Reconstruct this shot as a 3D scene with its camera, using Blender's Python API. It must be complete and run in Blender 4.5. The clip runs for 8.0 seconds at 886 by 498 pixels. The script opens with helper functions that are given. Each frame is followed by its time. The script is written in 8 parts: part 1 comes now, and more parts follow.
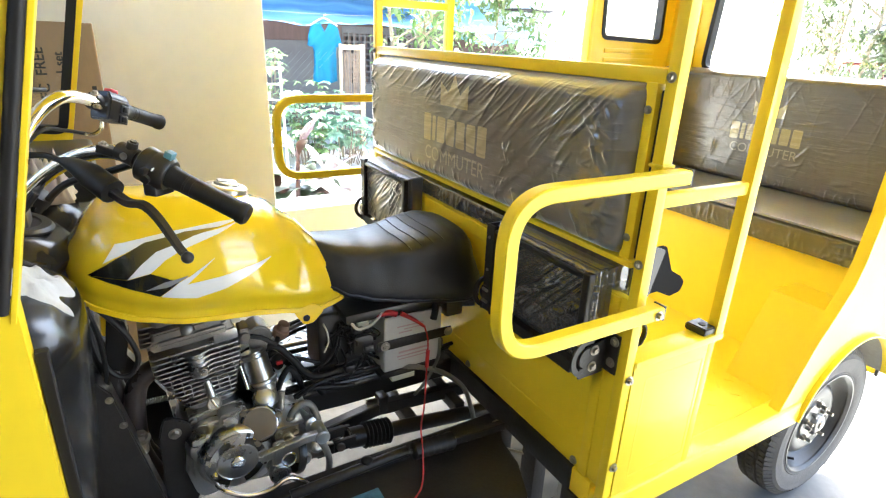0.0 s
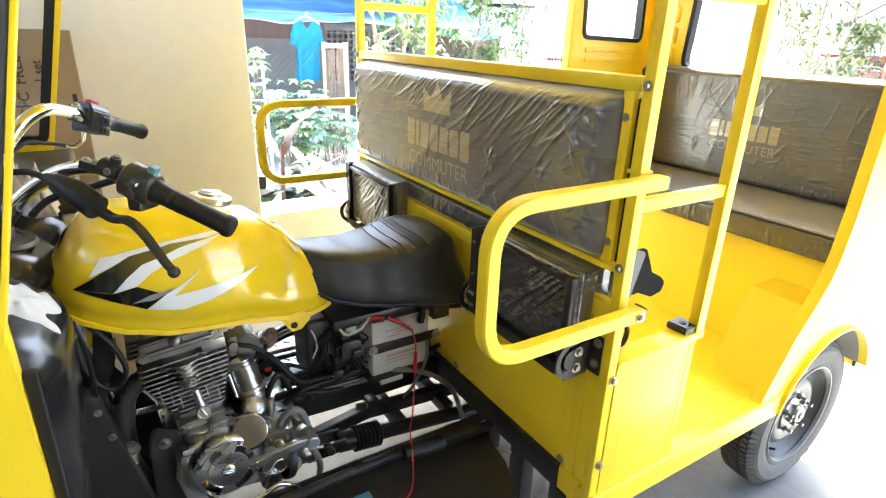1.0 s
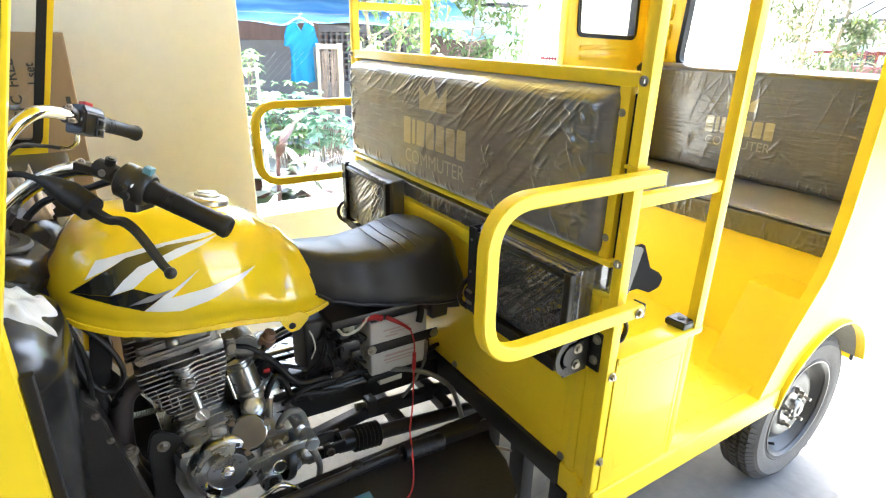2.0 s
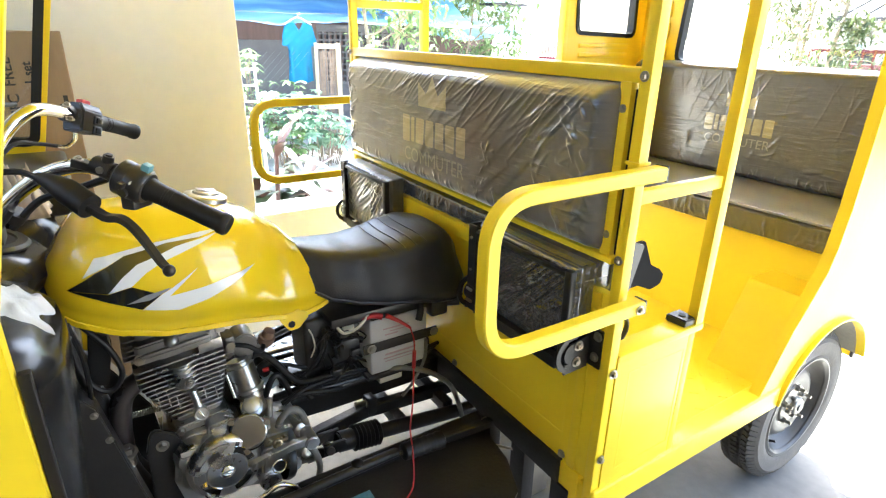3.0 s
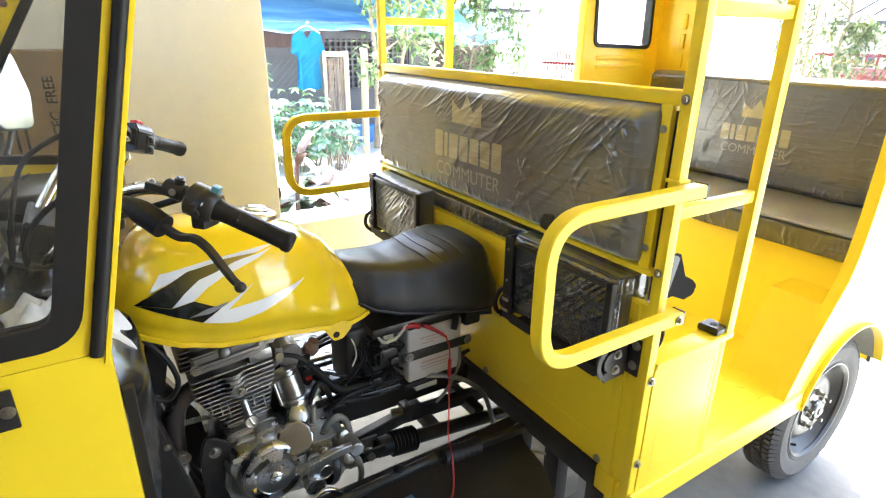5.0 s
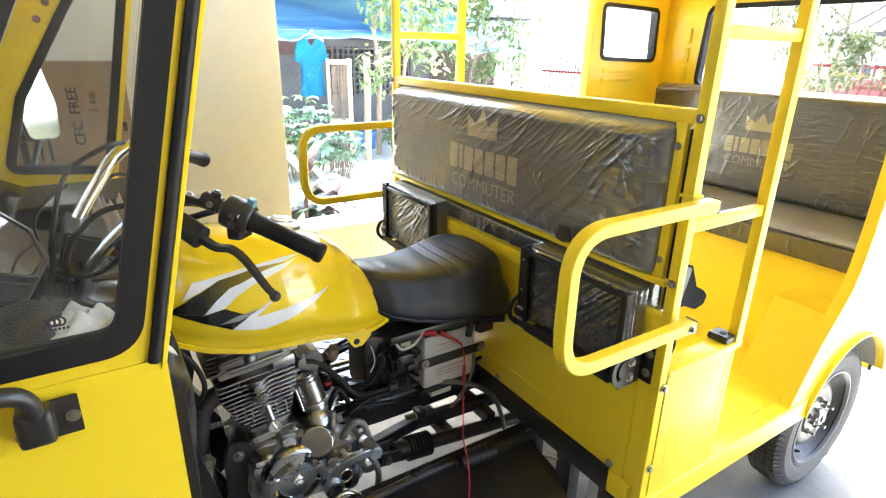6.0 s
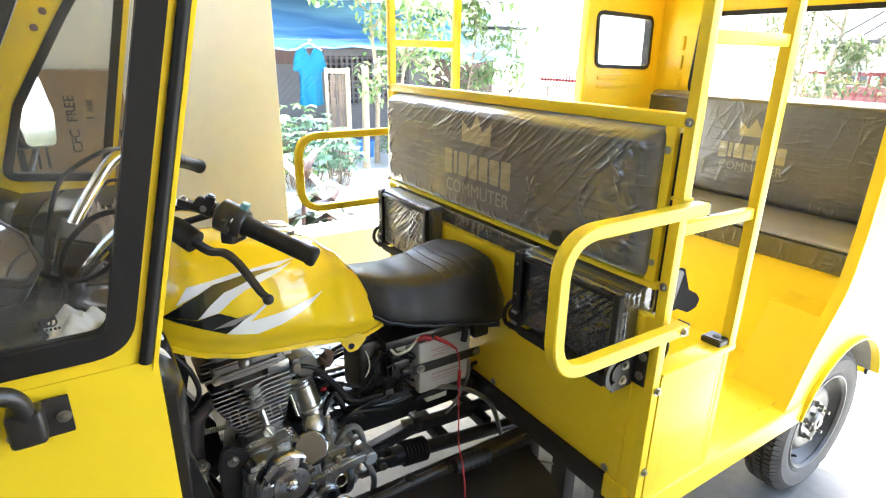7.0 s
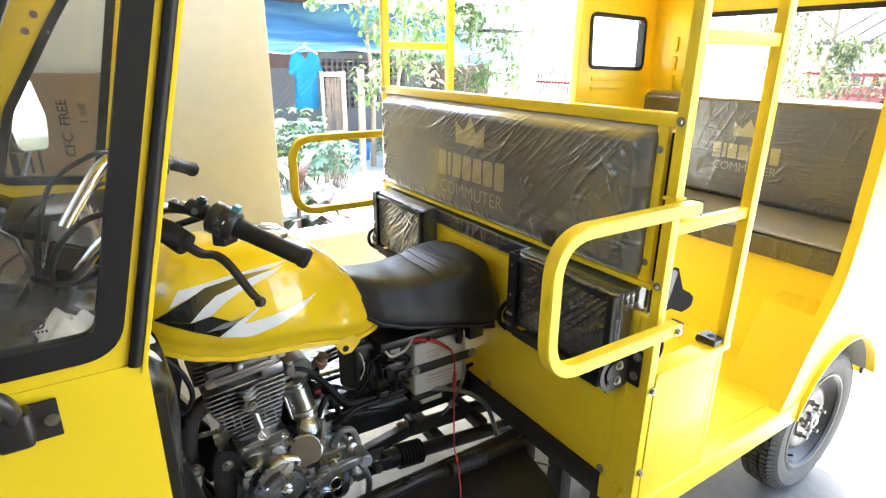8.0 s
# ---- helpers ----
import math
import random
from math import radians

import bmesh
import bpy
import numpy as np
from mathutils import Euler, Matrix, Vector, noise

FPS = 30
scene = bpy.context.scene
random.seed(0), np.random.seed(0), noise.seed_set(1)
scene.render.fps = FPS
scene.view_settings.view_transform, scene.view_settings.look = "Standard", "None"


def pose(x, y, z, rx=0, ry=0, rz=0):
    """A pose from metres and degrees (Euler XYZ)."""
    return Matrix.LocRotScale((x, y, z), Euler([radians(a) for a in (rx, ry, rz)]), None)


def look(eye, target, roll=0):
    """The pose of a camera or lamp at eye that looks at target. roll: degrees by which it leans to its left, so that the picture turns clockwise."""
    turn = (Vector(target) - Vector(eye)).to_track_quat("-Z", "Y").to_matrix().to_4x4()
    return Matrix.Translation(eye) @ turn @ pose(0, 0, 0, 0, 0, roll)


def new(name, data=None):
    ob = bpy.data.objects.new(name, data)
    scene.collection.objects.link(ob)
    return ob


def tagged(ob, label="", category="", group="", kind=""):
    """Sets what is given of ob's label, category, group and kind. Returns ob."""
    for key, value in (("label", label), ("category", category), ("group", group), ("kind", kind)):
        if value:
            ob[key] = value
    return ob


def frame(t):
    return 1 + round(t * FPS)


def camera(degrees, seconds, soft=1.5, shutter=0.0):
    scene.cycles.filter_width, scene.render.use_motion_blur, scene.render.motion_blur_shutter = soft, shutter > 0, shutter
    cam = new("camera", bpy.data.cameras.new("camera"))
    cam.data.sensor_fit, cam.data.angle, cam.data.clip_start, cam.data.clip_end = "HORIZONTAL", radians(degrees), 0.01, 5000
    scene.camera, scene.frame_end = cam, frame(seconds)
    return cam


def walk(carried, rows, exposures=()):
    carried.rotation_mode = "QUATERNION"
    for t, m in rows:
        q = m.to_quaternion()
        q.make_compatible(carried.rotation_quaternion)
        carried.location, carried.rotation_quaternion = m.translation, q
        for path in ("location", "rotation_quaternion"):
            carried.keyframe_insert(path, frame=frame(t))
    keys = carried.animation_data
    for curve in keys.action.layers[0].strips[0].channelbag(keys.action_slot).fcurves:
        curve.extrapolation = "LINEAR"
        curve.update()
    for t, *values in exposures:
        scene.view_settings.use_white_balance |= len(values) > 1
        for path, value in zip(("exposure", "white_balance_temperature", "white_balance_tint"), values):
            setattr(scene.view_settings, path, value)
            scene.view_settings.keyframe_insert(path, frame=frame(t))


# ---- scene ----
cam = camera(77.4, 8.0, soft=1.2)
PATH = [
    (0, (1.252, -0.828, 1.468), (-0.352, 0.133, 0.759), 2.4),
    (0.5, (1.254, -0.832, 1.488), (-0.33, 0.153, 0.765), 2.4),
    (1, (1.26, -0.827, 1.495), (-0.317, 0.17, 0.772), 1.8),
    (1.5, (1.259, -0.828, 1.494), (-0.314, 0.175, 0.772), 1.4),
    (3, (1.254, -0.829, 1.483), (-0.314, 0.182, 0.761), 1.1),
    (3.5, (1.249, -0.83, 1.485), (-0.317, 0.181, 0.762), 1.0),
    (4, (1.237, -0.829, 1.484), (-0.329, 0.183, 0.761), 1.0),
    (4.5, (1.226, -0.868, 1.498), (-0.342, 0.144, 0.78), 1.1),
    (4.7, (1.234, -0.894, 1.507), (-0.34, 0.114, 0.795), 0.7),
    (6, (1.24, -0.992, 1.543), (-0.336, 0.029, 0.854), 1.1),
    (6.5, (1.246, -0.995, 1.537), (-0.334, 0.031, 0.864), 1.0),
    (7, (1.256, -0.986, 1.537), (-0.328, 0.042, 0.876), 0.9),
    (7.5, (1.257, -0.984, 1.532), (-0.326, 0.048, 0.878), 0.8),
    (8, (1.26, -0.978, 1.533), (-0.321, 0.059, 0.882), 0.6),
]
walk(cam, [(t, look(eye, target, roll)) for t, eye, target, roll in PATH],
     exposures=[(0.0, 3.89, 5950, 3), (8.0, 3.85, 5950, 3)])

# ---- world, sun ----
world = bpy.data.worlds.new("sky")
scene.world = world
world.use_nodes = True
wn = world.node_tree.nodes
sky = wn.new("ShaderNodeTexSky")
sky.sky_type = "NISHITA"
sky.sun_disc = False
sky.sun_elevation = radians(60)
sky.sun_rotation = radians(-40)
sky.air_density = 0.7
sky.dust_density = 4.0
sky.ozone_density = 0.3
world.node_tree.links.new(sky.outputs[0], wn["Background"].inputs[0])
wn["Background"].inputs[1].default_value = 0.15
sun_data = bpy.data.lights.new("sun", "SUN")
sun_data.energy = 5.0
sun_data.angle = radians(0.6)
sun_data.color = (1.0, 0.985, 0.94)
sun = new("sun", sun_data)
az, el = radians(-40), radians(60)
sun.matrix_world = look((math.sin(az) * math.cos(el) * 30, math.cos(az) * math.cos(el) * 30, math.sin(el) * 30), (0, 0, 0))

# ---- materials ----
def material(name, color, rough=0.5, metal=0.0, vary=0.1, scale=6.0, bump=0.0, bump_scale=60.0, coat=0.0, coat_rough=0.05,
             spec=0.5, color2=None, stretch=(1, 1, 1), transmission=0.0, rough_vary=0.08, fine=0.5, subsurface=0.0):
    """Principled material: two noises vary the colour, a third the roughness, a fine one gives relief."""
    m = bpy.data.materials.new(name)
    m.use_nodes = True
    nt = m.node_tree
    nd, ln = nt.nodes, nt.links
    b = nd["Principled BSDF"]
    tc = nd.new("ShaderNodeTexCoord")
    mp = nd.new("ShaderNodeMapping")
    mp.inputs["Scale"].default_value = stretch
    ln.new(tc.outputs["Object"], mp.inputs[0])
    n1 = nd.new("ShaderNodeTexNoise")
    n1.inputs["Scale"].default_value, n1.inputs["Detail"].default_value = scale, 6
    n2 = nd.new("ShaderNodeTexNoise")
    n2.inputs["Scale"].default_value, n2.inputs["Detail"].default_value = scale * 14, 4
    ln.new(mp.outputs[0], n1.inputs[0]), ln.new(mp.outputs[0], n2.inputs[0])
    add = nd.new("ShaderNodeMix")
    add.data_type = "FLOAT"
    add.inputs[0].default_value = fine * 0.6
    ln.new(n1.outputs[0], add.inputs[2]), ln.new(n2.outputs[0], add.inputs[3])
    ramp = nd.new("ShaderNodeValToRGB")
    lo = [c * (1 - vary) for c in color]
    hi = list(color2) if color2 else [min(1, c * (1 + vary)) for c in color]
    ramp.color_ramp.elements[0].position, ramp.color_ramp.elements[1].position = 0.3, 0.7
    ramp.color_ramp.elements[0].color, ramp.color_ramp.elements[1].color = (*lo, 1), (*hi, 1)
    ln.new(add.outputs[0], ramp.inputs[0])
    ln.new(ramp.outputs[0], b.inputs["Base Color"])
    mr = nd.new("ShaderNodeMapRange")
    mr.inputs[3].default_value, mr.inputs[4].default_value = max(0.02, rough - rough_vary), min(1, rough + rough_vary)
    ln.new(n1.outputs[0], mr.inputs[0]), ln.new(mr.outputs[0], b.inputs["Roughness"])
    b.inputs["Metallic"].default_value = metal
    b.inputs["Specular IOR Level"].default_value = spec
    b.inputs["Coat Weight"].default_value, b.inputs["Coat Roughness"].default_value = coat, coat_rough
    b.inputs["Transmission Weight"].default_value = transmission
    if subsurface:
        b.inputs["Subsurface Weight"].default_value = subsurface
    if bump:
        n3 = nd.new("ShaderNodeTexNoise")
        n3.inputs["Scale"].default_value, n3.inputs["Detail"].default_value = bump_scale, 5
        ln.new(mp.outputs[0], n3.inputs[0])
        bp = nd.new("ShaderNodeBump")
        bp.inputs["Strength"].default_value, bp.inputs["Distance"].default_value = bump, 0.01
        ln.new(n3.outputs[0], bp.inputs["Height"]), ln.new(bp.outputs[0], b.inputs["Normal"])
    return m


def film_material(name, color, color2, shine=1.0, haze=0.4, lean=1.0, gloss=1.0, rough=0.16):
    """Vinyl under a thin sheet of clear plastic, whose fine creases run in two directions and fade in and out."""
    m = material(name, color, rough=rough, rough_vary=0.05, spec=0.6, vary=0.12, scale=3.0, color2=color2, coat=gloss, coat_rough=0.13)
    nd, ln = m.node_tree.nodes, m.node_tree.links
    b = nd["Principled BSDF"]
    b.inputs["Coat IOR"].default_value = 1.8
    b.inputs["Sheen Weight"].default_value, b.inputs["Sheen Roughness"].default_value = haze, 0.45
    tc = nd.new("ShaderNodeTexCoord")

    def math_node(op, a, c=None):
        n = nd.new("ShaderNodeMath")
        n.operation = op
        n.use_clamp = op in ("SUBTRACT",)
        for k, v in enumerate((a, c)):
            if v is None:
                continue
            if isinstance(v, (int, float)):
                n.inputs[k].default_value = v
            else:
                ln.new(v, n.inputs[k])
        return n.outputs[0]

    def creases(turn, across, along, sharp, seed):
        mp = nd.new("ShaderNodeMapping")
        mp.inputs["Rotation"].default_value = (0.0, turn * lean, 0.0)
        mp.inputs["Scale"].default_value = (along, 2.0, across)
        mp.inputs["Location"].default_value = (seed, seed * 0.7, seed * 1.3)
        ln.new(tc.outputs["Object"], mp.inputs[0])
        nz = nd.new("ShaderNodeTexNoise")
        nz.inputs["Scale"].default_value, nz.inputs["Detail"].default_value, nz.inputs["Distortion"].default_value = 1.0, 2.0, 0.5
        ln.new(mp.outputs[0], nz.inputs[0])
        d = math_node("ABSOLUTE", math_node("ADD", nz.outputs[0], -0.5))
        line = math_node("SUBTRACT", 1.0, math_node("MULTIPLY", d, sharp))
        gate = nd.new("ShaderNodeTexNoise")
        gate.inputs["Scale"].default_value, gate.inputs["Detail"].default_value = 5.0, 1.0
        ln.new(mp.outputs[0], gate.inputs[0])
        gr = nd.new("ShaderNodeMapRange")
        gr.inputs[1].default_value, gr.inputs[2].default_value = 0.42, 0.62
        gl = nd.new("ShaderNodeTexNoise")
        gl.inputs["Scale"].default_value, gl.inputs["Detail"].default_value = 6.0 + seed, 1.0
        ln.new(tc.outputs["Object"], gl.inputs[0])
        ln.new(gl.outputs[0], gr.inputs[0])
        return math_node("MULTIPLY", line, gr.outputs[0])

    total = math_node("ADD", creases(0.6, 34, 3.0, 10.0, 1.0), creases(0.9, 26, 2.2, 9.0, 3.0))
    total = math_node("ADD", total, math_node("MULTIPLY", creases(1.25, 60, 9.0, 6.0, 6.0), 0.45))
    bp = nd.new("ShaderNodeBump")
    bp.inputs["Strength"].default_value, bp.inputs["Distance"].default_value = 0.28 * shine, 0.003
    ln.new(total, bp.inputs["Height"])
    ln.new(bp.outputs[0], b.inputs["Coat Normal"])
    bp2 = nd.new("ShaderNodeBump")
    bp2.inputs["Strength"].default_value, bp2.inputs["Distance"].default_value = 0.25 * shine, 0.003
    ln.new(total, bp2.inputs["Height"])
    ln.new(bp2.outputs[0], b.inputs["Normal"])
    return m


def glass_material(name, tint=(0.97, 0.98, 0.97), dirt=0.06):
    m = bpy.data.materials.new(name)
    m.use_nodes = True
    nd, ln = m.node_tree.nodes, m.node_tree.links
    nd.remove(nd["Principled BSDF"])
    out = nd["Material Output"]
    tr = nd.new("ShaderNodeBsdfTransparent")
    tr.inputs[0].default_value = (*tint, 1)
    gl = nd.new("ShaderNodeBsdfGlossy")
    gl.inputs["Roughness"].default_value = 0.02
    df = nd.new("ShaderNodeBsdfDiffuse")
    df.inputs[0].default_value = (0.7, 0.68, 0.62, 1)
    lw = nd.new("ShaderNodeLayerWeight")
    pw = nd.new("ShaderNodeMath")
    pw.operation = "POWER"
    pw.inputs[1].default_value = 5.0
    fr = nd.new("ShaderNodeMath")
    fr.operation = "MULTIPLY_ADD"
    fr.inputs[1].default_value, fr.inputs[2].default_value = 0.9, 0.04
    ln.new(lw.outputs["Facing"], pw.inputs[0]), ln.new(pw.outputs[0], fr.inputs[0])
    mix = nd.new("ShaderNodeMixShader")
    ln.new(fr.outputs[0], mix.inputs[0]), ln.new(tr.outputs[0], mix.inputs[1]), ln.new(gl.outputs[0], mix.inputs[2])
    nz = nd.new("ShaderNodeTexNoise")
    nz.inputs["Scale"].default_value, nz.inputs["Detail"].default_value = 14, 8
    rp = nd.new("ShaderNodeValToRGB")
    rp.color_ramp.elements[0].position, rp.color_ramp.elements[1].position = 0.45, 0.85
    rp.color_ramp.elements[0].color, rp.color_ramp.elements[1].color = (dirt * 0.4,) * 3 + (1,), (dirt * 4,) * 3 + (1,)
    tc = nd.new("ShaderNodeTexCoord")
    ln.new(tc.outputs["Object"], nz.inputs[0]), ln.new(nz.outputs[0], rp.inputs[0])
    mix2 = nd.new("ShaderNodeMixShader")
    ln.new(rp.outputs[0], mix2.inputs[0]), ln.new(mix.outputs[0], mix2.inputs[1]), ln.new(df.outputs[0], mix2.inputs[2])
    ln.new(mix2.outputs[0], out.inputs[0])
    return m


def leaf_material(name, c1, c2, trans=0.35):
    m = bpy.data.materials.new(name)
    m.use_nodes = True
    nd, ln = m.node_tree.nodes, m.node_tree.links
    b = nd["Principled BSDF"]
    ge = nd.new("ShaderNodeNewGeometry")
    rp = nd.new("ShaderNodeValToRGB")
    rp.color_ramp.elements[0].color, rp.color_ramp.elements[1].color = (*c1, 1), (*c2, 1)
    ln.new(ge.outputs["Random Per Island"], rp.inputs[0])
    ln.new(rp.outputs[0], b.inputs["Base Color"])
    b.inputs["Roughness"].default_value = 0.4
    tl = nd.new("ShaderNodeBsdfTranslucent")
    ln.new(rp.outputs[0], tl.inputs[0])
    mx = nd.new("ShaderNodeMixShader")
    mx.inputs[0].default_value = trans
    ln.new(b.outputs[0], mx.inputs[1]), ln.new(tl.outputs[0], mx.inputs[2])
    ln.new(mx.outputs[0], nd["Material Output"].inputs[0])
    return m


YELLOW = material("yellow_paint", (0.84, 0.60, 0.018), rough=0.36, vary=0.04, scale=2.5, bump=0.02, bump_scale=35, coat=0.16, coat_rough=0.05, spec=0.25)
EXHAUST = material("burnt_black_enamel", (0.034, 0.028, 0.026), rough=0.3, spec=0.5, vary=0.3, scale=12, color2=(0.06, 0.045, 0.038))
TANK_YELLOW = material("tank_lacquer", (0.82, 0.575, 0.010), rough=0.2, vary=0.02, scale=2, coat=1.0, coat_rough=0.02, rough_vary=0.03)
BLACK_PAINT = material("black_chassis_paint", (0.025, 0.022, 0.0195), spec=0.3, rough=0.32, vary=0.3, scale=9, bump=0.08, bump_scale=120)
BLACK_PLASTIC = material("black_plastic", (0.022, 0.0195, 0.0175), rough=0.32, vary=0.15, scale=5, bump=0.04, bump_scale=300)
DASH_PLASTIC = material("gloss_black_plastic", (0.012, 0.0115, 0.011), spec=0.30, rough=0.21, rough_vary=0.08, vary=0.3, scale=4, bump=0.05, bump_scale=14)
GAUGE_LENS = material("smoky_lens", (0.030, 0.032, 0.042), rough=0.10, vary=0.3, scale=14, coat=1.0, coat_rough=0.03)
RUBBER = material("black_rubber", (0.014, 0.0125, 0.0115), spec=0.24, rough=0.48, vary=0.25, scale=8, bump=0.02, bump_scale=120, stretch=(1, 1, 0.15))
MATTE_BLACK = material("matte_black_paint", (0.007, 0.006, 0.006), rough=0.7, spec=0.08, vary=0.2)
UNDER = material("fender_undercoat", (0.34, 0.32, 0.27), rough=0.8, vary=0.2)
RIM = material("grey_rim_paint", (0.075, 0.067, 0.057), rough=0.36, metal=0.25, spec=0.4, vary=0.2, scale=14)
TYRE_RUBBER = material("tyre_rubber", (0.098, 0.086, 0.073), rough=0.8, vary=0.3, scale=10, bump=0.15, bump_scale=90)
SADDLE = material("saddle_vinyl", (0.020, 0.0205, 0.024), rough=0.32, vary=0.12, scale=4, bump=0.12, bump_scale=420)
FILM = film_material("vinyl_in_plastic", (0.056, 0.056, 0.057), (0.090, 0.090, 0.091), haze=0.85)
# Same vinyl for the rear bench, its shade painted in as darker brown.
FILM_SHADED = film_material("vinyl_in_plastic_shaded", (0.050, 0.045, 0.039), (0.080, 0.073, 0.063), shine=0.8, haze=0.12, lean=-1.0, gloss=0.35, rough=0.32)
FILM_DARK = film_material("black_vinyl_in_plastic", (0.026, 0.025, 0.024), (0.052, 0.050, 0.047), haze=0.14)
# Paler, cooler cushion top; the colour stands in for reflected daylight.
SEAT_TOP_SHEEN = material("vinyl_top_painted_sheen", (0.23, 0.23, 0.245), rough=0.34, spec=0.5, vary=0.2, scale=7, bump=0.1, bump_scale=60)
PRINT = film_material("gold_print", (0.27, 0.235, 0.13), (0.33, 0.29, 0.165), haze=0.8)
PRINT_GREY = film_material("grey_print", (0.22, 0.205, 0.165), (0.27, 0.255, 0.21), haze=0.8)
ALU = material("cast_aluminium", (0.58, 0.575, 0.56), rough=0.29, metal=1.0, vary=0.12, scale=12, bump=0.1, bump_scale=260)
ALU_DARK = material("dark_cast_metal", (0.30, 0.285, 0.26), rough=0.36, metal=0.85, vary=0.2, scale=12, bump=0.12, bump_scale=220)
CHROME = material("chrome", (0.86, 0.85, 0.84), rough=0.08, metal=1.0, vary=0.02, scale=6, rough_vary=0.04)
STEEL_SATIN = material("satin_steel", (0.33, 0.325, 0.31), rough=0.3, metal=1.0, vary=0.1, scale=9, stretch=(1, 1, 6))
# Chrome darkened in its base to stand in for dark reflections.
POLISHED = material("chrome_painted_dark_mirror", (0.33, 0.33, 0.335), rough=0.06, metal=1.0, vary=0.02, scale=6, rough_vary=0.02)
STEEL_CAP = material("satin_cap", (0.62, 0.60, 0.55), rough=0.34, metal=1.0, vary=0.05, scale=9)
STEEL = material("zinc_steel", (0.34, 0.31, 0.26), rough=0.35, metal=1.0, vary=0.15, scale=20)
CHECKER = material("aluminium_checker_plate", (0.20, 0.225, 0.26), rough=0.36, metal=0.9, vary=0.06, scale=10)
WHITE_DECAL = material("white_decal", (0.78, 0.77, 0.74), rough=0.25, vary=0.03, scale=5, coat=0.8, coat_rough=0.05)
BLACK_DECAL = material("black_decal", (0.008, 0.009, 0.008), rough=0.2, vary=0.2, scale=5, coat=0.8, coat_rough=0.05)
GREY_DECAL = material("grey_decal", (0.26, 0.25, 0.24), rough=0.25, vary=0.05, scale=5, coat=0.8, coat_rough=0.05)
FADE_DECAL = material("fading_decal", (0.2, 0.17, 0.012), rough=0.22, vary=0.1, scale=9, coat=0.8, coat_rough=0.05)


def fade(m, y0, y1, stops):
    """Prints a run of colours along y into a decal."""
    nd, ln = m.node_tree.nodes, m.node_tree.links
    tc, sx, mr, rp = nd.new("ShaderNodeTexCoord"), nd.new("ShaderNodeSeparateXYZ"), nd.new("ShaderNodeMapRange"), nd.new("ShaderNodeValToRGB")
    mr.inputs[1].default_value, mr.inputs[2].default_value = y0, y1
    ln.new(tc.outputs["Object"], sx.inputs[0]), ln.new(sx.outputs[1], mr.inputs[0]), ln.new(mr.outputs[0], rp.inputs[0])
    while len(rp.color_ramp.elements) < len(stops):
        rp.color_ramp.elements.new(0.5)
    for e, (p, c) in zip(rp.color_ramp.elements, stops):
        e.position, e.color = p, (*c, 1)
    ln.new(rp.outputs[0], nd["Principled BSDF"].inputs["Base Color"])


fade(FADE_DECAL, -0.90, -0.67, [(0.0, (0.008, 0.009, 0.008)), (0.25, (0.02, 0.02, 0.01)), (0.62, (0.16, 0.12, 0.01)), (1.0, (0.42, 0.28, 0.01))])
PEDAL_RUBBER = material("olive_pedal_rubber", (0.22, 0.19, 0.12), rough=0.5, vary=0.4, scale=60, bump=0.6, bump_scale=260, color2=(0.40, 0.36, 0.24))
BRONZE = material("yellowed_casting", (0.40, 0.35, 0.24), rough=0.32, metal=1.0, vary=0.2, scale=16, bump=0.12, bump_scale=240)
BATTERY_GREY = material("battery_case", (0.50, 0.49, 0.47), rough=0.5, vary=0.06, scale=8)
LABEL_PINK = material("faded_label_print", (0.42, 0.30, 0.30), rough=0.6, vary=0.1)
RED = material("red_plastic", (0.42, 0.012, 0.015), rough=0.4, vary=0.1)
PALE_BLUE = material("pale_blue_plastic", (0.50, 0.58, 0.66), rough=0.3, vary=0.08)
PACKET_BLUE = material("blue_printed_packet", (0.03, 0.10, 0.22), rough=0.35, vary=0.5, scale=40, color2=(0.10, 0.28, 0.42))
TEAL = material("teal_switch", (0.10, 0.24, 0.28), rough=0.4, vary=0.1)
GREY_HOSE = material("grey_hose", (0.16, 0.155, 0.14), rough=0.5, vary=0.15, scale=20)
CREAM_WIRE = material("cream_wire", (0.55, 0.52, 0.42), rough=0.5, vary=0.1)
BRASS = material("brass", (0.55, 0.46, 0.28), rough=0.25, metal=1.0, vary=0.1)
COPPER = material("rusty_cap", (0.20, 0.12, 0.08), rough=0.6, vary=0.3, scale=20)
WALL = material("cream_wall_paint", (0.645, 0.62, 0.565), rough=0.65, vary=0.05, scale=1.4, bump=0.06, bump_scale=22, color2=(0.71, 0.675, 0.61))
PARAPET = material("parapet_paint", (0.78, 0.76, 0.70), rough=0.7, vary=0.08, scale=2.0, bump=0.08, bump_scale=18)
# Tan chosen so the unseen east wall bounces warm, dim light.
EAST = material("tan_bounce_wall", (0.30, 0.245, 0.17), rough=0.8, vary=0.1, scale=2, bump=0.08, bump_scale=30)
# Grey lowered so the unseen ceiling returns less light.
CEIL = material("grey_ceiling", (0.44, 0.43, 0.41), rough=0.7, vary=0.04)
# Concrete base darkened to stand in for shade under the tricycle.
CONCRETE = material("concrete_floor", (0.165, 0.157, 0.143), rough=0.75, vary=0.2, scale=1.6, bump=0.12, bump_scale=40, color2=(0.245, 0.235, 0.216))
GROUND = material("pale_dry_ground", (0.42, 0.395, 0.355), rough=0.9, vary=0.2, scale=0.8, bump=0.3, bump_scale=9, color2=(0.53, 0.505, 0.46))
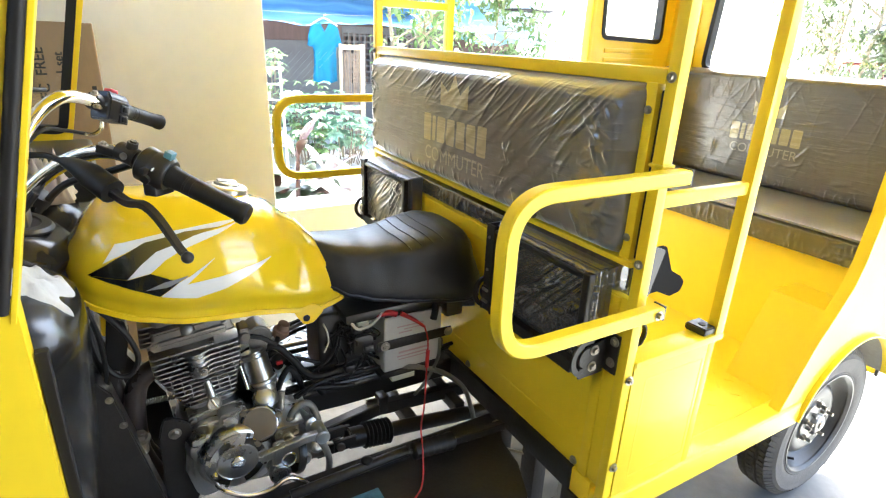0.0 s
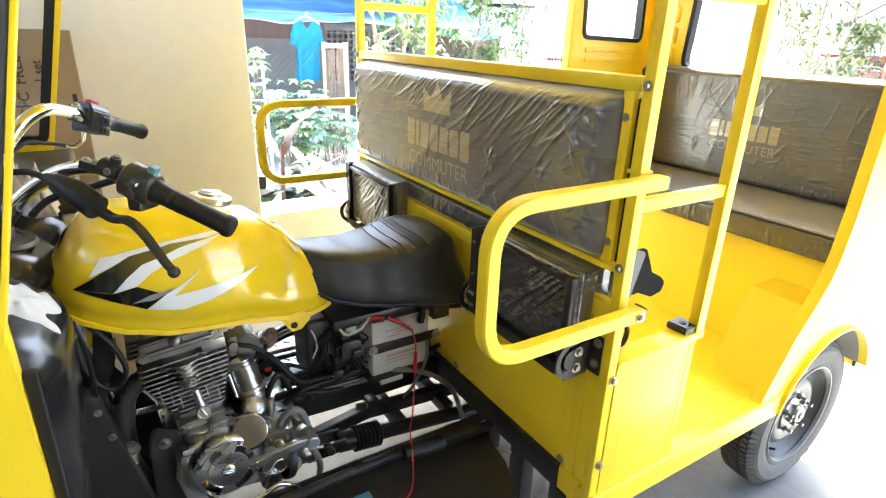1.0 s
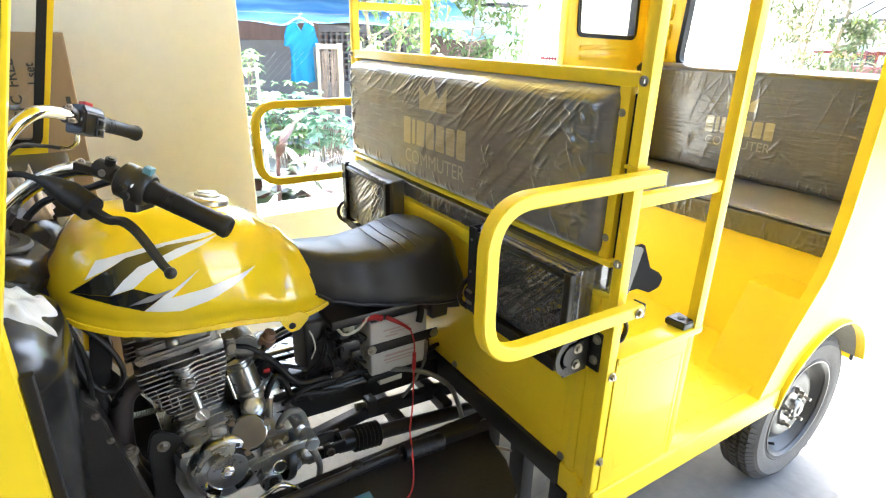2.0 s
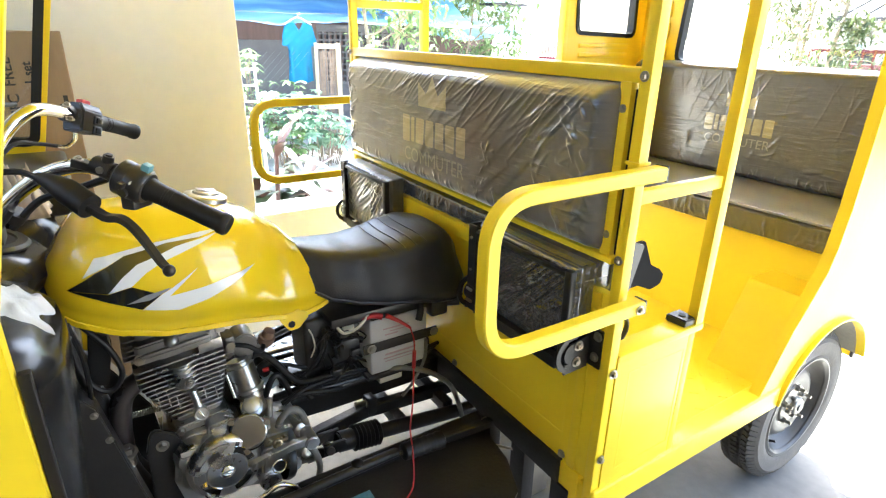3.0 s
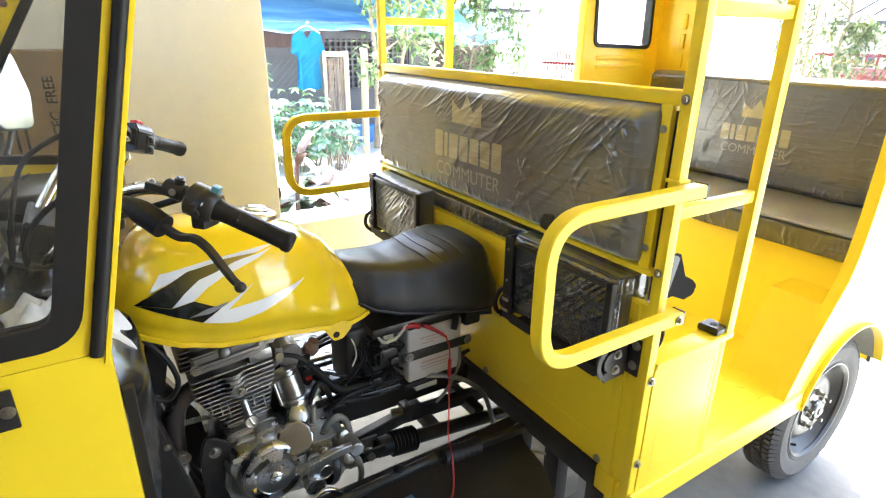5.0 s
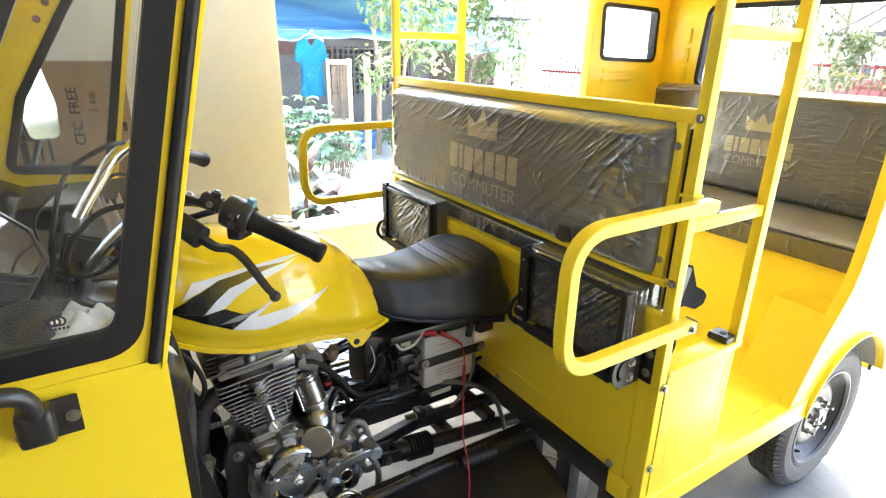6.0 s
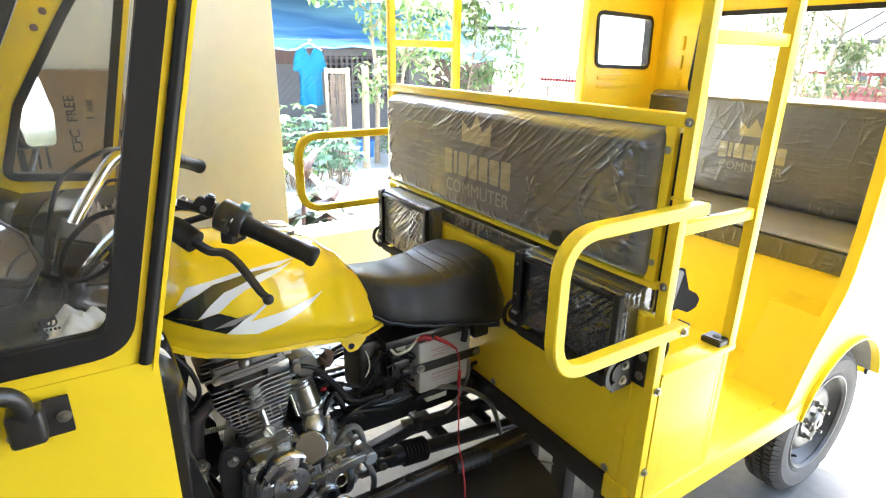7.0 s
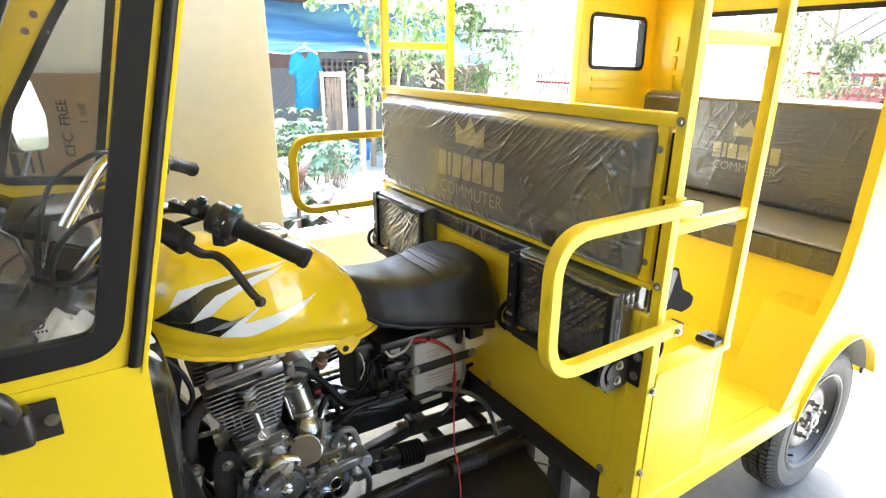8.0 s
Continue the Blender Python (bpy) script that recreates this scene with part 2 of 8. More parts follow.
CARDBOARD = material("brown_cardboard", (0.26, 0.175, 0.10), rough=0.8, vary=0.1, scale=5, stretch=(1, 1, 0.3), color2=(0.31, 0.215, 0.13))
INK = material("black_ink", (0.02, 0.02, 0.02), rough=0.6, vary=0.1)
CLOTH = material("white_cloth", (0.58, 0.575, 0.56), rough=0.9, vary=0.06, scale=10, bump=0.15, bump_scale=300)
PAPER = material("brown_paper", (0.46, 0.38, 0.30), rough=0.8, vary=0.15, scale=12)
GLASS = glass_material("cab_glass", tint=(0.84, 0.84, 0.83), dirt=0.016)
GLASS_CLEAR = glass_material("window_glass", dirt=0.005)


# ---- building helpers ----
def mesh_from(bm, name, mat, smooth=40):
    bmesh.ops.recalc_face_normals(bm, faces=bm.faces)
    me = bpy.data.meshes.new(name)
    bm.to_mesh(me)
    bm.free()
    me.materials.append(mat)
    if smooth:
        for p in me.polygons:
            p.use_smooth = True
        me.set_sharp_from_angle(angle=radians(smooth))
    return me


def part(name, bm, mat, parent=None, label="", smooth=40):
    """Links a bmesh as one mesh object, under a thing or a part."""
    ob = new(name, mesh_from(bm, name, mat, smooth))
    if parent is not None:
        hang(ob, parent)
    return tagged(ob, label)


def hang(ob, parent):
    """Makes ob, built in world places, a child of parent."""
    ob.parent = parent
    if parent.parent is None:
        ob.matrix_parent_inverse = Matrix.Translation(-parent.location)
    return ob


def thing(name, at, label, category, group="", kind=""):
    ob = new(name)
    ob.location = at
    ob.empty_display_size = 0.1
    return tagged(ob, label, category, group, kind)


def box(x0, x1, y0, y1, z0, z1, bevel=0.0, seg=2, bm=None, m=None):
    own = bm is None
    b = bmesh.new()
    r = bmesh.ops.create_cube(b, size=1)
    for v in b.verts:
        v.co = Vector(((x0 + x1) / 2 + v.co.x * (x1 - x0), (y0 + y1) / 2 + v.co.y * (y1 - y0), (z0 + z1) / 2 + v.co.z * (z1 - z0)))
    if bevel:
        bmesh.ops.bevel(b, geom=b.edges[:], offset=bevel, segments=seg, affect="EDGES", profile=0.6)
    if m is not None:
        b.transform(m)
    if own:
        return b
    return join(bm, b)


def join(bm, other):
    me = bpy.data.meshes.new("tmp")
    other.to_mesh(me)
    other.free()
    bm.from_mesh(me)
    bpy.data.meshes.remove(me)
    return bm


def cyl(p0, p1, r0, r1=None, seg=20, bevel=0.0, bm=None):
    """A cylinder or cone from p0 to p1."""
    r1 = r0 if r1 is None else r1
    p0, p1 = Vector(p0), Vector(p1)
    b = bmesh.new()
    bmesh.ops.create_cone(b, cap_ends=True, segments=seg, radius1=r0, radius2=r1, depth=(p1 - p0).length)
    if bevel:
        rims = [e for e in b.edges if abs(e.verts[0].co.z - e.verts[1].co.z) < 1e-6]
        bmesh.ops.bevel(b, geom=rims, offset=bevel, segments=2, affect="EDGES")
    b.transform(Matrix.Translation((p0 + p1) / 2) @ (p1 - p0).to_track_quat("Z", "Y").to_matrix().to_4x4())
    return b if bm is None else join(bm, b)


def lathe(profile, p0, axis, seg=32, bm=None, angle=360):
    """Turns (radius, height) pairs round an axis that starts at p0."""
    b = bmesh.new()
    rings = []
    for r, h in profile:
        rings.append([b.verts.new((r * math.cos(2 * math.pi * i / seg), r * math.sin(2 * math.pi * i / seg), h)) for i in range(seg)] if r > 1e-5 else [b.verts.new((0, 0, h))])
    for a, c in zip(rings, rings[1:]):
        for i in range(seg):
            j = (i + 1) % seg
            if len(a) == 1 and len(c) == 1:
                continue
            if len(a) == 1:
                b.faces.new((a[0], c[i], c[j]))
            elif len(c) == 1:
                b.faces.new((a[i], a[j], c[0]))
            else:
                b.faces.new((a[i], a[j], c[j], c[i]))
    b.transform(Matrix.Translation(p0) @ Vector(axis).to_track_quat("Z", "Y").to_matrix().to_4x4())
    return b if bm is None else join(bm, b)


def smooth_path(pts, n=8):
    """Catmull-Rom through the points."""
    P = [Vector(p) for p in pts]
    P = [P[0] * 2 - P[1]] + P + [P[-1] * 2 - P[-2]]
    out = []
    for i in range(1, len(P) - 2):
        for k in range(n):
            t = k / n
            a, b, c, d = P[i - 1], P[i], P[i + 1], P[i + 2]
            out.append(0.5 * ((2 * b) + (c - a) * t + (2 * a - 5 * b + 4 * c - d) * t * t + (3 * b - a - 3 * c + d) * t ** 3))
    out.append(P[-2])
    return out


def fillet_path(pts, radius, n=6):
    """A polyline with its corners rounded."""
    P = [Vector(p) for p in pts]
    out = [P[0]]
    for a, b, c in zip(P, P[1:], P[2:]):
        u, w = (a - b).normalized(), (c - b).normalized()
        half = u.angle(w) / 2
        d = min(radius / math.tan(half), (a - b).length * 0.49, (c - b).length * 0.49)
        s, e = b + u * d, b + w * d
        for k in range(n + 1):
            t = k / n
            out.append((1 - t) ** 2 * s + 2 * t * (1 - t) * b + t * t * e)
    out.append(P[-1])
    return out


def sweep(path, radius, seg=10, square=None, bm=None, up=(0, 0, 1), taper=None, caps=True):
    """A tube along a path; square=(w, h) gives a box section with rounded corners."""
    b = bmesh.new()
    path = [Vector(p) for p in path]
    if square:
        w, h = square[0] / 2, square[1] / 2
        c = min(w, h) * 0.22
        sec = [(w, h - c), (w - c, h), (-w + c, h), (-w, h - c), (-w, -h + c), (-w + c, -h), (w - c, -h), (w, -h + c)]
    else:
        sec = [(radius * math.cos(2 * math.pi * i / seg), radius * math.sin(2 * math.pi * i / seg)) for i in range(seg)]
    rings = []
    ref = Vector(up)
    for i, p in enumerate(path):
        d = (path[min(i + 1, len(path) - 1)] - path[max(i - 1, 0)]).normalized()
        side = d.cross(ref)
        if side.length < 1e-4:
            side = d.cross(Vector((1, 0, 0)))
        side.normalize()
        top = side.cross(d).normalized()
        if not square:
            ref = top
        k = 1.0 if taper is None else taper(i / max(1, len(path) - 1))
        rings.append([b.verts.new(p + side * x * k + top * y * k) for x, y in sec])
    n = len(sec)
    for a, c in zip(rings, rings[1:]):
        for i in range(n):
            b.faces.new((a[i], a[(i + 1) % n], c[(i + 1) % n], c[i]))
    if caps:
        b.faces.new(rings[0][::-1]), b.faces.new(rings[-1])
    return b if bm is None else join(bm, b)


def prism(poly, axis, a0, a1, bevel=0.0, bm=None, holes=()):
    """A plate: polygon (u, v) extruded along an axis. axis x: (y, z); axis y: (x, z); axis z: (x, y). Holes are inner polygons with as many points as poly."""
    def at(u, v, a):
        return {"x": (a, u, v), "y": (u, a, v), "z": (u, v, a)}[axis]
    b = bmesh.new()
    if not holes:
        lo = [b.verts.new(at(u, v, a0)) for u, v in poly]
        hi = [b.verts.new(at(u, v, a1)) for u, v in poly]
        b.faces.new(lo), b.faces.new(hi[::-1])
        for i in range(len(poly)):
            j = (i + 1) % len(poly)
            b.faces.new((lo[i], hi[i], hi[j], lo[j]))
        if bevel:
            bmesh.ops.recalc_face_normals(b, faces=b.faces)
            bmesh.ops.bevel(b, geom=b.edges[:], offset=bevel, segments=2, affect="EDGES")
    else:
        hole = holes[0]
        rings = [[b.verts.new(at(u, v, a)) for u, v in ring] for a in (a0, a1) for ring in (poly, hole)]
        n = len(poly)
        for i in range(n):
            j = (i + 1) % n
            b.faces.new((rings[0][i], rings[0][j], rings[1][j], rings[1][i]))
            b.faces.new((rings[2][i], rings[2][j], rings[3][j], rings[3][i]))
            b.faces.new((rings[0][i], rings[0][j], rings[2][j], rings[2][i]))
            b.faces.new((rings[1][i], rings[1][j], rings[3][j], rings[3][i]))
    return b if bm is None else join(bm, b)


def rounded(poly, r, n=5):
    """Rounds the corners of a closed 2D polygon."""
    out = []
    m = len(poly)
    for i in range(m):
        a, b, c = Vector(poly[i - 1]), Vector(poly[i]), Vector(poly[(i + 1) % m])
        u, w = (a - b).normalized(), (c - b).normalized()
        half = max(0.05, u.angle(w) / 2)
        d = min(r / math.tan(half), (a - b).length * 0.48, (c - b).length * 0.48)
        s, e = b + u * d, b + w * d
        for k in range(n + 1):
            t = k / n
            q = (1 - t) ** 2 * s + 2 * t * (1 - t) * b + t * t * e
            out.append((q.x, q.y))
    return out


def inset_poly(poly, d):
    """Moves each corner of a closed polygon inwards by about d (poly counter-clockwise or not)."""
    out = []
    m = len(poly)
    area = sum(poly[i - 1][0] * poly[i][1] - poly[i][0] * poly[i - 1][1] for i in range(m))
    sgn = 1 if area > 0 else -1
    for i in range(m):
        a, b, c = Vector(poly[i - 1]), Vector(poly[i]), Vector(poly[(i + 1) % m])
        n1 = Vector((-(b - a).y, (b - a).x)).normalized() * sgn
        n2 = Vector((-(c - b).y, (c - b).x)).normalized() * sgn
        n = (n1 + n2)
        n = n / max(0.3, n.length_squared) * 2
        out.append((b.x + n.x * d, b.y + n.y * d))
    return out


def around(hole, outer):
    """For each point of the hole, the point of the outer outline in the same direction from the hole's middle."""
    c = Vector((sum(p[0] for p in hole) / len(hole), sum(p[1] for p in hole) / len(hole)))
    res = []
    for p in hole:
        d = (Vector(p) - c).normalized()
        best = None
        for a, b in zip(outer, outer[1:] + outer[:1]):
            a, b = Vector(a), Vector(b)
            e = b - a
            det = d.x * -e.y + d.y * e.x
            if abs(det) < 1e-9:
                continue
            r = a - c
            s = (r.x * -e.y + r.y * e.x) / det
            t = (d.x * r.y - d.y * r.x) / det
            if s > 0 and -1e-6 <= t <= 1 + 1e-6 and (best is None or s < best):
                best = s
        res.append(tuple(c + d * best))
    return res


def loft(sections, cap=True, bm=None):
    b = bmesh.new()
    rings = [[b.verts.new(p) for p in s] for s in sections]
    n = len(rings[0])
    for a, c in zip(rings, rings[1:]):
        for i in range(n):
            b.faces.new((a[i], a[(i + 1) % n], c[(i + 1) % n], c[i]))
    if cap:
        b.faces.new(rings[0][::-1]), b.faces.new(rings[-1])
    return b if bm is None else join(bm, b)


def interp(rows, y):
    """Smooth interpolation in rows sorted by their first number."""
    if y <= rows[0][0]:
        return rows[0][1:]
    for a, b in zip(rows, rows[1:]):
        if y <= b[0]:
            t = (y - a[0]) / (b[0] - a[0])
            t = t * t * (3 - 2 * t) * 0.5 + t * 0.5
            return [p + (q - p) * t for p, q in zip(a[1:], b[1:])]
    return rows[-1][1:]


def bolt(at, axis, r=0.008, h=0.006, bm=None, washer=True):
    """A hexagon head on a washer, standing on a face."""
    at, ax = Vector(at), Vector(axis).normalized()
    b = bmesh.new()
    if washer:
        cyl(at, at + ax * 0.0018, r * 1.55, seg=18, bm=b)
    cyl(at + ax * 0.0015, at + ax * (0.0015 + h), r * 1.05, r * 0.95, seg=6, bm=b)
    cyl(at + ax * h, at + ax * (h + 0.003), r * 0.55, r * 0.4, seg=10, bm=b)
    return b if bm is None else join(bm, b)


def text_mesh(body, size, m, name, mat, parent=None, depth=0.0006, label="", bold=0.0):
    cu = bpy.data.curves.new(name, "FONT")
    cu.body, cu.size, cu.extrude, cu.offset = body, size, depth, bold
    cu.align_x, cu.align_y = "CENTER", "CENTER"
    tmp = new("tmp_text", cu)
    bpy.context.view_layer.update()
    me = bpy.data.meshes.new_from_object(tmp.evaluated_get(bpy.context.evaluated_depsgraph_get()))
    bpy.data.objects.remove(tmp)
    me.transform(m)
    me.materials.clear()
    me.materials.append(mat)
    ob = new(name, me)
    if parent is not None:
        hang(ob, parent)
    return tagged(ob, label)


# ---- the setting: porch, parapet, ground ----
C = -0.02          # the tricycle's middle line
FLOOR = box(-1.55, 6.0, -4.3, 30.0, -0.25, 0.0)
part("floor", FLOOR, CONCRETE, None, "trowelled concrete porch floor, darkened for the shade under the tricycle", smooth=0)["kind"] = "structure"
gb = box(-2500, 2500, -2500, 2500, -0.9, -0.26)
part("ground", gb, GROUND, None, "pale dry yard ground", smooth=0)["kind"] = "structure"
yard = box(-40, -1.552, -12, 40, -0.255, -0.12)
part("yard", yard, GROUND, None, "sunlit pale concrete and earth yard", smooth=0)["kind"] = "structure"

PAR_Z = 0.70
parapet = box(-1.42, -1.22, -3.3, 7.0, -0.1, PAR_Z, 0.008)
part("wall_parapet", parapet, PARAPET, None, "low cream parapet wall with a flat top", smooth=0)["kind"] = "structure"
pil = box(-1.43, -1.19, -2.4, -0.25, PAR_Z + 0.003, 2.9, 0.006)
part("wall_west", pil, WALL, None, "smooth cream painted wall beside the tricycle", smooth=0)["kind"] = "structure"
part("wall_west_rest", box(-1.42, -1.2, -3.3, -2.4, PAR_Z + 0.003, 2.9), WALL, None, "smooth cream painted wall", smooth=0)["kind"] = "structure"
# Added wall, never in view: blocks skylight from the near side.
part("added_wall_east", box(2.6, 3.0, -3.3, 0.45, -0.1, 2.9), EAST, None, "plain tan wall out of view, added to shape the light", smooth=0)["kind"] = "structure"
# Added behind the camera; its height meters the light on the bulkhead.
part("added_wall_south", box(-1.43, 3.0, -3.5, -3.3, -0.1, 2.25), WALL, None, "plain cream wall out of view, added with an open band for fill light", smooth=0)["kind"] = "structure"
# Unseen ceiling; its edges are placed to keep direct sun off the tricycle.
part("ceiling", box(-1.9, 3.0, -3.6, 2.0, 2.9, 3.0), CEIL, None, "plain grey porch ceiling out of view, sized to shade the tricycle", smooth=0)["kind"] = "structure"

# ---- the tricycle ----
trike = thing("passenger_tricycle", (C, 0.0, 0.0), "bright yellow three-wheeled passenger tricycle, new, with seats still wrapped in plastic", "tricycle")
WN, WF = 0.62, -0.66      # outer faces of the near and far posts
FZ = 0.505                # cabin floor


def mirror(x):
    return 2 * C - x


# chassis
def chassis():
    ch = box(WF + 0.02, WN - 0.1, -0.012, 0.045, 0.462, 0.531, 0.003)
    beam = part("front_cross_beam", ch, BLACK_PAINT, trike, "black painted steel cross beam")
    for x0 in (0.50, 0.345, 0.195, -0.35, -0.58):
        part("hanger", box(x0, x0 + 0.055, -0.012, 0.03, 0.26, 0.464, 0.003), BLACK_PAINT, beam)
    for x in (0.20, C - 0.22):
        part("chassis_rail", sweep([(x, -1.25, 0.42), (x, 0.0, 0.42), (x, 1.75, 0.42)], 0, square=(0.045, 0.07)), BLACK_PAINT, trike)
    part("spine_tube", sweep([(C - 0.1, -0.62, 0.56), (C - 0.09, -0.01, 0.54)], 0, square=(0.04, 0.045)), BLACK_PAINT, trike)
    part("frame_beam", sweep([(-0.055, -0.66, 0.505), (-0.05, -0.38, 0.492), (-0.05, -0.01, 0.490)], 0, square=(0.035, 0.062)), BLACK_PAINT, trike)
    for y in (-0.06, -0.22):
        part("cross_tube", box(C - 0.24, C + 0.10, y, y + 0.035, 0.40, 0.435, 0.004), BLACK_PAINT, trike)
    part("footboard", prism(rounded([(0.215, -0.72), (0.60, -0.72), (0.60, -0.30), (0.483, -0.101), (0.381, -0.054), (0.295, -0.041), (0.25, -0.018), (0.23, -0.018)], 0.01, 3), "z", 0.445, 0.452), BLACK_PAINT, trike, "black painted steel footboard")
    part("footboard_edge", sweep([(0.225, -0.72, 0.455), (0.235, -0.035, 0.455)], 0, square=(0.012, 0.02)), BLACK_PAINT, trike)


chassis()


# bulkhead behind the rider
def bulkhead():
    bm = box(WF + 0.029, WN - 0.029, 0.0, 0.018, 0.531, 1.0, 0.002)
    pan = part("bulkhead_panel", bm, YELLOW, trike, "yellow painted sheet-metal bulkhead")
    # raised pressing with a groove round it
    fr = rounded([(WF + 0.11, 0.60), (WN - 0.11, 0.60), (WN - 0.11, 0.955), (WF + 0.11, 0.955)], 0.008, 3)
    part("pressed_groove", prism(fr, "y", -0.0006, 0.001, holes=[inset_poly(fr, 0.004)]), YELLOW, pan)
    part("top_flange", box(WF + 0.045, WN - 0.045, -0.006, 0.004, 0.958, 0.998, 0.003), YELLOW, pan)
    part("skirt", box(WN - 0.105, WN - 0.042, -0.006, 0.05, 0.44, 0.53, 0.004), YELLOW, pan)
    for p in ((0.515, -0.0005, 0.545), (0.05, -0.0005, 0.545), (-0.4, -0.0005, 0.545)):
        part("bolt", bolt(p, (0, -1, 0), 0.007), STEEL, pan)
    for x in (WN - 0.073, WF + 0.073):
        part("side_strip", box(x - 0.013, x + 0.013, -0.004, 0.03, 0.53, 0.995, 0.002), YELLOW, pan)


bulkhead()


def posts():
    z1 = 1.93
    for x, s in ((WN, -1), (WF, 1)):
        xa, xb = sorted((x + s * 0.003, x + s * 0.028))
        post = part("front_post", box(xa, xb, -0.004, 0.022, 0.445, z1, 0.004), YELLOW, trike)
        for z in (1.423, 1.081):
            part("bolt", bolt((x + s * 0.016, -0.0045, z), (0, -1, 0), 0.006), STEEL, post)
        for z in (0.865 - 0.04, 0.60):
            part("bolt", bolt((x + s * 0.002, 0.012, z), (-s, 0, 0), 0.007), STEEL, post)
        part("collar", box(xa - 0.004, xb + 0.004, -0.008, 0.026, 1.268, 1.275, 0.002), YELLOW, post)
        part("middle_post", box(min(x, x + s * 0.026), max(x, x + s * 0.026), 0.280, 0.309, 0.862, z1, 0.004), YELLOW, trike)
        for z, h in ((1.205, 0.027), (1.577, 0.026)):
            part("side_bar", box(xa + 0.002, xb - 0.002, 0.022, 0.280, z - h / 2, z + h / 2, 0.004), YELLOW, trike)
        # side panel between the posts
        pn = part("side_panel", box(min(x, x + s * 0.012), max(x, x + s * 0.012), 0.0205, 0.2615, 0.505, 0.862, 0.002), YELLOW, trike)
        fr = rounded([(0.062, 0.55), (0.252, 0.55), (0.252, 0.815), (0.062, 0.815)], 0.006, 3)
        part("pressed_groove", prism(fr, "x", x - s * 0.0005, x + s * 0.002, holes=[inset_poly(fr, 0.004)]), YELLOW, pn)
        part("panel_cap", box(min(x - s * 0.002, x + s * 0.05), max(x - s * 0.002, x + s * 0.05), 0.0225, 0.31, 0.848, 0.866, 0.004), YELLOW, pn)
        part("panel_edge", box(min(x, x + s * 0.045), max(x, x + s * 0.045), 0.262, 0.285, 0.505, 0.85, 0.004), YELLOW, pn)
        lt = part("latch_block", prism(rounded([(x + s * 0.004, 0.245), (x + s * 0.055, 0.24), (x + s * 0.055, 0.29), (x + s * 0.004, 0.285)], 0.004, 2), "z", 0.866, 0.884, 0.003), BLACK_PLASTIC, pn, "black plastic latch block")
        part("latch_hole", cyl((x + s * 0.028, 0.264, 0.882), (x + s * 0.028, 0.264, 0.8855), 0.0085, seg=16), INK, lt)
        # sill below the doorway
        part("sill", box(min(x - s * 0.006, x + s * 0.05), max(x - s * 0.006, x + s * 0.05), -0.002, 0.80, 0.438, 0.513, 0.008, 3), YELLOW, trike)
    part("backrest_top_rail", box(WF + 0.028, WN - 0.028, -0.004, 0.036, 1.41, 1.437, 0.004), YELLOW, trike)
    part("backrest_lower_bar", box(WF + 0.027, WN - 0.027, -0.014, 0.012, 1.070, 1.083, 0.003), YELLOW, trike)
    for x in (WN - 0.066, WF + 0.040):
        st = part("backrest_side_bar", box(x, x + 0.026, -0.006, 0.03, 1.08, 1.412, 0.003), YELLOW, trike)
        for z in (1.365, 1.235, 1.125):
            part("screw", bolt((x + 0.013, -0.006, z), (0, -1, 0), 0.005, 0.003), STEEL, st)
    # Black strip put in for the dark gap between backrest and near post.
    for x in (WN - 0.040, ):
        part("gap_strip", box(x + 0.002, x + 0.010, 0.004, 0.032, 1.085, 1.40, 0.002), RUBBER, trike)


posts()


def hoops():
    for x, s in ((WN, 1), (WF, -1)):
        xc = x + s * 0.0205
        pts = [(xc, 0.030, 1.258), (xc, -0.351, 1.258), (xc, -0.351, 0.992), (xc, 0.030, 0.992)]
        path = fillet_path(pts, 0.081, 10)
        ho = part("guard_hoop", sweep(path, 0, square=(0.026, 0.028), up=(1, 0, 0)), YELLOW, trike, "yellow square-tube guard hoop beside the rider")
        part("bolt", bolt((xc + s * 0.0145, 0.014, 0.992), (s, 0, 0), 0.0065), STEEL, ho)
        for z in (0.992, 1.258):
            part("end_cap", box(xc - 0.0138, xc + 0.0138, 0.0302, 0.0345, z - 0.0148, z + 0.0148, 0.001), BLACK_PLASTIC, ho)
        arc = [(0.070 + 0.027 * math.cos(radians(a)), 0.893 + 0.030 * math.sin(radians(a))) for a in range(-100, 101, 20)]
        part("slotted_stay", sweep([(x - s * 0.05, u, v) for u, v in arc], 0, square=(0.005, 0.011), up=(1, 0, 0)), BLACK_PAINT, trike)


hoops()


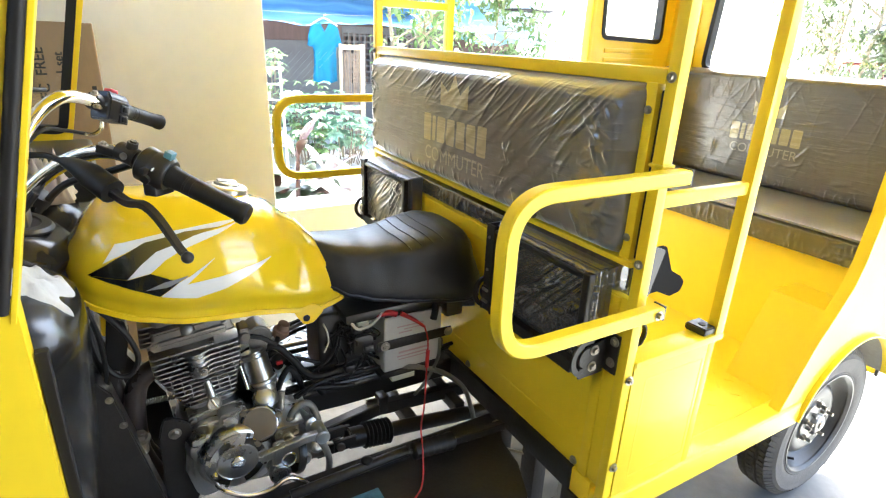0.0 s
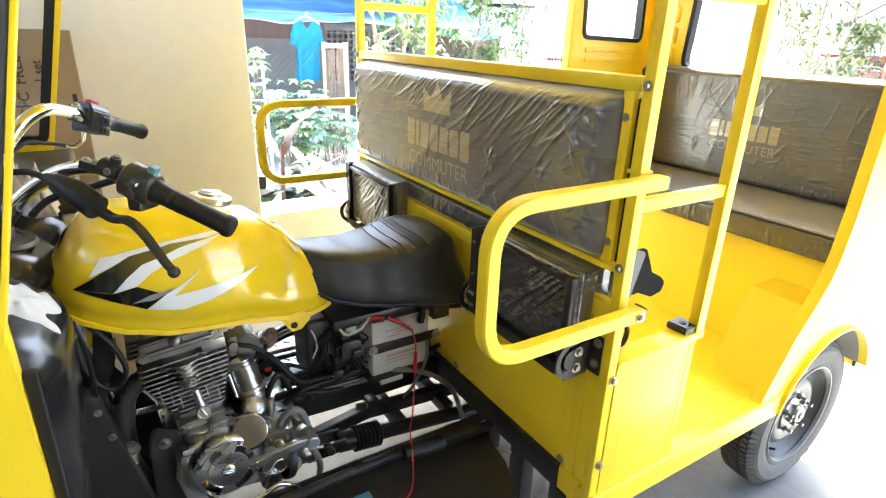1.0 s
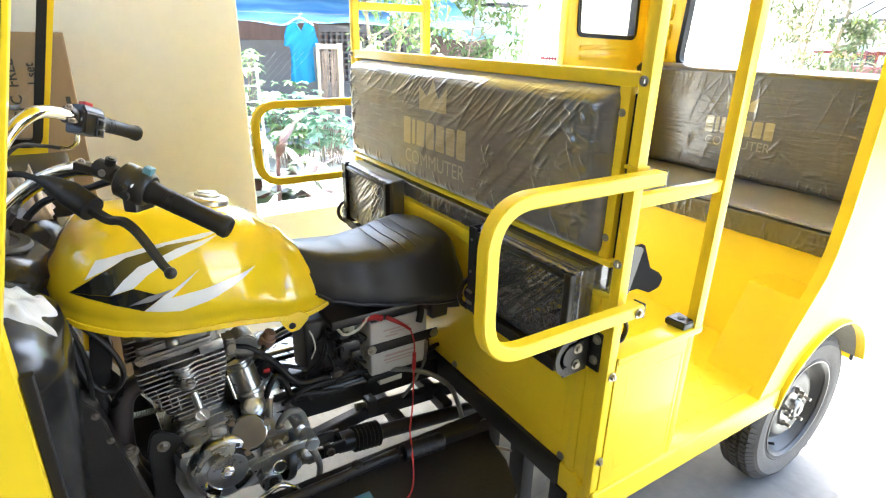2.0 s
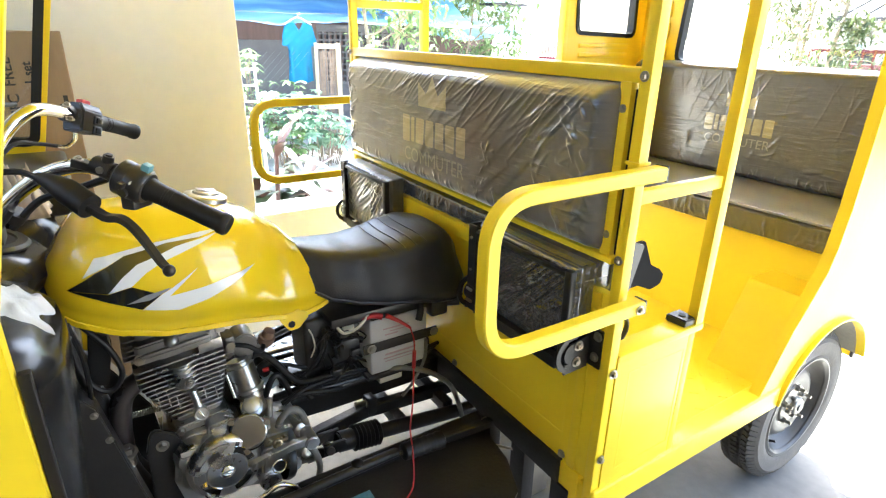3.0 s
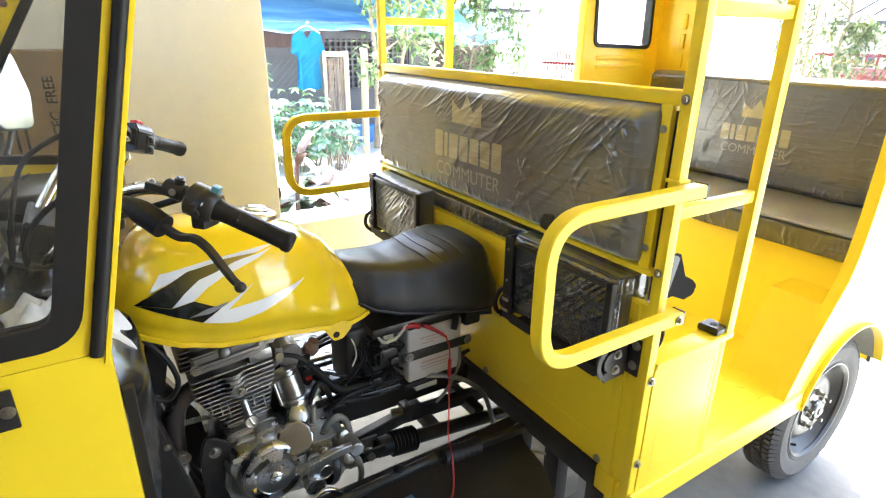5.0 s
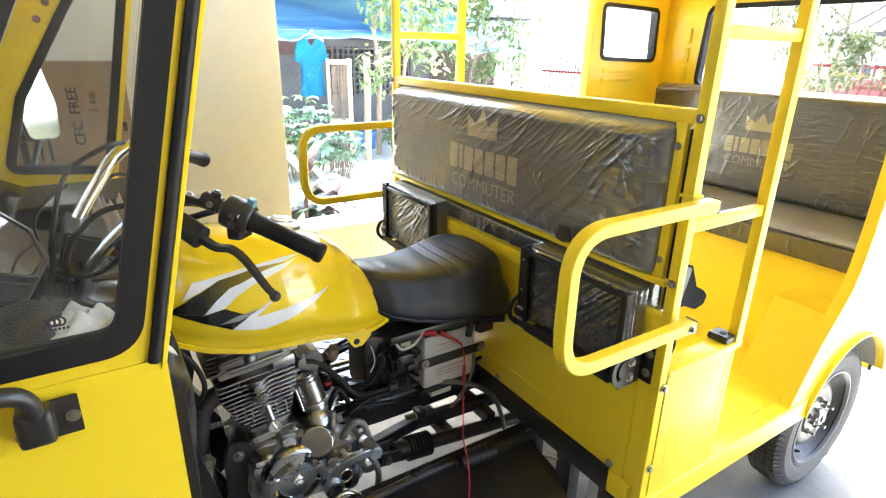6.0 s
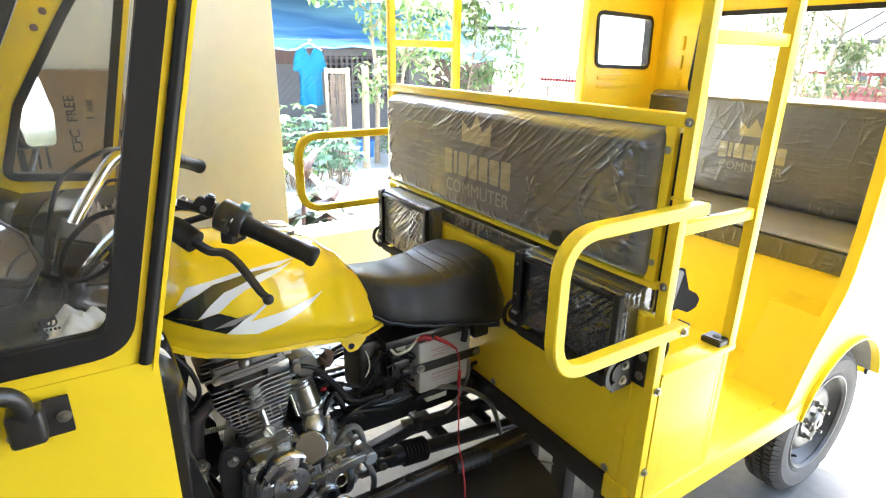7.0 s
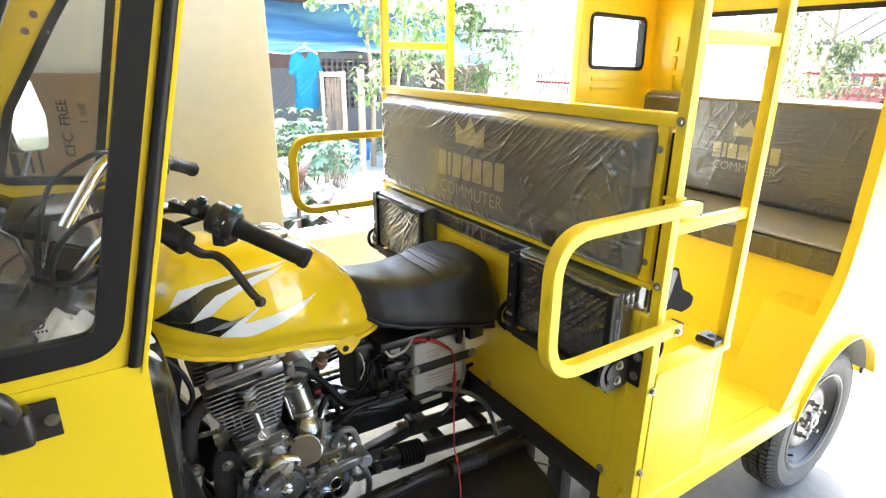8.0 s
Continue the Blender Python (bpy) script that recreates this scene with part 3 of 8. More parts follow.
def crease_field(x0, x1, z0, z1, seed, nx, nz):
    """Heights of the wrapping's folds on a grid: long ones fan down from the top edge, short crinkles lie along the borders."""
    rnd = random.Random(seed)
    w, h = x1 - x0, z1 - z0
    X, Z = np.meshgrid(np.linspace(x0, x1, nx + 1), np.linspace(z0, z1, nz + 1))
    H = np.zeros_like(X)

    def fold(cx, cz, ang, length, half, high, bend):
        dx, dz = X - cx, Z - cz
        u = dx * math.cos(ang) + dz * math.sin(ang)
        v = -dx * math.sin(ang) + dz * math.cos(ang) - bend * u * u
        t = np.clip(u / length, 0, 1)
        win = np.where((u > -half) & (u < length), np.sin(np.pi * np.clip(t * 0.92 + 0.08, 0, 1)) ** 0.7, 0.0)
        sk = v / (half * (1 + 0.8 * t))
        H[:] += high * win * np.exp(-np.where(sk > 0, sk * 2.6, sk) ** 2)

    big = h > 0.2
    m = min(1.0, h / 0.3)
    if big and seed == 17:
        for i in range(60):                      # steep folds under the top edge
            fold(x0 + w * rnd.random(), z1 - rnd.uniform(0.0, 0.05), -math.pi / 2 + rnd.gauss(-0.1, 0.45), rnd.uniform(0.05, 0.24), rnd.uniform(0.0022, 0.0045), rnd.uniform(0.0003, 0.0010), rnd.uniform(-1.5, 1.5))
        for i in range(44):                      # loose crinkles
            fold(x0 + w * rnd.random(), z0 + h * rnd.random(), rnd.uniform(0, 6.28), rnd.uniform(0.03, 0.12), rnd.uniform(0.004, 0.010), rnd.uniform(0.0006, 0.0016), rnd.uniform(-4, 4))
    elif big:
        for i in range(64):                      # fan from the top edge, longer and steeper towards the near end
            t = rnd.random() ** 0.7
            fold(x0 + w * (0.03 + 0.95 * t), z1 - rnd.uniform(0.0, 0.035), math.pi + rnd.uniform(0.35, 0.62) + 0.35 * t, rnd.uniform(0.07, 0.14) + 0.16 * t * rnd.random(), rnd.uniform(0.0024, 0.0048), rnd.uniform(0.0009, 0.0021) * (0.55 + 0.45 * t), rnd.uniform(-1.2, 0.4))
        for i in range(7):                       # broad soft folds
            t = rnd.random() ** 0.6
            fold(x0 + w * (0.2 + 0.75 * t), z0 + h * rnd.uniform(0.35, 0.95), math.pi + rnd.uniform(0.45, 0.95), rnd.uniform(0.15, 0.32), rnd.uniform(0.012, 0.022), rnd.uniform(0.0010, 0.0022), rnd.uniform(-1.0, 0.5))
        for i in range(22):                      # a crumpled patch
            fold(x0 + w * 0.69 + rnd.uniform(-0.035, 0.035), z0 + h * 0.30 + rnd.uniform(-0.07, 0.06), rnd.uniform(0, 6.28), rnd.uniform(0.01, 0.03), rnd.uniform(0.002, 0.004), rnd.uniform(0.0006, 0.0015), 0)
    for i in range(int(46 * m + 10)):            # crinkles at the near end
        a = math.pi + rnd.gauss(0.1, 0.75)
        fold(x1 - rnd.uniform(0.0, 0.10) * (0.5 + m), z0 + h * rnd.uniform(0.05, 0.98), a, rnd.uniform(0.02, 0.075) * (0.4 + 0.6 * m), rnd.uniform(0.003, 0.006), rnd.uniform(0.0012, 0.0028), rnd.uniform(-4, 4))
    for i in range(int(22 * m + 8)):             # at the far end
        fold(x0 + rnd.uniform(0.0, 0.05), z0 + h * rnd.uniform(0.05, 0.95), rnd.gauss(0.2, 0.6), rnd.uniform(0.02, 0.07) * (0.4 + 0.6 * m), rnd.uniform(0.003, 0.005), rnd.uniform(0.001, 0.0026), rnd.uniform(-4, 4))
    for i in range(0 if big else int(70 * w)):   # upright tucks of a narrow pad
        fold(x0 + w * rnd.random(), z0 + h * rnd.uniform(-0.1, 0.3), math.pi / 2 + rnd.gauss(0.15, 0.35), h * rnd.uniform(0.4, 1.0), rnd.uniform(0.003, 0.006), rnd.uniform(0.001, 0.0026), rnd.uniform(-3, 3))
    for i in range(int(38 * w)):                 # short tucks along the lower edge
        fold(x0 + w * rnd.random(), z0 + rnd.uniform(0.0, 0.02), math.pi / 2 + rnd.gauss(0.3, 0.5), rnd.uniform(0.02, 0.055) * (0.3 + 0.7 * m), rnd.uniform(0.003, 0.005), rnd.uniform(0.001, 0.003), rnd.uniform(-4, 4))
    return H


def pad_surface(x0, x1, y0, y1, z0, z1, r, amp, seed, nx=300, nz=100):
    """Gives the function y(x, z) of a padded front with the folds of its wrapping."""
    H = crease_field(x0, x1, z0, z1, seed, nx, nz)

    def at(x, z):
        ex, ez = max(0.0, min(x - x0, x1 - x)), max(0.0, min(z - z0, z1 - z))
        bx, bz = min(1, ex / r), min(1, ez / r)
        bulge = math.sqrt(max(0, 1 - (1 - bx) ** 2)) * math.sqrt(max(0, 1 - (1 - bz) ** 2))
        gu, gv = max(0.0, min(nx - 1e-6, (x - x0) / (x1 - x0) * nx)), max(0.0, min(nz - 1e-6, (z - z0) / (z1 - z0) * nz))
        i, k = int(gu), int(gv)
        fu, fv = gu - i, gv - k
        c = (H[k, i] * (1 - fu) + H[k, i + 1] * fu) * (1 - fv) + (H[k + 1, i] * (1 - fu) + H[k + 1, i + 1] * fu) * fv
        f = 0.35 * noise.noise(Vector((x * 4, z * 5, seed + 9)))
        return y1 + (y0 - y1) * bulge - (amp * f + c) * min(1.0, bulge * 1.4)
    return at


def wrinkled_cushion(x0, x1, y0, y1, z0, z1, r, amp, seed, nx=70, nz=34):
    """A soft pad with a creased wrapping on its front (the side towards -y) and plain back."""
    b = bmesh.new()
    y = pad_surface(x0, x1, y0, y1, z0, z1, r, amp, seed, nx, nz)
    rows = []
    for k in range(nz + 1):
        z = z0 + (z1 - z0) * k / nz
        rows.append([b.verts.new((x0 + (x1 - x0) * i / nx, y(x0 + (x1 - x0) * i / nx, z), z)) for i in range(nx + 1)])
    for a, c in zip(rows, rows[1:]):
        for i in range(nx):
            b.faces.new((a[i], a[i + 1], c[i + 1], c[i]))
    rim = rows[0] + [r_[-1] for r_ in rows[1:]] + rows[-1][-2::-1] + [r_[0] for r_ in rows[-2:0:-1]]
    b.faces.new(rim[::-1])
    return b


def lay_on(bm, surf, lift, cuts=4):
    """Subdivides a flat x-z shape and lays it on a padded surface."""
    bm.normal_update()
    bmesh.ops.triangulate(bm, faces=bm.faces[:], ngon_method="EAR_CLIP")
    for _ in range(cuts):
        long = [e for e in bm.edges if e.calc_length() > 0.007]
        if long:
            bmesh.ops.subdivide_edges(bm, edges=long, cuts=1)
            bmesh.ops.triangulate(bm, faces=[f for f in bm.faces if len(f.verts) > 3])
    for v in bm.verts:
        v.co.y = surf(v.co.x, v.co.z) - lift
    return bm


def flat(poly):
    b = bmesh.new()
    b.faces.new([b.verts.new((u, 0, v)) for u, v in poly])
    return b


def emblem(parent, surf, cx, cz, w, top):
    """A crown over a row of plain blocks, with a line of small lettering below, printed on the cushion's front."""
    k = w / 0.33
    cr = [(-0.08, -0.035), (0.075, -0.035), (0.08, 0.03), (0.032, 0.0), (0.0, 0.05), (-0.035, 0.0), (-0.082, 0.03)]
    part("crown_print", lay_on(flat([(cx + u * k * 0.92, top + v * k) for u, v in cr]), surf, 0.0012), PRINT, parent, "gold printed crown")
    ww = [0.042, 0.018, 0.045, 0.042, 0.042, 0.042, 0.042]
    gap = (0.33 - sum(ww)) / 6
    x = -0.165
    for n_, wi in enumerate(ww):
        bz = 0.036 if 0 < n_ < 6 else 0.039
        part("print_block", lay_on(flat(rounded([(cx + x * k, cz - bz * k), (cx + (x + wi) * k, cz - bz * k), (cx + (x + wi) * k, cz + bz * k), (cx + x * k, cz + bz * k)], 0.006 * k, 3)), surf, 0.0012), PRINT, parent)
        x += wi + gap
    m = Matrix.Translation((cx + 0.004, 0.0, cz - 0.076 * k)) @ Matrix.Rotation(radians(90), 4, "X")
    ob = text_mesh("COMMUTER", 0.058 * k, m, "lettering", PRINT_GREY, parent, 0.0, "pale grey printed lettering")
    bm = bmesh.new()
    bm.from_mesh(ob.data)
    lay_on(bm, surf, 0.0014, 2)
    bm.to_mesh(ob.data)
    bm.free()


def front_bench():
    bk = part("front_backrest", wrinkled_cushion(WF + 0.062, WN - 0.056, -0.045, 0.024, 1.083, 1.4095, 0.036, 0.0060, 3, 520, 150), FILM, trike, "dark taupe vinyl backrest wrapped in creased clear plastic")
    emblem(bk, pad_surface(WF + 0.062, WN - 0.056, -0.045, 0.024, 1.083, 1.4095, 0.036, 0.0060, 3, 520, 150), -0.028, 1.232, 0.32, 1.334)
    part("front_seat_cushion", wrinkled_cushion(WF + 0.06, WN - 0.06, -0.012, 0.03, 0.998, 1.068, 0.02, 0.007, 5, 300, 24), FILM_DARK, trike, "dark vinyl seat edge wrapped in clear plastic")
    part("folded_pad", box(WF + 0.055, WN - 0.055, 0.026, 0.075, 0.90, 1.064, 0.015, 3), FILM_DARK, trike)
    part("backrest_back", box(WF + 0.064, WN - 0.064, 0.026, 0.05, 1.09, 1.40, 0.01), FILM, trike)


front_bench()


def fold_seat(x0, x1, vinyl, seed):
    """A fold-up rider's side seat on the bulkhead: a wrapped pad in a black angle frame, slotted quadrants at both ends."""
    z0, z1, yf = 0.838, 1.048, -0.068
    st = part("folding_seat", wrinkled_cushion(x0 + 0.004, x1, -0.061, -0.012, z0 + 0.004, z1 + 0.012, 0.011, 0.004, seed, 150, 90), vinyl, trike, "black fold-up side seat wrapped in clear plastic")
    part("pad_side", box(x0 + 0.006, x1 - 0.0012, -0.052, -0.011, z0 + 0.006, z1 + 0.010, 0.006, 3), vinyl, st)
    part("frame_bar", prism([(x0 - 0.006, yf - 0.010), (x0 + 0.024, yf - 0.010), (x0 + 0.024, yf - 0.005), (x0 - 0.001, yf - 0.005), (x0 - 0.001, -0.02), (x0 - 0.006, -0.02)], "z", z0 - 0.012, z1 + 0.006), BLACK_PAINT, st)
    part("frame_bar", prism([(yf - 0.010, z0 - 0.016), (-0.02, z0 - 0.016), (-0.02, z0 - 0.011), (yf - 0.005, z0 - 0.011), (yf - 0.005, z0 + 0.010), (yf - 0.010, z0 + 0.010)], "x", x0 + 0.0245, x1 - 0.022), BLACK_PAINT, st)
    part("frame_bar", box(x1 - 0.0215, x1 - 0.002, yf - 0.009, yf + 0.008, z0 - 0.012, z1 + 0.004, 0.004, 3), BLACK_PAINT, st)
    part("frame_bar", box(x0 + 0.0245, x1 - 0.022, yf - 0.008, yf + 0.006, z1 - 0.012, z1 - 0.002, 0.003), BLACK_PAINT, st)
    for z in (z1 - 0.025, z0 + 0.10):
        part("rivet", bolt((x0 + 0.010, yf - 0.010, z), (0, -1, 0), 0.004, 0.003, washer=False), STEEL, st)
    part("bracket", box(x0 - 0.002, x0 + 0.034, yf - 0.016, yf - 0.0105, z0 + 0.012, z0 + 0.055, 0.002), BLACK_PAINT, st)
    for z in (z0 + 0.018, z0 + 0.049):
        part("pin", cyl((x0 + 0.006, yf - 0.019, z), (x0 + 0.026, yf - 0.019, z), 0.004, seg=10), STEEL, st)
    for x, s in ((x0 - 0.014, -1), (x1 + 0.003, 1)):
        cy, cz = -0.058, 0.868
        ang = [radians(75 + 15 * i) for i in range(13)]
        ring = [(cy + 0.046 * math.cos(a), cz + 0.046 * math.sin(a)) for a in ang] + [(cy + 0.034 * math.cos(a), cz + 0.034 * math.sin(a)) for a in ang[::-1]]
        part("hinge_arc", prism(ring, "x", x, x + 0.005), BLACK_PAINT, st)
        web = [(cy + 0.024 * math.cos(a), cz + 0.024 * math.sin(a)) for a in ang] + [(-0.012, cz - 0.035), (-0.012, cz + 0.035)]
        part("hinge_plate", prism(web, "x", x, x + 0.005), BLACK_PAINT, st)
        part("hinge_bridge", prism([(cy - 0.020, cz - 0.046), (-0.012, cz - 0.044), (-0.012, cz - 0.024), (cy - 0.020, cz - 0.022)], "x", x, x + 0.0045), BLACK_PAINT, st)
        part("wall_bracket", box(x - 0.004, x + 0.034, -0.008, -0.001, 0.828, 0.918, 0.002), BLACK_PAINT, st)
        for bx, bz in ((x + 0.020, 0.853), (x + 0.023, 0.903)):
            part("bolt", bolt((bx, -0.008, bz), (0, -1, 0), 0.007), STEEL, st)
        for by, bz in ((-0.046, 0.846), (-0.044, 0.884)):
            part("bolt", bolt((x + 0.005 if s > 0 else x, by, bz), (s, 0, 0), 0.0075), STEEL, st)


fold_seat(0.212, 0.557, FILM_DARK, 8)
# Lighter vinyl on the far pad paints in its silvery reflection.
fold_seat(mirror(0.557), mirror(0.212), FILM, 23)


def armrest_tab(x):
    tab = rounded([(0.04, 1.09), (0.05, 0.985), (0.11, 0.988), (0.155, 0.968), (0.188, 0.974), (0.196, 0.995), (0.178, 1.012), (0.145, 1.03), (0.115, 1.09)], 0.012, 4)
    part("cushion_bracket", prism(tab, "x", x, x + 0.006), MATTE_BLACK, trike, "matt black steel cushion bracket")


armrest_tab(WN - 0.055)
part("wrapped_flap", prism(rounded([(0.035, 0.99), (0.075, 0.985), (0.105, 1.085), (0.06, 1.10), (0.035, 1.06)], 0.008, 3), "x", WN - 0.046, WN - 0.042), BLACK_PLASTIC, trike)
tab = part("buckle_tab", prism(rounded([(0.318, 1.112), (0.345, 1.108), (0.376, 1.116), (0.362, 1.152), (0.334, 1.150)], 0.006, 3), "y", -0.075, -0.069, 0.002), BLACK_PLASTIC, trike, "black plastic tab in torn wrapping")


def cabin():
    fl = part("cabin_floor", prism([(WF + 0.012, 0.02), (WN - 0.004, 0.02), (WN - 0.004, 0.795), (WN - 0.21, 0.795), (WN - 0.21, 1.5), (WF + 0.21, 1.5), (WF + 0.21, 0.795), (WF + 0.012, 0.795)], "z", FZ - 0.02, FZ), YELLOW, trike, "yellow checker-plate cabin floor")
    # raised lozenges of the tread plate, joined
    bt = bmesh.new()
    for i in range(22):
        for k in range(13):
            x, y = WF + 0.06 + i * 0.055, 0.06 + k * 0.055
            a = radians(45 if (i + k) % 2 else -45)
            box(-0.014, 0.014, -0.003, 0.003, 0, 0.0012, bm=bt, m=Matrix.Translation((x, y, FZ - 0.0002)) @ Matrix.Rotation(a, 4, "Z"))
    part("tread_pattern", bt, YELLOW, fl, smooth=0)["kind"] = "stuff"
    # rear side walls with wheel arches
    for x, s in ((WN, -1), (WF, 1)):
        prof = [(0.70, 0.445), (0.80, 0.445)]
        n = 14
        cy, cz, r = 1.08, 0.36, 0.292
        a0, a1 = radians(163), radians(16)
        prof += [(cy + r * math.cos(a0 + (a1 - a0) * i / n), cz + r * math.sin(a0 + (a1 - a0) * i / n)) for i in range(n + 1)]
        prof += [(1.56, 0.42), (1.60, 0.95), (1.58, 1.93), (0.99 if s > 0 else 0.954, 1.93), (0.99 if s > 0 else 0.954, 1.25), (0.945, 1.05), (0.928, 0.93), (0.905, 0.86), (0.857, 0.79), (0.79, 0.70), (0.69, 0.513)]
        xa, xb = sorted((x, x + s * (0.014 if s < 0 else 0.03)))
        wall = bmesh.new()
        lo = [wall.verts.new((xa, u, v)) for u, v in prof]
        hi = [wall.verts.new((xb, u, v)) for u, v in prof]
        for i in range(len(prof)):
            j = (i + 1) % len(prof)
            wall.faces.new((lo[i], hi[i], hi[j], lo[j]))
        f1, f2 = wall.faces.new(lo), wall.faces.new(hi[::-1])
        wall.normal_update()
        bmesh.ops.triangulate(wall, faces=[f1, f2], ngon_method="EAR_CLIP")
        if s < 0:
            ob = part("rear_side_wall", wall, YELLOW, trike, smooth=30)
            edge = [(0.69, 0.513), (0.79, 0.70), (0.857, 0.79), (0.905, 0.86), (0.928, 0.93), (0.945, 1.05), (0.954, 1.25), (0.954, 1.93)]
            jamb = edge + [(u + (0.05 if v < 0.6 else 0.035), v) for u, v in edge[::-1]]
            part("door_jamb", prism(jamb, "x", WN - 0.034, WN - 0.0141), YELLOW, ob)
        else:
            wall.free()
            ww = rounded([(1.06, 1.50), (1.435, 1.49), (1.425, 1.725), (1.045, 1.735)], 0.035, 5)
            lowp = [(0.70, 0.445), (0.80, 0.445)] + prof[2:3 + n] + [(1.56, 0.42), (1.58, 1.38), (0.99, 1.38), (0.885, 0.93), (0.69, 0.513)]
            b2 = bmesh.new()
            f = b2.faces.new([b2.verts.new((xa, u, v)) for u, v in lowp])
            ex = bmesh.ops.extrude_face_region(b2, geom=[f])
            for v in ex["geom"]:
                if isinstance(v, bmesh.types.BMVert):
                    v.co.x = xb
            b2.normal_update()
            bmesh.ops.triangulate(b2, faces=[q for q in b2.faces if len(q.verts) > 4], ngon_method="EAR_CLIP")
            ob = part("rear_side_wall", b2, YELLOW, trike, smooth=30)
            outer = []
            oc = [(0.99, 1.38), (1.58, 1.38), (1.58, 1.93), (0.99, 1.93)]
            for c in range(4):
                p, q = oc[c], oc[(c + 1) % 4]
                outer += [p] * 3 + [((p[0] * (3 - i) + q[0] * i) / 3, (p[1] * (3 - i) + q[1] * i) / 3) for i in (1, 1.5, 2)]
            part("window_wall", prism(outer[1:] + outer[:1], "x", xa, xb, holes=[ww]), YELLOW, ob, smooth=0)
            gk = inset_poly(ww, 0.012)
            part("window_gasket", prism(inset_poly(ww, -0.006), "x", xa - 0.004, xb + 0.006, holes=[gk]), RUBBER, ob, "black rubber window gasket")
            g = part("pane", prism(gk, "x", (xa + xb) / 2 - 0.002, (xa + xb) / 2 + 0.002), GLASS_CLEAR, ob)
            g.visible_shadow = False
            for z in (1.41, 1.45):
                part("pressed_rib", box(xb - 0.002, xb + 0.006, 1.08, 1.40, z - 0.01, z + 0.01, 0.005), YELLOW, ob)
            part("wall_edge", box(xb - 0.03, xb + 0.012, 0.975, 1.0, 1.0, 1.93, 0.005), YELLOW, ob)
        # arch lip
        lip = [(cy + (r + 0.004) * math.cos(a0 + (a1 - a0) * i / 24), cz + (r + 0.004) * math.sin(a0 + (a1 - a0) * i / 24)) for i in range(25)]
        part("arch_lip", sweep([(x + (-s) * 0.006, u, v) for u, v in lip], 0, square=(0.008, 0.016), up=(1, 0, 0)), YELLOW, ob)
        liner = [(cy + (r + 0.012) * math.cos(a0 + (a1 - a0) * i / 20), cz + (r + 0.012) * math.sin(a0 + (a1 - a0) * i / 20)) for i in range(21)]
        liner += [(cy + (r + 0.002) * math.cos(a0 + (a1 - a0) * i / 20), cz + (r + 0.002) * math.sin(a0 + (a1 - a0) * i / 20)) for i in range(20, -1, -1)]
        xl = sorted((x + s * 0.01, x + s * 0.19))
        part("arch_liner", prism(liner, "x", xl[0], xl[1]), UNDER, ob)
        # inner wheel box
        wb = [(0.755, FZ), (0.90, 0.765), (1.30, 0.765), (1.42, FZ)]
        xi = sorted((x + s * 0.028, x + s * 0.21))
        inner = xi[0] if s < 0 else xi[1]
        shell = prism(wb + [(1.41, FZ), (1.295, 0.757), (0.905, 0.757), (0.763, FZ)], "x", xi[0], xi[1])
        wx = part("wheel_box", shell, YELLOW, trike)
        part("box_side", prism([(0.764, FZ), (0.906, 0.756), (1.294, 0.756), (1.409, FZ)], "x", min(inner - s * 0.001, inner - s * 0.008), max(inner - s * 0.001, inner - s * 0.008)), YELLOW, wx)
    # rear seat box, cushion and backrest
    prof = [(0.98, FZ), (1.06, 0.862), (1.09, 0.862), (1.01, FZ)]
    part("seat_box_front", prism(prof, "x", WF + 0.03, WN - 0.03), YELLOW, trike)
    part("seat_box_top", box(WF + 0.03, WN - 0.03, 1.06, 1.50, 0.845, 0.862), YELLOW, trike)
    cu = wrinkled_cushion(WF + 0.035, WN - 0.036, 1.035, 1.09, 0.858, 0.949, 0.012, 0.011, 11, 300, 30)
    rc = part("rear_cushion", cu, FILM_SHADED, trike, "dark taupe bench cushion wrapped in clear plastic")
    part("cushion_top", box(WF + 0.035, WN - 0.036, 1.037, 1.44, 0.948, 0.957, 0.003, 2), SEAT_TOP_SHEEN, rc)
    rb = part("rear_backrest", wrinkled_cushion(WF + 0.075, WN - 0.03, 1.40, 1.475, 0.95, 1.395, 0.03, 0.006, 17, 440, 170), FILM_SHADED, trike, "dark taupe vinyl rear backrest wrapped in creased clear plastic")
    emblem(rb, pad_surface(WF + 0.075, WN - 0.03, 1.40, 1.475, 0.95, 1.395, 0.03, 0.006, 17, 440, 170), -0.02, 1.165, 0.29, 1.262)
    # rear wall with a wide window
    oc = [(WF + 0.03, 0.5), (WN - 0.03, 0.5), (WN - 0.03, 1.93), (WF + 0.03, 1.93)]
    ww = rounded([(-0.43, 1.381), (0.42, 1.381), (0.41, 1.735), (-0.41, 1.735)], 0.05, 5)
    rw = part("rear_wall", prism(around(ww, oc), "y", 1.50, 1.525, holes=[ww]), YELLOW, trike, smooth=0)
    gk = inset_poly(ww, 0.014)
    part("window_gasket", prism(inset_poly(ww, -0.006), "y", 1.492, 1.53, holes=[gk]), RUBBER, rw, "black rubber window gasket")
    g = part("pane", prism(gk, "y", 1.508, 1.512), GLASS_CLEAR, rw)
    g.visible_shadow = False
    for z in (1.435, 1.522, 1.609):
        part("pressed_rib", box(-0.504, -0.482, 1.490, 1.502, z - 0.033, z + 0.033, 0.008, 4), YELLOW, rw)
    # Rear overhang is added, out of view, to keep sun off the bench.
    part("roof", box(WF - 0.01, WN + 0.01, -0.06, 1.76, 1.93, 1.965, 0.012, 3), YELLOW, trike)


cabin()


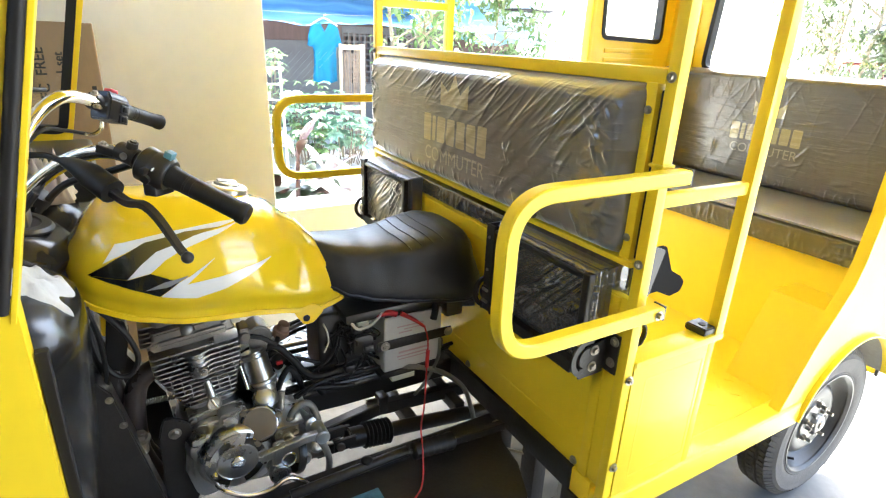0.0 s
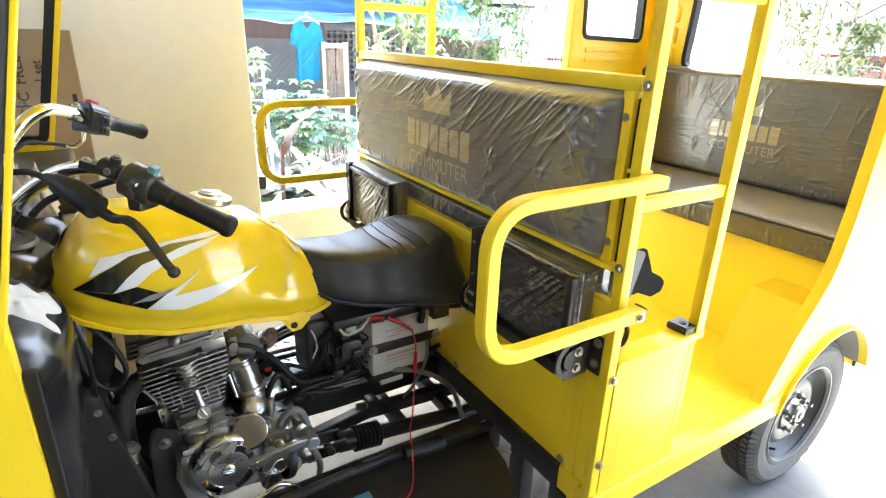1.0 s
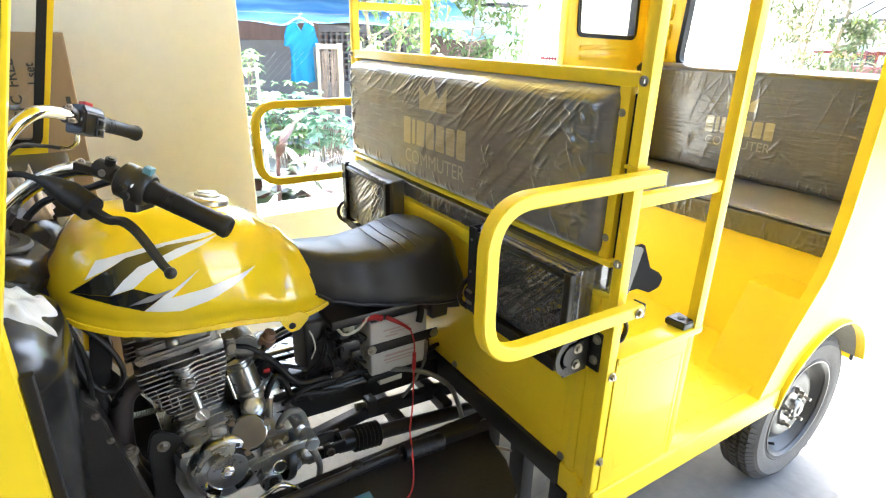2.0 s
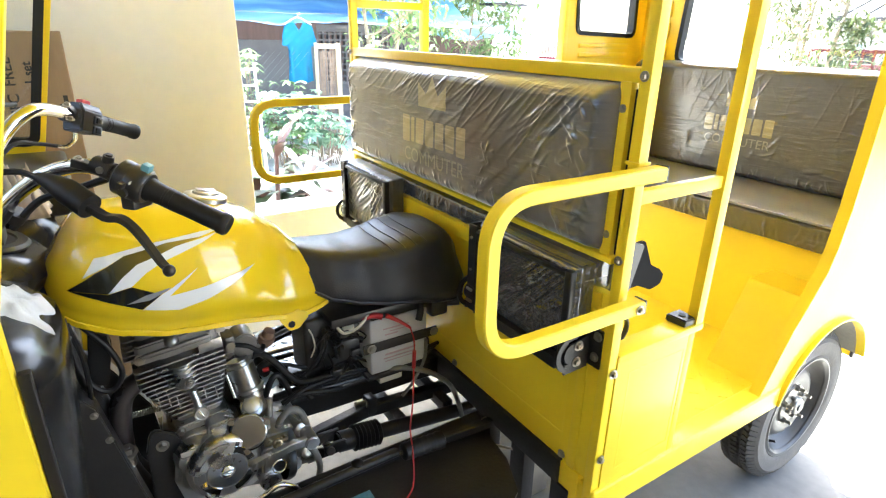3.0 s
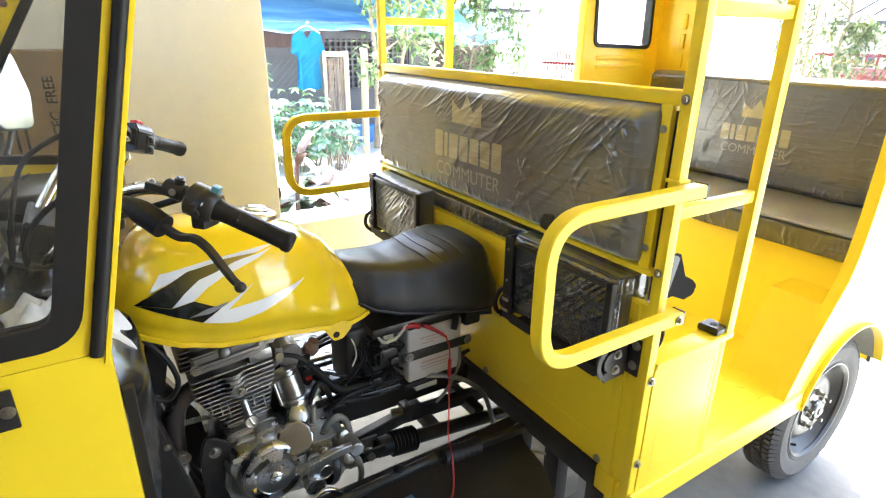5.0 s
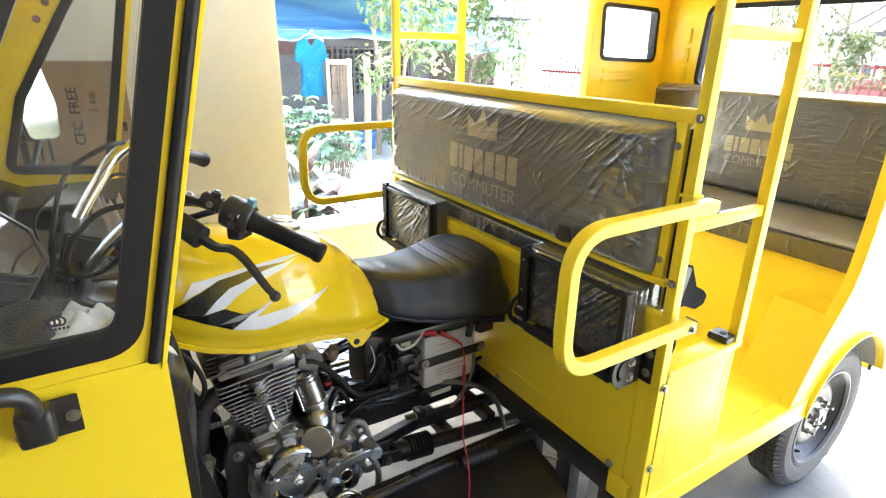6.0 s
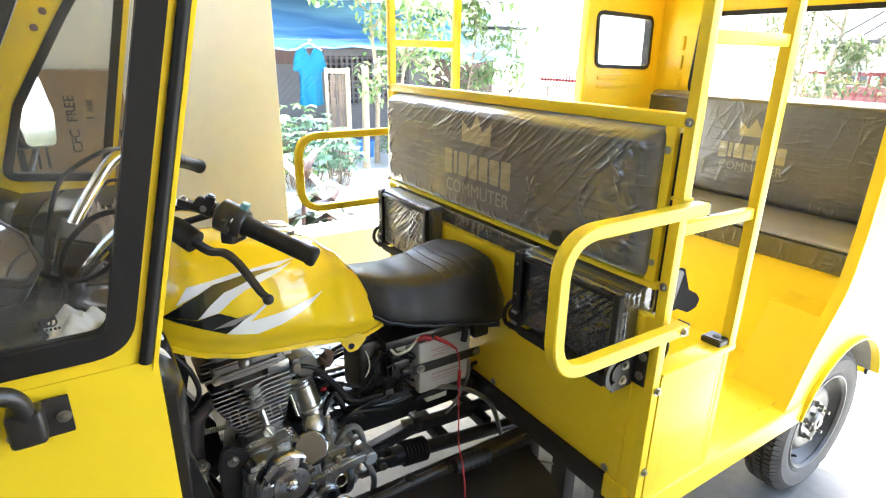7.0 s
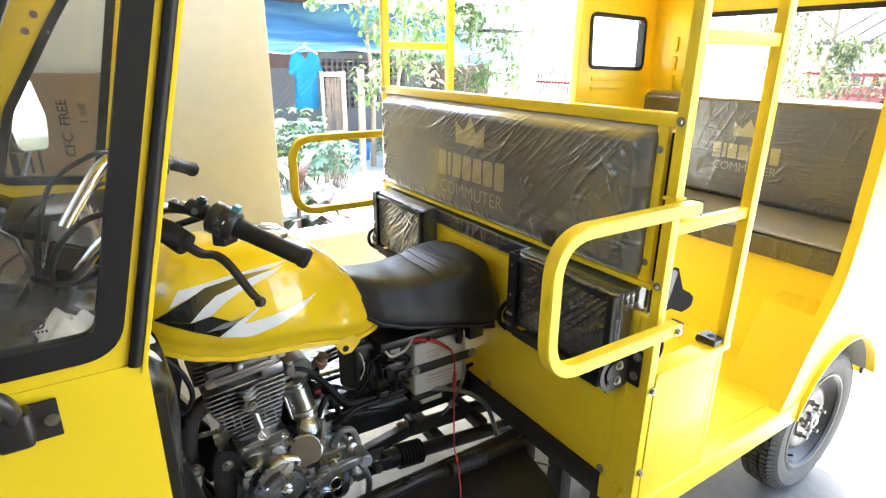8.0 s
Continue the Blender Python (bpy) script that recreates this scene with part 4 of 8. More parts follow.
def rear_wheel(x, s):
    """A tyre with tread blocks, a dished steel rim and a hub with nuts. s: +1 when its outside looks to +x."""
    cy, cz, w = 1.10, 0.292, 0.135
    ax = Vector((s, 0, 0))
    p0 = Vector((x, cy, cz)) - ax * (w / 2)
    half = [(0.180, 0.022), (0.188, 0.010), (0.196, 0.006), (0.200, 0.0085), (0.206, 0.005), (0.228, 0.0), (0.248, 0.003), (0.252, 0.0015), (0.256, 0.005), (0.268, 0.011), (0.275, 0.018), (0.281, 0.030)]
    prof = half + [(0.280, 0.045), (0.2775, 0.047), (0.2775, 0.052), (0.281, 0.054), (0.282, w / 2), (0.281, w - 0.054), (0.2775, w - 0.052), (0.2775, w - 0.047), (0.280, w - 0.045)] + [(r_, w - h_) for r_, h_ in half[::-1]]
    wh = part("rear_wheel", lathe(prof, p0, ax, 72), TYRE_RUBBER, trike, "worn-looking grey rubber tyre on a steel rim")
    bt = bmesh.new()
    n = 84
    for i in range(n):
        a = 2 * math.pi * i / n
        for h, l, out, tilt, off, yaw in ((0.017, 0.026, 0.2735, -52, 0.0, 12), (w - 0.017, 0.026, 0.2735, 52, 0.0, -12), (0.036, 0.017, 0.2835, -14, 0.02, 24), (w - 0.036, 0.017, 0.2835, 14, 0.02, -24), (0.061, 0.014, 0.2855, 0, 0.03, -24), (w - 0.061, 0.014, 0.2855, 0, 0.03, 24)):
            m = Matrix.Translation(p0 + ax * h) @ Matrix.Rotation(a + off, 4, "X") @ Matrix.Translation((0, 0, out)) @ Matrix.Rotation(radians(tilt * s), 4, "Y") @ Matrix.Rotation(radians(yaw * s), 4, "Z")
            box(-l / 2, l / 2, -0.0072, 0.0072, -0.006, 0.0042, bm=bt, m=m)
    part("tread", bt, TYRE_RUBBER, wh, smooth=0)["kind"] = "stuff"
    o = p0 + ax * (w - 0.012)
    rim = [(0.176, -0.004), (0.184, 0.006), (0.190, 0.006), (0.1905, 0.001), (0.182, -0.004), (0.176, -0.012), (0.172, -0.024), (0.165, -0.032), (0.160, -0.044), (0.150, -0.050), (0.140, -0.045), (0.131, -0.031), (0.119, -0.022), (0.104, -0.019), (0.090, -0.021), (0.080, -0.026), (0.0, -0.026)]
    rm = part("rim", lathe(rim, o, ax, 56), RIM, wh, "dished grey steel rim")
    for i in range(8):
        a = 2 * math.pi * i / 8 + 0.2
        c = o + ax * -0.034 + Vector((0, math.cos(a), math.sin(a))) * 0.119
        part("rim_slot", lathe([(0.0, 0.0), (0.009, -0.001), (0.0105, -0.006)], c, ax * 0.8 + Vector((0, math.cos(a), math.sin(a))) * 0.6, 14), INK, rm)
    hub = o - ax * 0.026
    hb = part("hub", lathe([(0.074, 0), (0.072, 0.006), (0.048, 0.009), (0.034, 0.012), (0.031, 0.026), (0.027, 0.030), (0.016, 0.031), (0.014, 0.036), (0.0, 0.037)], hub, ax, 32), ALU_DARK, wh)
    for i in range(5):
        a = 2 * math.pi * i / 5 + 0.3
        p = hub + Vector((0, math.cos(a), math.sin(a))) * 0.066
        part("wheel_nut", bolt(p, ax, 0.012, 0.016), STEEL, wh)
        part("wheel_stud", cyl(p, p + ax * 0.034, 0.0062, seg=10), STEEL, wh)
        q = hub + Vector((0, math.cos(a + 0.6), math.sin(a + 0.6))) * 0.043
        part("hub_bolt", bolt(q, ax, 0.008, 0.022), ALU_DARK, wh)
    va = 4.0
    vp = o - ax * 0.03 + Vector((0, math.cos(va), math.sin(va))) * 0.160
    part("valve_stem", cyl(vp, vp + ax * 0.028 - Vector((0, math.cos(va), math.sin(va))) * 0.014, 0.0045, seg=8), RUBBER, rm)


rear_wheel(0.520, 1)
rear_wheel(mirror(0.520), -1)
part("rear_axle", cyl((mirror(0.46), 1.10, 0.292), (0.46, 1.10, 0.292), 0.03), BLACK_PAINT, trike)
bump = part("tail_bar", box(mirror(0.548), 0.548, 1.505, 1.535, 0.352, 0.392, 0.004), YELLOW, trike, "yellow tail bar with black end caps")
for xa in (0.548, mirror(0.548) - 0.012):
    part("end_cap", box(xa, xa + 0.012, 1.502, 1.538, 0.349, 0.395, 0.003), BLACK_PLASTIC, bump)


# ---- fuel tank, saddle ----
# y, half width, lowest z, highest z, height of the widest line (0..1)
TANK_ROWS = [(-0.952, 0.070, 0.979, 1.046, 0.5), (-0.937, 0.100, 0.960, 1.072, 0.5), (-0.905, 0.124, 0.942, 1.120, 0.48), (-0.878, 0.135, 0.929, 1.148, 0.47), (-0.84, 0.146, 0.914, 1.160, 0.46),
             (-0.76, 0.160, 0.897, 1.160, 0.44), (-0.68, 0.162, 0.890, 1.152, 0.42), (-0.62, 0.152, 0.882, 1.136, 0.38), (-0.56, 0.136, 0.868, 1.108, 0.33),
             (-0.50, 0.118, 0.850, 1.062, 0.28), (-0.45, 0.104, 0.844, 1.008, 0.28), (-0.42, 0.095, 0.850, 0.955, 0.3), (-0.395, 0.086, 0.858, 0.905, 0.4)]


def tank_side(y, z, grow=0.0):
    """Half width of the tank's skin at (y, z)."""
    w, zb, zt, k = interp(TANK_ROWS, y)
    zm = zb + (zt - zb) * k
    if z >= zm:
        t = min(1.0, (z - zm) / (zt - zm))
        f = (1 - t ** 2.3) ** (1 / 2.0)
    else:
        t = min(1.0, (zm - z) / (zm - zb))
        f = 1 - 0.22 * t ** 2.2
    # knee hollow towards the rear
    hollow = 0.016 * math.exp(-((y + 0.52) / 0.07) ** 2 - ((z - 0.975) / 0.05) ** 2) + 0.006 * math.exp(-((z - (zb + 0.03)) / 0.012) ** 2)
    return max(0.0, w * f - hollow + grow)


def fuel_tank():
    secs = []
    ny, nz = 44, 22
    for i in range(ny + 1):
        y = TANK_ROWS[0][0] + (TANK_ROWS[-1][0] - TANK_ROWS[0][0]) * i / ny
        w, zb, zt, k = interp(TANK_ROWS, y)
        right = []
        for j in range(nz + 1):
            t = 1 - math.cos(math.pi / 2 * j / nz)
            z = zt - (zt - zb) * (1 - math.cos(math.pi * j / nz)) / 2 if j else zt
            right.append((tank_side(y, min(z, zt - 1e-5)), z))
        right[0] = (0.0, zt)
        ring = [(C + a, y, z) for a, z in right] + [(C - a, y, z) for a, z in right[:0:-1]]
        secs.append(ring)
    bm = loft(secs)
    bmesh.ops.remove_doubles(bm, verts=bm.verts, dist=0.0004)
    tank = part("fuel_tank", bm, TANK_YELLOW, trike, "glossy yellow teardrop fuel tank with white and black stripes", smooth=60)
    # lower flange with a pierced tab
    for s in (1, -1):
        path = []
        for i in range(30):
            y = -0.93 + 0.532 * i / 29
            w, zb, zt, k = interp(TANK_ROWS, y)
            path.append((C + s * (tank_side(y, zb + 0.004) + 0.001), y, zb + 0.002))
        part("seam_flange", sweep(path, 0, square=(0.010, 0.012)), TANK_YELLOW, tank)
        xs = C + s * (tank_side(-0.505, 0.865) - 0.002)
        tab = rounded([(-0.532, 0.856), (-0.505, 0.816), (-0.482, 0.818), (-0.452, 0.848), (-0.48, 0.868)], 0.012, 4)
        tb = part("mounting_tab", prism(tab, "x", xs - 0.002, xs + 0.002), TANK_YELLOW, tank)
        part("tab_hole", cyl((xs - 0.003, -0.499, 0.833), (xs + 0.0032, -0.499, 0.833), 0.0085, seg=16), RUBBER, tb)
    # filler cap
    base = Vector((C - 0.005, -0.635, 1.1365))
    ax = Vector((0, 0.19, 1)).normalized()
    cap = part("filler_cap", lathe([(0.0, -0.012), (0.046, -0.012), (0.046, 0.006), (0.043, 0.009), (0.030, 0.0115), (0.029, 0.0115), (0.0285, 0.009), (0.026, 0.009), (0.0255, 0.015), (0.023, 0.017), (0.0, 0.018)], base, ax, 36), STEEL_CAP, tank, "satin metal filler cap")
    part("cap_flap", box(-0.012, 0.012, -0.020, 0.020, 0.0, 0.003, 0.0015, m=Matrix.Translation(base + ax * 0.0175) @ ax.to_track_quat("Z", "Y").to_matrix().to_4x4()), STEEL_CAP, cap)

    def decal(name, poly, mat, lift, label=""):
        for s in (1, -1):
            b = bmesh.new()
            f = b.faces.new([b.verts.new((0, u, v)) for u, v in poly])
            b.normal_update()
            bmesh.ops.triangulate(b, faces=[f], ngon_method="EAR_CLIP")
            for _ in range(4):
                bmesh.ops.subdivide_edges(b, edges=b.edges[:], cuts=1, use_grid_fill=True)
            for v in b.verts:
                v.co.x = C + s * tank_side(v.co.y, v.co.z, lift)
            part(name, b, mat, tank, label, smooth=60)

    decal("white_stripe", [(-0.886, 1.05), (-0.861, 1.085), (-0.767, 1.099), (-0.672, 1.104), (-0.628, 1.100), (-0.699, 1.094), (-0.74, 1.095), (-0.813, 1.083)], WHITE_DECAL, 0.0012, "white tank stripe")
    decal("fading_stripe", [(-0.914, 1.028), (-0.864, 1.058), (-0.813, 1.084), (-0.74, 1.096), (-0.668, 1.096), (-0.724, 1.087), (-0.795, 1.066), (-0.823, 1.044), (-0.851, 1.015)], FADE_DECAL, 0.0020, "black tank stripe fading into olive")
    decal("white_stripe", [(-0.851, 1.015), (-0.823, 1.045), (-0.795, 1.067), (-0.724, 1.088), (-0.636, 1.096), (-0.69, 1.081), (-0.752, 1.064), (-0.782, 1.048), (-0.81, 1.024)], WHITE_DECAL, 0.0012)
    decal("black_stripe", [(-0.914, 1.028), (-0.851, 1.0145), (-0.81, 1.024), (-0.763, 1.001), (-0.8, 0.972), (-0.859, 1.0)], BLACK_DECAL, 0.0026, "black tank stripe")
    decal("white_flash", [(-0.799, 0.971), (-0.763, 1.0), (-0.742, 1.01), (-0.691, 1.042), (-0.749, 0.993), (-0.692, 0.999), (-0.64, 1.007), (-0.573, 1.015), (-0.629, 0.988), (-0.683, 0.97), (-0.735, 0.958)], WHITE_DECAL, 0.0014)
    decal("grey_flash", [(-0.824, 0.988), (-0.789, 1.004), (-0.745, 1.013), (-0.752, 1.007), (-0.785, 0.992)], GREY_DECAL, 0.0034)


fuel_tank()

# y, half width at the foot, half width of the top, lowest z, highest z
SEAT_ROWS = [(-0.455, 0.060, 0.045, 0.940, 1.004), (-0.435, 0.098, 0.066, 0.890, 1.001), (-0.39, 0.118, 0.085, 0.866, 0.992), (-0.32, 0.132, 0.100, 0.846, 0.984), (-0.24, 0.146, 0.116, 0.832, 0.986),
             (-0.17, 0.152, 0.124, 0.822, 0.999), (-0.11, 0.152, 0.124, 0.808, 1.008), (-0.06, 0.146, 0.112, 0.800, 0.998), (-0.025, 0.132, 0.085, 0.800, 0.965), (-0.006, 0.110, 0.05, 0.805, 0.90)]


def saddle():
    secs = []
    for i in range(41):
        y = SEAT_ROWS[0][0] + (SEAT_ROWS[-1][0] - SEAT_ROWS[0][0]) * i / 40
        wb, wt, zb, zt = interp(SEAT_ROWS, y)
        ring = []
        prof = [(0.0, zt), (wt * 0.35, zt - 0.001), (wt * 0.7, zt - 0.005), (wt * 0.92, zt - 0.013), (wt * 1.06, zt - 0.028), (wt * 1.13, zt - 0.046),
                (wb * 0.98, zb + (zt - zb) * 0.45), (wb * 1.0, zb + (zt - zb) * 0.2), (wb * 0.985, zb + 0.008), (wb * 0.93, zb), (0.0, zb)]
        ring = [(C + a, y, z) for a, z in prof] + [(C - a, y, z) for a, z in prof[-2:0:-1]]
        secs.append(ring)
    st = part("saddle", loft(secs), SADDLE, trike, "black vinyl saddle with cross stitching", smooth=70)
    for y in (-0.235, -0.205, -0.175, -0.145):
        path = []
        for i in range(25):
            a = -1 + 2 * i / 24
            yy = y + 0.016 * a * a - 0.01
            wb, wt, zb, zt = interp(SEAT_ROWS, yy)
            path.append((C + a * wt * 1.0, yy, zt - 0.0185 * abs(a) ** 4 + 0.0008))
        part("stitch_ridge", sweep(path, 0.0017, 8), SADDLE, st)
    pth = []
    for i in range(40):
        y = -0.435 + 0.41 * i / 39
        wb, wt, zb, zt = interp(SEAT_ROWS, y)
        pth.append((C + wb * 0.99, y, zb + 0.010))
    part("welt", sweep(pth, 0.003, 6), SADDLE, st)
    part("seat_pan", box(C - 0.10, C + 0.10, -0.40, -0.03, 0.785, 0.812, 0.008), BLACK_PLASTIC, trike)


saddle()


# ---- engine ----
EO = Vector((C, -0.715, 0.577))
EM = Matrix(((1, 0, 0, EO.x), (0, 0.9945, -0.105, EO.y), (0, 0.105, 0.9945, EO.z), (0, 0, 0, 1)))   # x, along, up the cylinder


def epart(name, bm, mat, parent, label="", smooth=40):
    bm.transform(EM)
    return part(name, bm, mat, parent, label, smooth)


def rbox(x0, x1, y0, y1, z0, z1, r, n=4, bevel=0.0):
    return prism(rounded([(x0, y0), (x1, y0), (x1, y1), (x0, y1)], r, n), "z", z0, z1, bevel)


def fin(w, e0, e1, h, thick, bulge):
    """A cooling fin with rounded corners; bulge swells its outer edge round the chain boss."""
    edge = [(-w, e0), (w, e0)]
    if bulge:
        edge += [(w, -0.034), (w + 0.004, -0.027), (w + 0.009, -0.016), (w + 0.009, 0.000), (w + 0.004, 0.011), (w, 0.018)]
    edge += [(w, e1), (-w, e1)]
    return prism(rounded(edge, 0.007 if bulge else 0.012, 3), "z", h, h + thick)


def engine():
    eng = epart("engine", rbox(-0.060, 0.056, -0.052, 0.052, 0.0, 0.245, 0.02), ALU_DARK, trike, "air-cooled single-cylinder engine with bright fins")
    n = 13
    for i in range(n):
        t = i / (n - 1)
        grow = min(1.0, t * 1.35)
        e0, e1 = -0.060 - 0.040 * grow, 0.057 + 0.029 * grow
        w = 0.066 + 0.016 * grow
        epart("cylinder_fin", fin(w, e0, e1, 0.072 + 0.0128 * i, 0.0036, 0.155 < 0.072 + 0.0128 * i < 0.218), ALU, eng, "thin bright cooling fin" if i == 0 else "")
    # short ties between the fins
    for y, z0, z1 in ((0.040, 0.150, 0.222), (0.064, 0.138, 0.222), (-0.052, 0.112, 0.165), (-0.072, 0.125, 0.178), (-0.036, 0.098, 0.14), (0.022, 0.098, 0.135), (0.046, 0.085, 0.13)):
        epart("fin_tie", box(0.060, 0.072, y - 0.0013, y + 0.0013, z0, z1), ALU, eng)
    # chain boss, its bolt, the stud tube and the slotted cap below it
    epart("chain_boss", cyl((0.068, -0.008, 0.150), (0.068, -0.008, 0.214), 0.021, seg=28, bevel=0.004), ALU, eng)
    epart("bolt_seat", lathe([(0.0, 0.0), (0.0115, 0.0), (0.0115, 0.012), (0.009, 0.015), (0.0, 0.015)], (0.080, -0.003, 0.1705), (1, 0, 0.1), 22), ALU, eng)
    epart("bolt", bolt((0.095, -0.003, 0.172), (1, 0, 0.1), 0.006, 0.006), STEEL, eng)
    epart("stud_tube", cyl((0.082, -0.002, 0.140), (0.098, 0.001, 0.096), 0.0088, seg=18, bevel=0.002), ALU, eng)
    cap = epart("slotted_cap", lathe([(0.0, -0.012), (0.0145, -0.012), (0.015, 0.0), (0.0162, 0.002), (0.0165, 0.008), (0.0148, 0.0105), (0.0125, 0.0105), (0.0118, 0.007), (0.0, 0.007)], (0.100, 0.001, 0.088), (1, 0, 0.2), 30), ALU, eng)
    epart("cap_slot", box(-0.0015, 0.0022, -0.002, 0.002, -0.0115, 0.0115, 0.001, m=Matrix.Translation((0.108, 0.001, 0.0895)) @ Matrix.Rotation(radians(-11), 4, "Y") @ Matrix.Rotation(radians(20), 4, "X")), CHROME, cap)
    # head: block, cover, side fins, a recessed tray with a dome, bolts
    epart("cylinder_head", rbox(-0.085, 0.080, -0.086, 0.084, 0.243, 0.288, 0.012, 3, 0.004), ALU_DARK, eng, "dark painted cylinder head")
    epart("head_cover", rbox(-0.066, 0.060, -0.080, 0.080, 0.286, 0.325, 0.018, 4, 0.006), ALU_DARK, eng)
    for k in range(5):
        epart("head_fin", rbox(-0.088, 0.052, -0.112 + 0.002 * k, -0.060, 0.246 + 0.0115 * k, 0.2495 + 0.0115 * k, 0.01), ALU_DARK, eng)
    tray = epart("head_tray", rbox(0.030, 0.088, -0.080, 0.066, 0.250, 0.262, 0.010, 4, 0.002), ALU_DARK, eng)
    epart("tray_rim", box(0.080, 0.090, -0.078, 0.064, 0.262, 0.270, 0.003), ALU_DARK, tray)
    epart("tray_rim", box(0.036, 0.086, 0.058, 0.068, 0.262, 0.276, 0.003), ALU_DARK, tray)
    epart("head_dome", lathe([(0.0, 0.017), (0.008, 0.016), (0.014, 0.010), (0.017, 0.0), (0.017, -0.01)], (0.074, -0.012, 0.276), (1, 0, 0.7), 24), ALU_DARK, eng)
    epart("head_plate", box(0.076, 0.084, 0.034, 0.086, 0.225, 0.252, 0.003), ALU, eng)
    for y, z in ((-0.080, 0.262), (0.074, 0.292), (0.030, 0.300)):
        epart("bolt", bolt((0.086, y, z), (1, 0, 0.3), 0.0075, 0.009), STEEL, eng)
    # cylinder foot
    epart("cylinder_foot", rbox(-0.075, 0.080, -0.060, 0.062, 0.036, 0.056, 0.012, 4, 0.004), ALU, eng)
    epart("foot_gasket", rbox(-0.074, 0.079, -0.059, 0.061, 0.032, 0.036, 0.012, 4), RUBBER, eng)
    for y in (-0.050, 0.052, 0.012):
        epart("bolt", bolt((0.080, y, 0.046), (1, 0, 0), 0.007, 0.008), STEEL, eng)
    # crankcase: main casting, seam, upper shoulder
    cs = part("crankcase", prism(rounded([(-0.802, 0.50), (-0.790, 0.575), (-0.762, 0.612), (-0.640, 0.612), (-0.600, 0.596), (-0.575, 0.540), (-0.585, 0.43), (-0.780, 0.40)], 0.03, 5), "x", C - 0.12, 0.082, 0.006), ALU, eng, "cast aluminium crankcase")
    part("case_seam", prism(rounded([(-0.806, 0.50), (-0.794, 0.578), (-0.764, 0.616), (-0.638, 0.616), (-0.597, 0.600), (-0.571, 0.540), (-0.581, 0.427), (-0.782, 0.396)], 0.03, 5), "x", 0.018, 0.026, 0.002), ALU, cs)
    part("cover_flange", prism(rounded([(-0.790, 0.49), (-0.775, 0.567), (-0.735, 0.598), (-0.655, 0.602), (-0.610, 0.575), (-0.598, 0.50), (-0.62, 0.42), (-0.765, 0.42)], 0.028, 5), "x", 0.082, 0.094, 0.003), ALU, cs)
    part("shoulder", prism(rounded([(-0.722, 0.575), (-0.716, 0.632), (-0.660, 0.636), (-0.630, 0.600), (-0.648, 0.570)], 0.012, 4), "x", 0.02, 0.098, 0.006), ALU, cs)
    for y, z in ((-0.778, 0.545), (-0.748, 0.590), (-0.690, 0.604), (-0.628, 0.588), (-0.606, 0.53), (-0.612, 0.455)):
        part("bolt", bolt((0.094, y, z), (1, 0, 0), 0.0058, 0.008), STEEL, cs)
    part("gearbox_case", prism(rounded([(-0.66, 0.40), (-0.50, 0.38), (-0.475, 0.47), (-0.50, 0.565), (-0.58, 0.585), (-0.66, 0.58)], 0.03, 4), "x", C - 0.12, C + 0.085, 0.006), ALU_DARK, eng)
    part("sump", prism(rounded([(-0.79, 0.41), (-0.55, 0.375), (-0.53, 0.43), (-0.60, 0.50), (-0.78, 0.50)], 0.03, 4), "x", C - 0.10, C + 0.085, 0.006), ALU_DARK, eng)
    # Made-up black block that darkens the gap behind the starter motor.
    part("dark_filler_block", prism(rounded([(-0.68, 0.54), (-0.675, 0.70), (-0.60, 0.705), (-0.565, 0.66), (-0.555, 0.54)], 0.02, 4), "x", C - 0.11, 0.008, 0.005), BLACK_PAINT, eng)
    # round cover over the clutch: stepped rim, slotted ring, turned centre
    cy, cz = -0.694, 0.527
    cov = lathe([(0.079, -0.012), (0.0805, 0.004), (0.080, 0.016), (0.0765, 0.026), (0.0705, 0.0325), (0.0685, 0.033), (0.0675, 0.0305), (0.0665, 0.034), (0.0455, 0.0385), (0.0445, 0.036), (0.0435, 0.0365), (0.042, 0.0405), (0.024, 0.0435), (0.0, 0.044)], (0.098, cy, cz), (1, 0, 0), 64)
    cov.transform(Matrix.Translation((0, cy, cz)) @ Matrix.Diagonal((1, 1.06, 1.06, 1)) @ Matrix.Translation((0, -cy, -cz)))
    cl = part("clutch_cover", cov, ALU, eng, "round cast side cover with a polished centre")
    part("cover_centre", lathe([(0.0, 0.006), (0.012, 0.005), (0.0165, 0.002), (0.018, 0.0), (0.018, -0.006)], (0.142, cy, cz), (1, 0, 0), 28), CHROME, cl)
    part("centre_mark", prism(rounded([(cy - 0.0115, cz), (cy - 0.002, cz + 0.005), (cy + 0.0115, cz), (cy + 0.002, cz - 0.005)], 0.001, 2), "x", 0.146, 0.1495), CHROME, cl)
    # Slots: chrome paints the bright recesses, black their dark ends.
    for i in range(4):
        a0 = radians(12 + 90 * i)
        pts = [(cy + 0.056 * math.cos(a0 + radians(56) * k / 8), cz + 0.056 * math.sin(a0 + radians(56) * k / 8)) for k in range(9)]
        part("cover_slot", sweep([(0.1335, u, v) for u, v in pts], 0, square=(0.017, 0.008), up=(1, 0, 0)), CHROME, cl)
        part("slot_shade", sweep([(0.1325, cy + (u - cy) * 1.17, cz + (v - cz) * 1.17) for u, v in pts[-2:]], 0, square=(0.014, 0.007), up=(1, 0, 0)), INK, cl)
    for i in range(5):
        a = radians(150 - 30 * i)
        part("raised_mark", box(-0.0008, 0.0012, -0.0032, 0.0032, -0.0024, 0.0024, m=Matrix.Translation((0.1395, cy + 0.033 * math.cos(a), cz + 0.033 * math.sin(a)))), ALU_DARK, cl)
